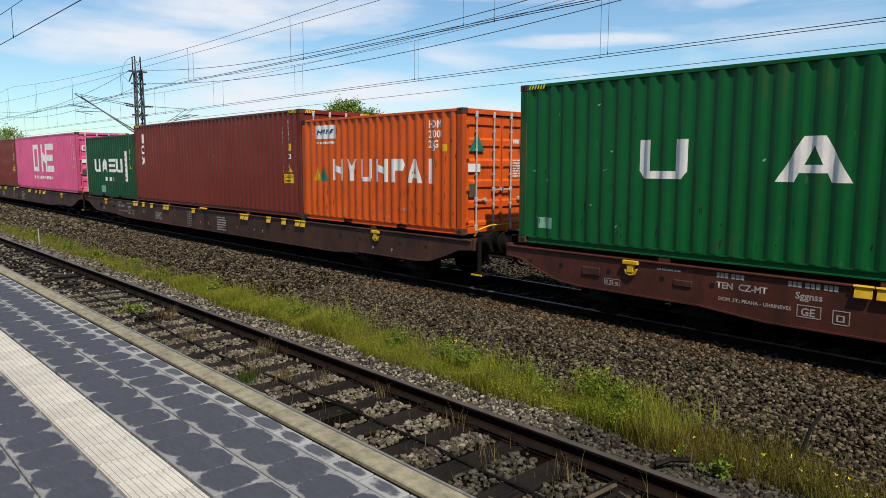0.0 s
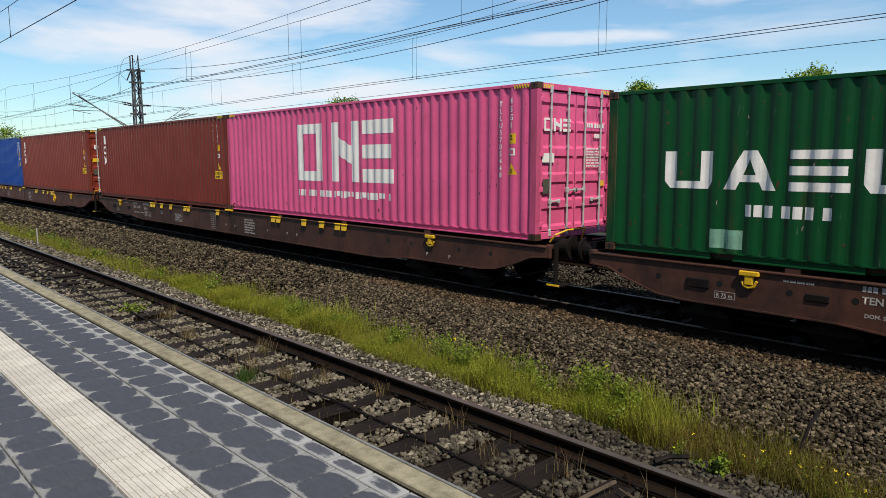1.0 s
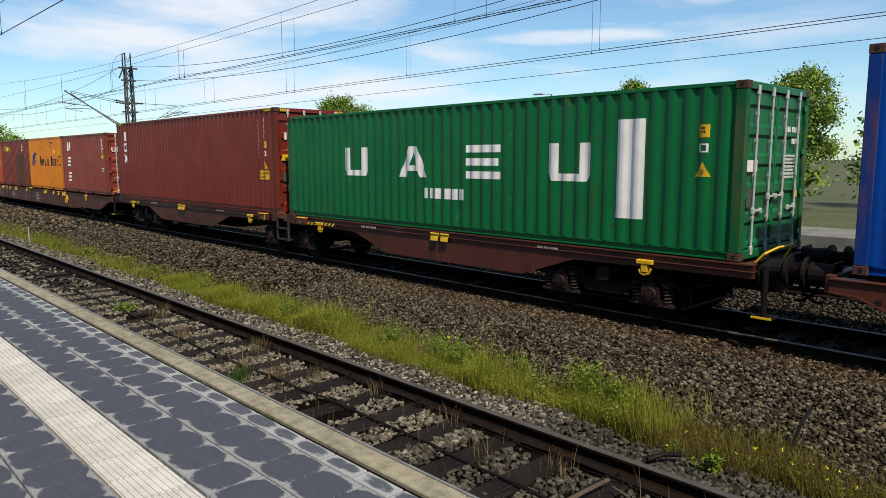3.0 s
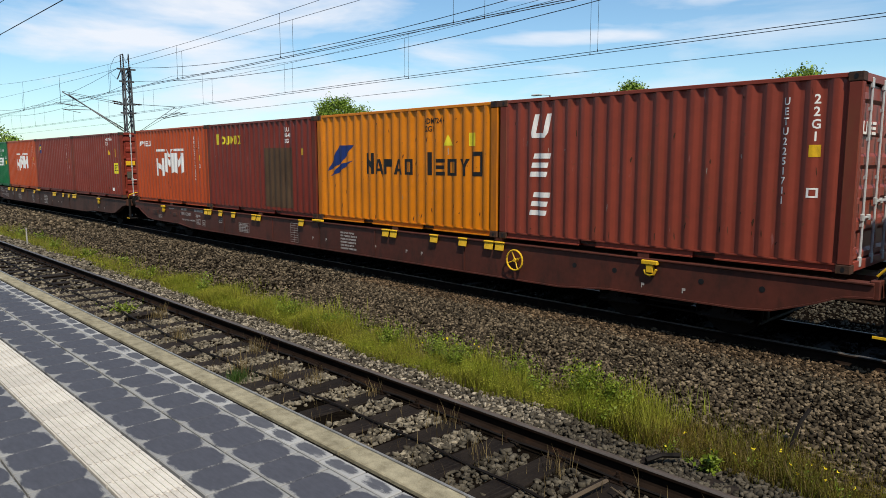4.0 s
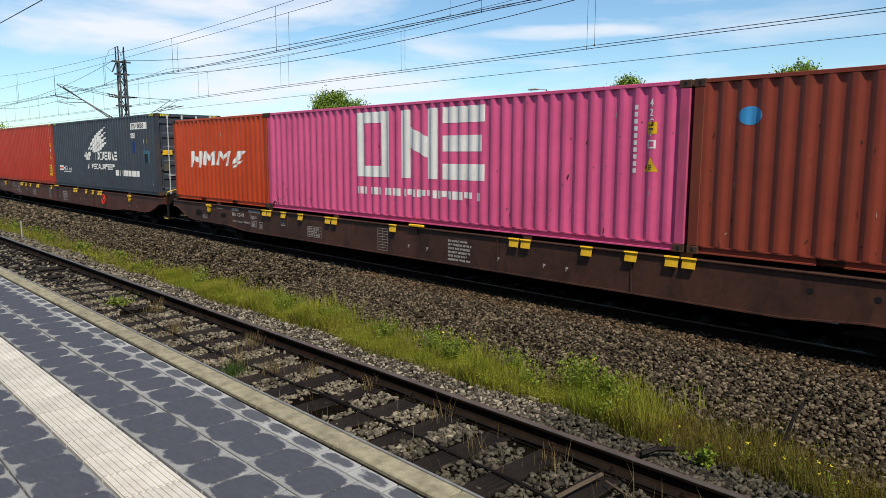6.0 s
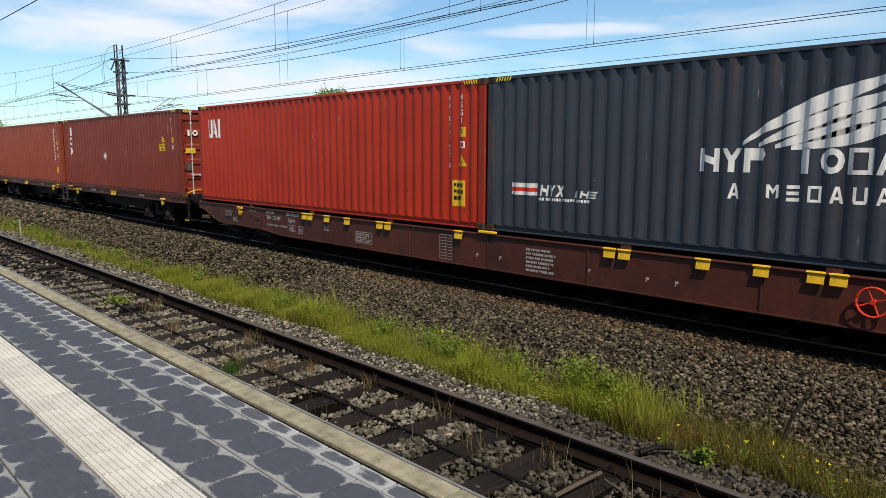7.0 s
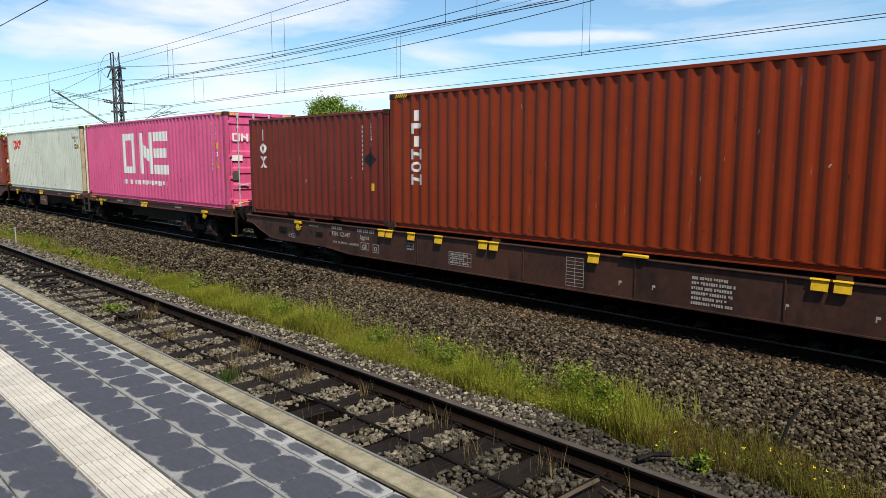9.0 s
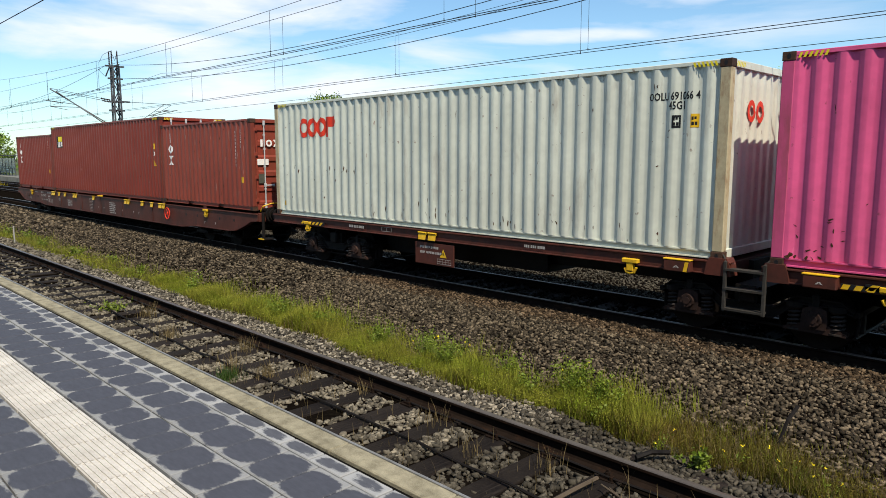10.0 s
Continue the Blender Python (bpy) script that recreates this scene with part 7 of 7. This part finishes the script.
twig([(-2.32, 6.86, bed(6.86) - 0.02), (-2.27, 7.05, 0.07), (-2.235, 7.2, 0.18)], 0.020, "dark bent plastic pipe end sticking out of ballast", "pipe_end", M_GRIME)
twig([(-3.07, 5.54, -0.10), (-3.0, 5.68, -0.07), (-2.91, 5.86, -0.10)], 0.024, "short dark hose lying on stones", "hose_end", M_GRIME)
twig([(-3.15, 4.35, -0.13), (-3.12, 4.60, -0.11), (-3.09, 4.93, -0.10)], 0.020, "pale dry branch on the sleepers")
twig([(-3.0, 4.85, -0.10), (-2.75, 4.80, -0.13)], 0.008, "pale dry twig on the sleepers")
twig([(-2.95, 4.9, -0.13), (-2.6, 4.72, -0.14)], 0.006, "pale dry twig on the sleepers")
bm = bmesh.new()
pipe(bm, [(x, 4.38 + 0.05 * math.sin(x * 0.8), -0.150 + 0.015 * math.sin(x * 4.7)) for x in np.arange(-45, 0, 0.6)], 0.014, 5)
tagged(part("signal_cable", bm, M_GRIME), "thin black cable lying along the sleepers", "cable")
bm = bmesh.new()
pipe(bm, [(x, 5.09 + 0.012 * math.sin(x * 3.0), -0.135 + 0.008 * math.sin(x * 5)) for x in np.arange(-45, 0, 0.6)], 0.012, 5)
tagged(part("signal_cable", bm, M_GRIME), "thin cable clipped along the rail foot", "cable")
bm = bmesh.new()
rod(bm, (-26.6, 6.0, -0.25), (-26.6, 6.0, 0.38), 0.022, 6)
tagged(part("marker_post", bm, M_CONCRETE), "short pale marker post in the grass", "post")


def tree(x, y, height, crown, n, label, seed, low=0.35, leaf=0.34):
    """A broadleaf tree: tapered trunk, limbs, and a crown of leaf clumps with gaps."""
    t = thing("tree", label, "tree", "trees behind the railway", at=pose(x, y, bed(y)))
    r = np.random.default_rng(seed)
    bm = bmesh.new()
    rod(bm, (0, 0, 0), (0.1, 0, height * 0.55), 0.22, 8, 0.12)
    ends = []
    for k in range(16):
        a, e = r.uniform(0, math.tau), r.uniform(0.3, 1.0)
        root = Vector((0.05, 0, height * r.uniform(0.3, 0.55)))
        tip = Vector((crown * e * math.cos(a) * 0.8, crown * e * math.sin(a) * 0.8, height * r.uniform(low + 0.1, 0.93)))
        rod(bm, root, tip, 0.07, 5, 0.02)
        ends.append(tip)
    part("trunk", bm, M_BARK, t)
    clumps = [np.array(list(e)) + r.normal(0, 0.35, 3) for e in ends]
    clumps += [np.array([crown * 0.85 * q * math.cos(a), crown * 0.85 * q * math.sin(a), height * (low + (0.98 - low) * z)]) for q, a, z in
               ((math.sqrt(max(0.05, 1 - abs(2 * z - 0.85) ** 2)) * r.uniform(0.4, 1.0), r.uniform(0, math.tau), z) for z in r.uniform(0, 1, 30))]
    m = n // len(clumps)
    place = np.concatenate([c + r.normal(0, 1, (m, 3)) * np.array([crown * 0.14, crown * 0.14, crown * 0.11]) for c in clumps])
    many("crown", LEAVES, place, random_turns(len(place), r), leaf * r.uniform(0.6, 1.4, len(place)), M_TREELEAF, t)
    return t


tree(-55.5, 40, 8.7, 2.9, 24000, "round green broadleaf tree rising behind the train", 1, leaf=0.19)
tree(-42.0, 40, 6.4, 2.4, 7000, "green broadleaf tree mostly hidden behind the train", 2, leaf=0.24)
tree(-18.6, 39, 6.5, 2.6, 26000, "dense low green tree behind the train", 7, low=0.02, leaf=0.2)
tree(-14.0, 40, 7.8, 2.2, 22000, "leafy green tree rising behind the train", 3, leaf=0.15)
tree(-25.4, 42, 8.0, 2.2, 22000, "green broadleaf tree behind the train", 4, leaf=0.15)
for k in range(22):
    tree(-5 - k * 5.2 + 1.3 * math.sin(k * 5.1), 46 + 3.0 * math.sin(k * 2.3), 6.0 + 0.7 * math.sin(k * 1.7), 3.0, 1700, "dense green tree in a row beyond the tracks", 20 + k, 0.12)
for k, (x, y, hgt) in enumerate(((-125, 27, 6.5), (-150, 30, 9.0), (-165, 33, 8.0), (-185, 36, 10.5), (-215, 38, 9.5), (-205, 30, 7.0))):
    tree(x, y, hgt, 3.6, 2400, "far green tree beside the station", 60 + k, 0.1)

# ---- beyond the train ----
M_FARPLAT = shade("weathered_far_concrete", (0.20, 0.19, 0.16), spread=0.4, rough=0.9, scale=1.5, fine=20, bump=0.2, dirt=(0.06, 0.07, 0.035), dirt_amount=0.6, dirt_scale=(1.5, 1.5, 3))
far_platform = thing("pavement", "weathered concrete platform edge beyond the tracks", "platform", kind="structure")
part("slab_row", boxes((-300, 60, 22.2, 25.0, -0.3, 0.38), bevel=0.02), M_FARPLAT, far_platform)


def glass_fence(x, y):
    """Waiting shelter wall: steel posts and glazed panels."""
    f = thing("shelter", "steel and glass platform shelter beyond the tracks", "shelter", at=pose(x, y, 0.38))
    glass = shade("shelter_glass", (0.55, 0.62, 0.62), spread=0.1, rough=0.1, scale=1, bump=0.0, transmit=0.8)
    for k in range(6):
        part("post", boxes((k * 1.6 - 0.04, k * 1.6 + 0.04, -0.04, 0.04, 0, 2.6), bevel=0.005), M_MAST, f)
    for k in range(5):
        part("pane", boxes((k * 1.6 + 0.05, k * 1.6 + 1.55, -0.01, 0.01, 0.35, 2.3)), glass, f)
        part("rail", boxes((k * 1.6 + 0.04, k * 1.6 + 1.56, -0.03, 0.03, 0.9, 0.96)), M_MAST, f)
    part("roof", boxes((-0.3, 8.3, -1.2, 0.3, 2.6, 2.72), bevel=0.02), M_MAST, f)
    return f


glass_fence(-112, 24.2)
grass("flowers", -112, -84, 500, 0.5, M_BLOOM, "yellow flowering plants between the far tracks", y=(17.8, 18.8))


def street_lamp(x, y, h):
    t = thing("street_lamp", "grey street lamp with a flat head behind the train", "street lamp", at=pose(x, y, -0.3))
    bm = bmesh.new()
    rod(bm, (0, 0, 0), (0, 0, h), 0.07, 8, 0.04)
    part("pole", bm, M_MAST, t)
    bm = bmesh.new()
    rod(bm, (0, 0, h), (-0.5, -0.2, h + 0.05), 0.025, 6)
    box(bm, -1.0, -0.4, -0.35, -0.1, h, h + 0.09, bevel=0.03)
    part("head", bm, M_STEEL, t)


street_lamp(-23.0, 30.0, 6.35)

# ---- movement ----


def motions():
    """The whole train rolls past at an even speed."""
    for ob, place, z in ORDER:
        walk(ob, [(t, pose(place + SPEED * t, FAR_Y, z)) for t in (0.0, 2.5, 5.0, 7.5, 10.0)])


motions()
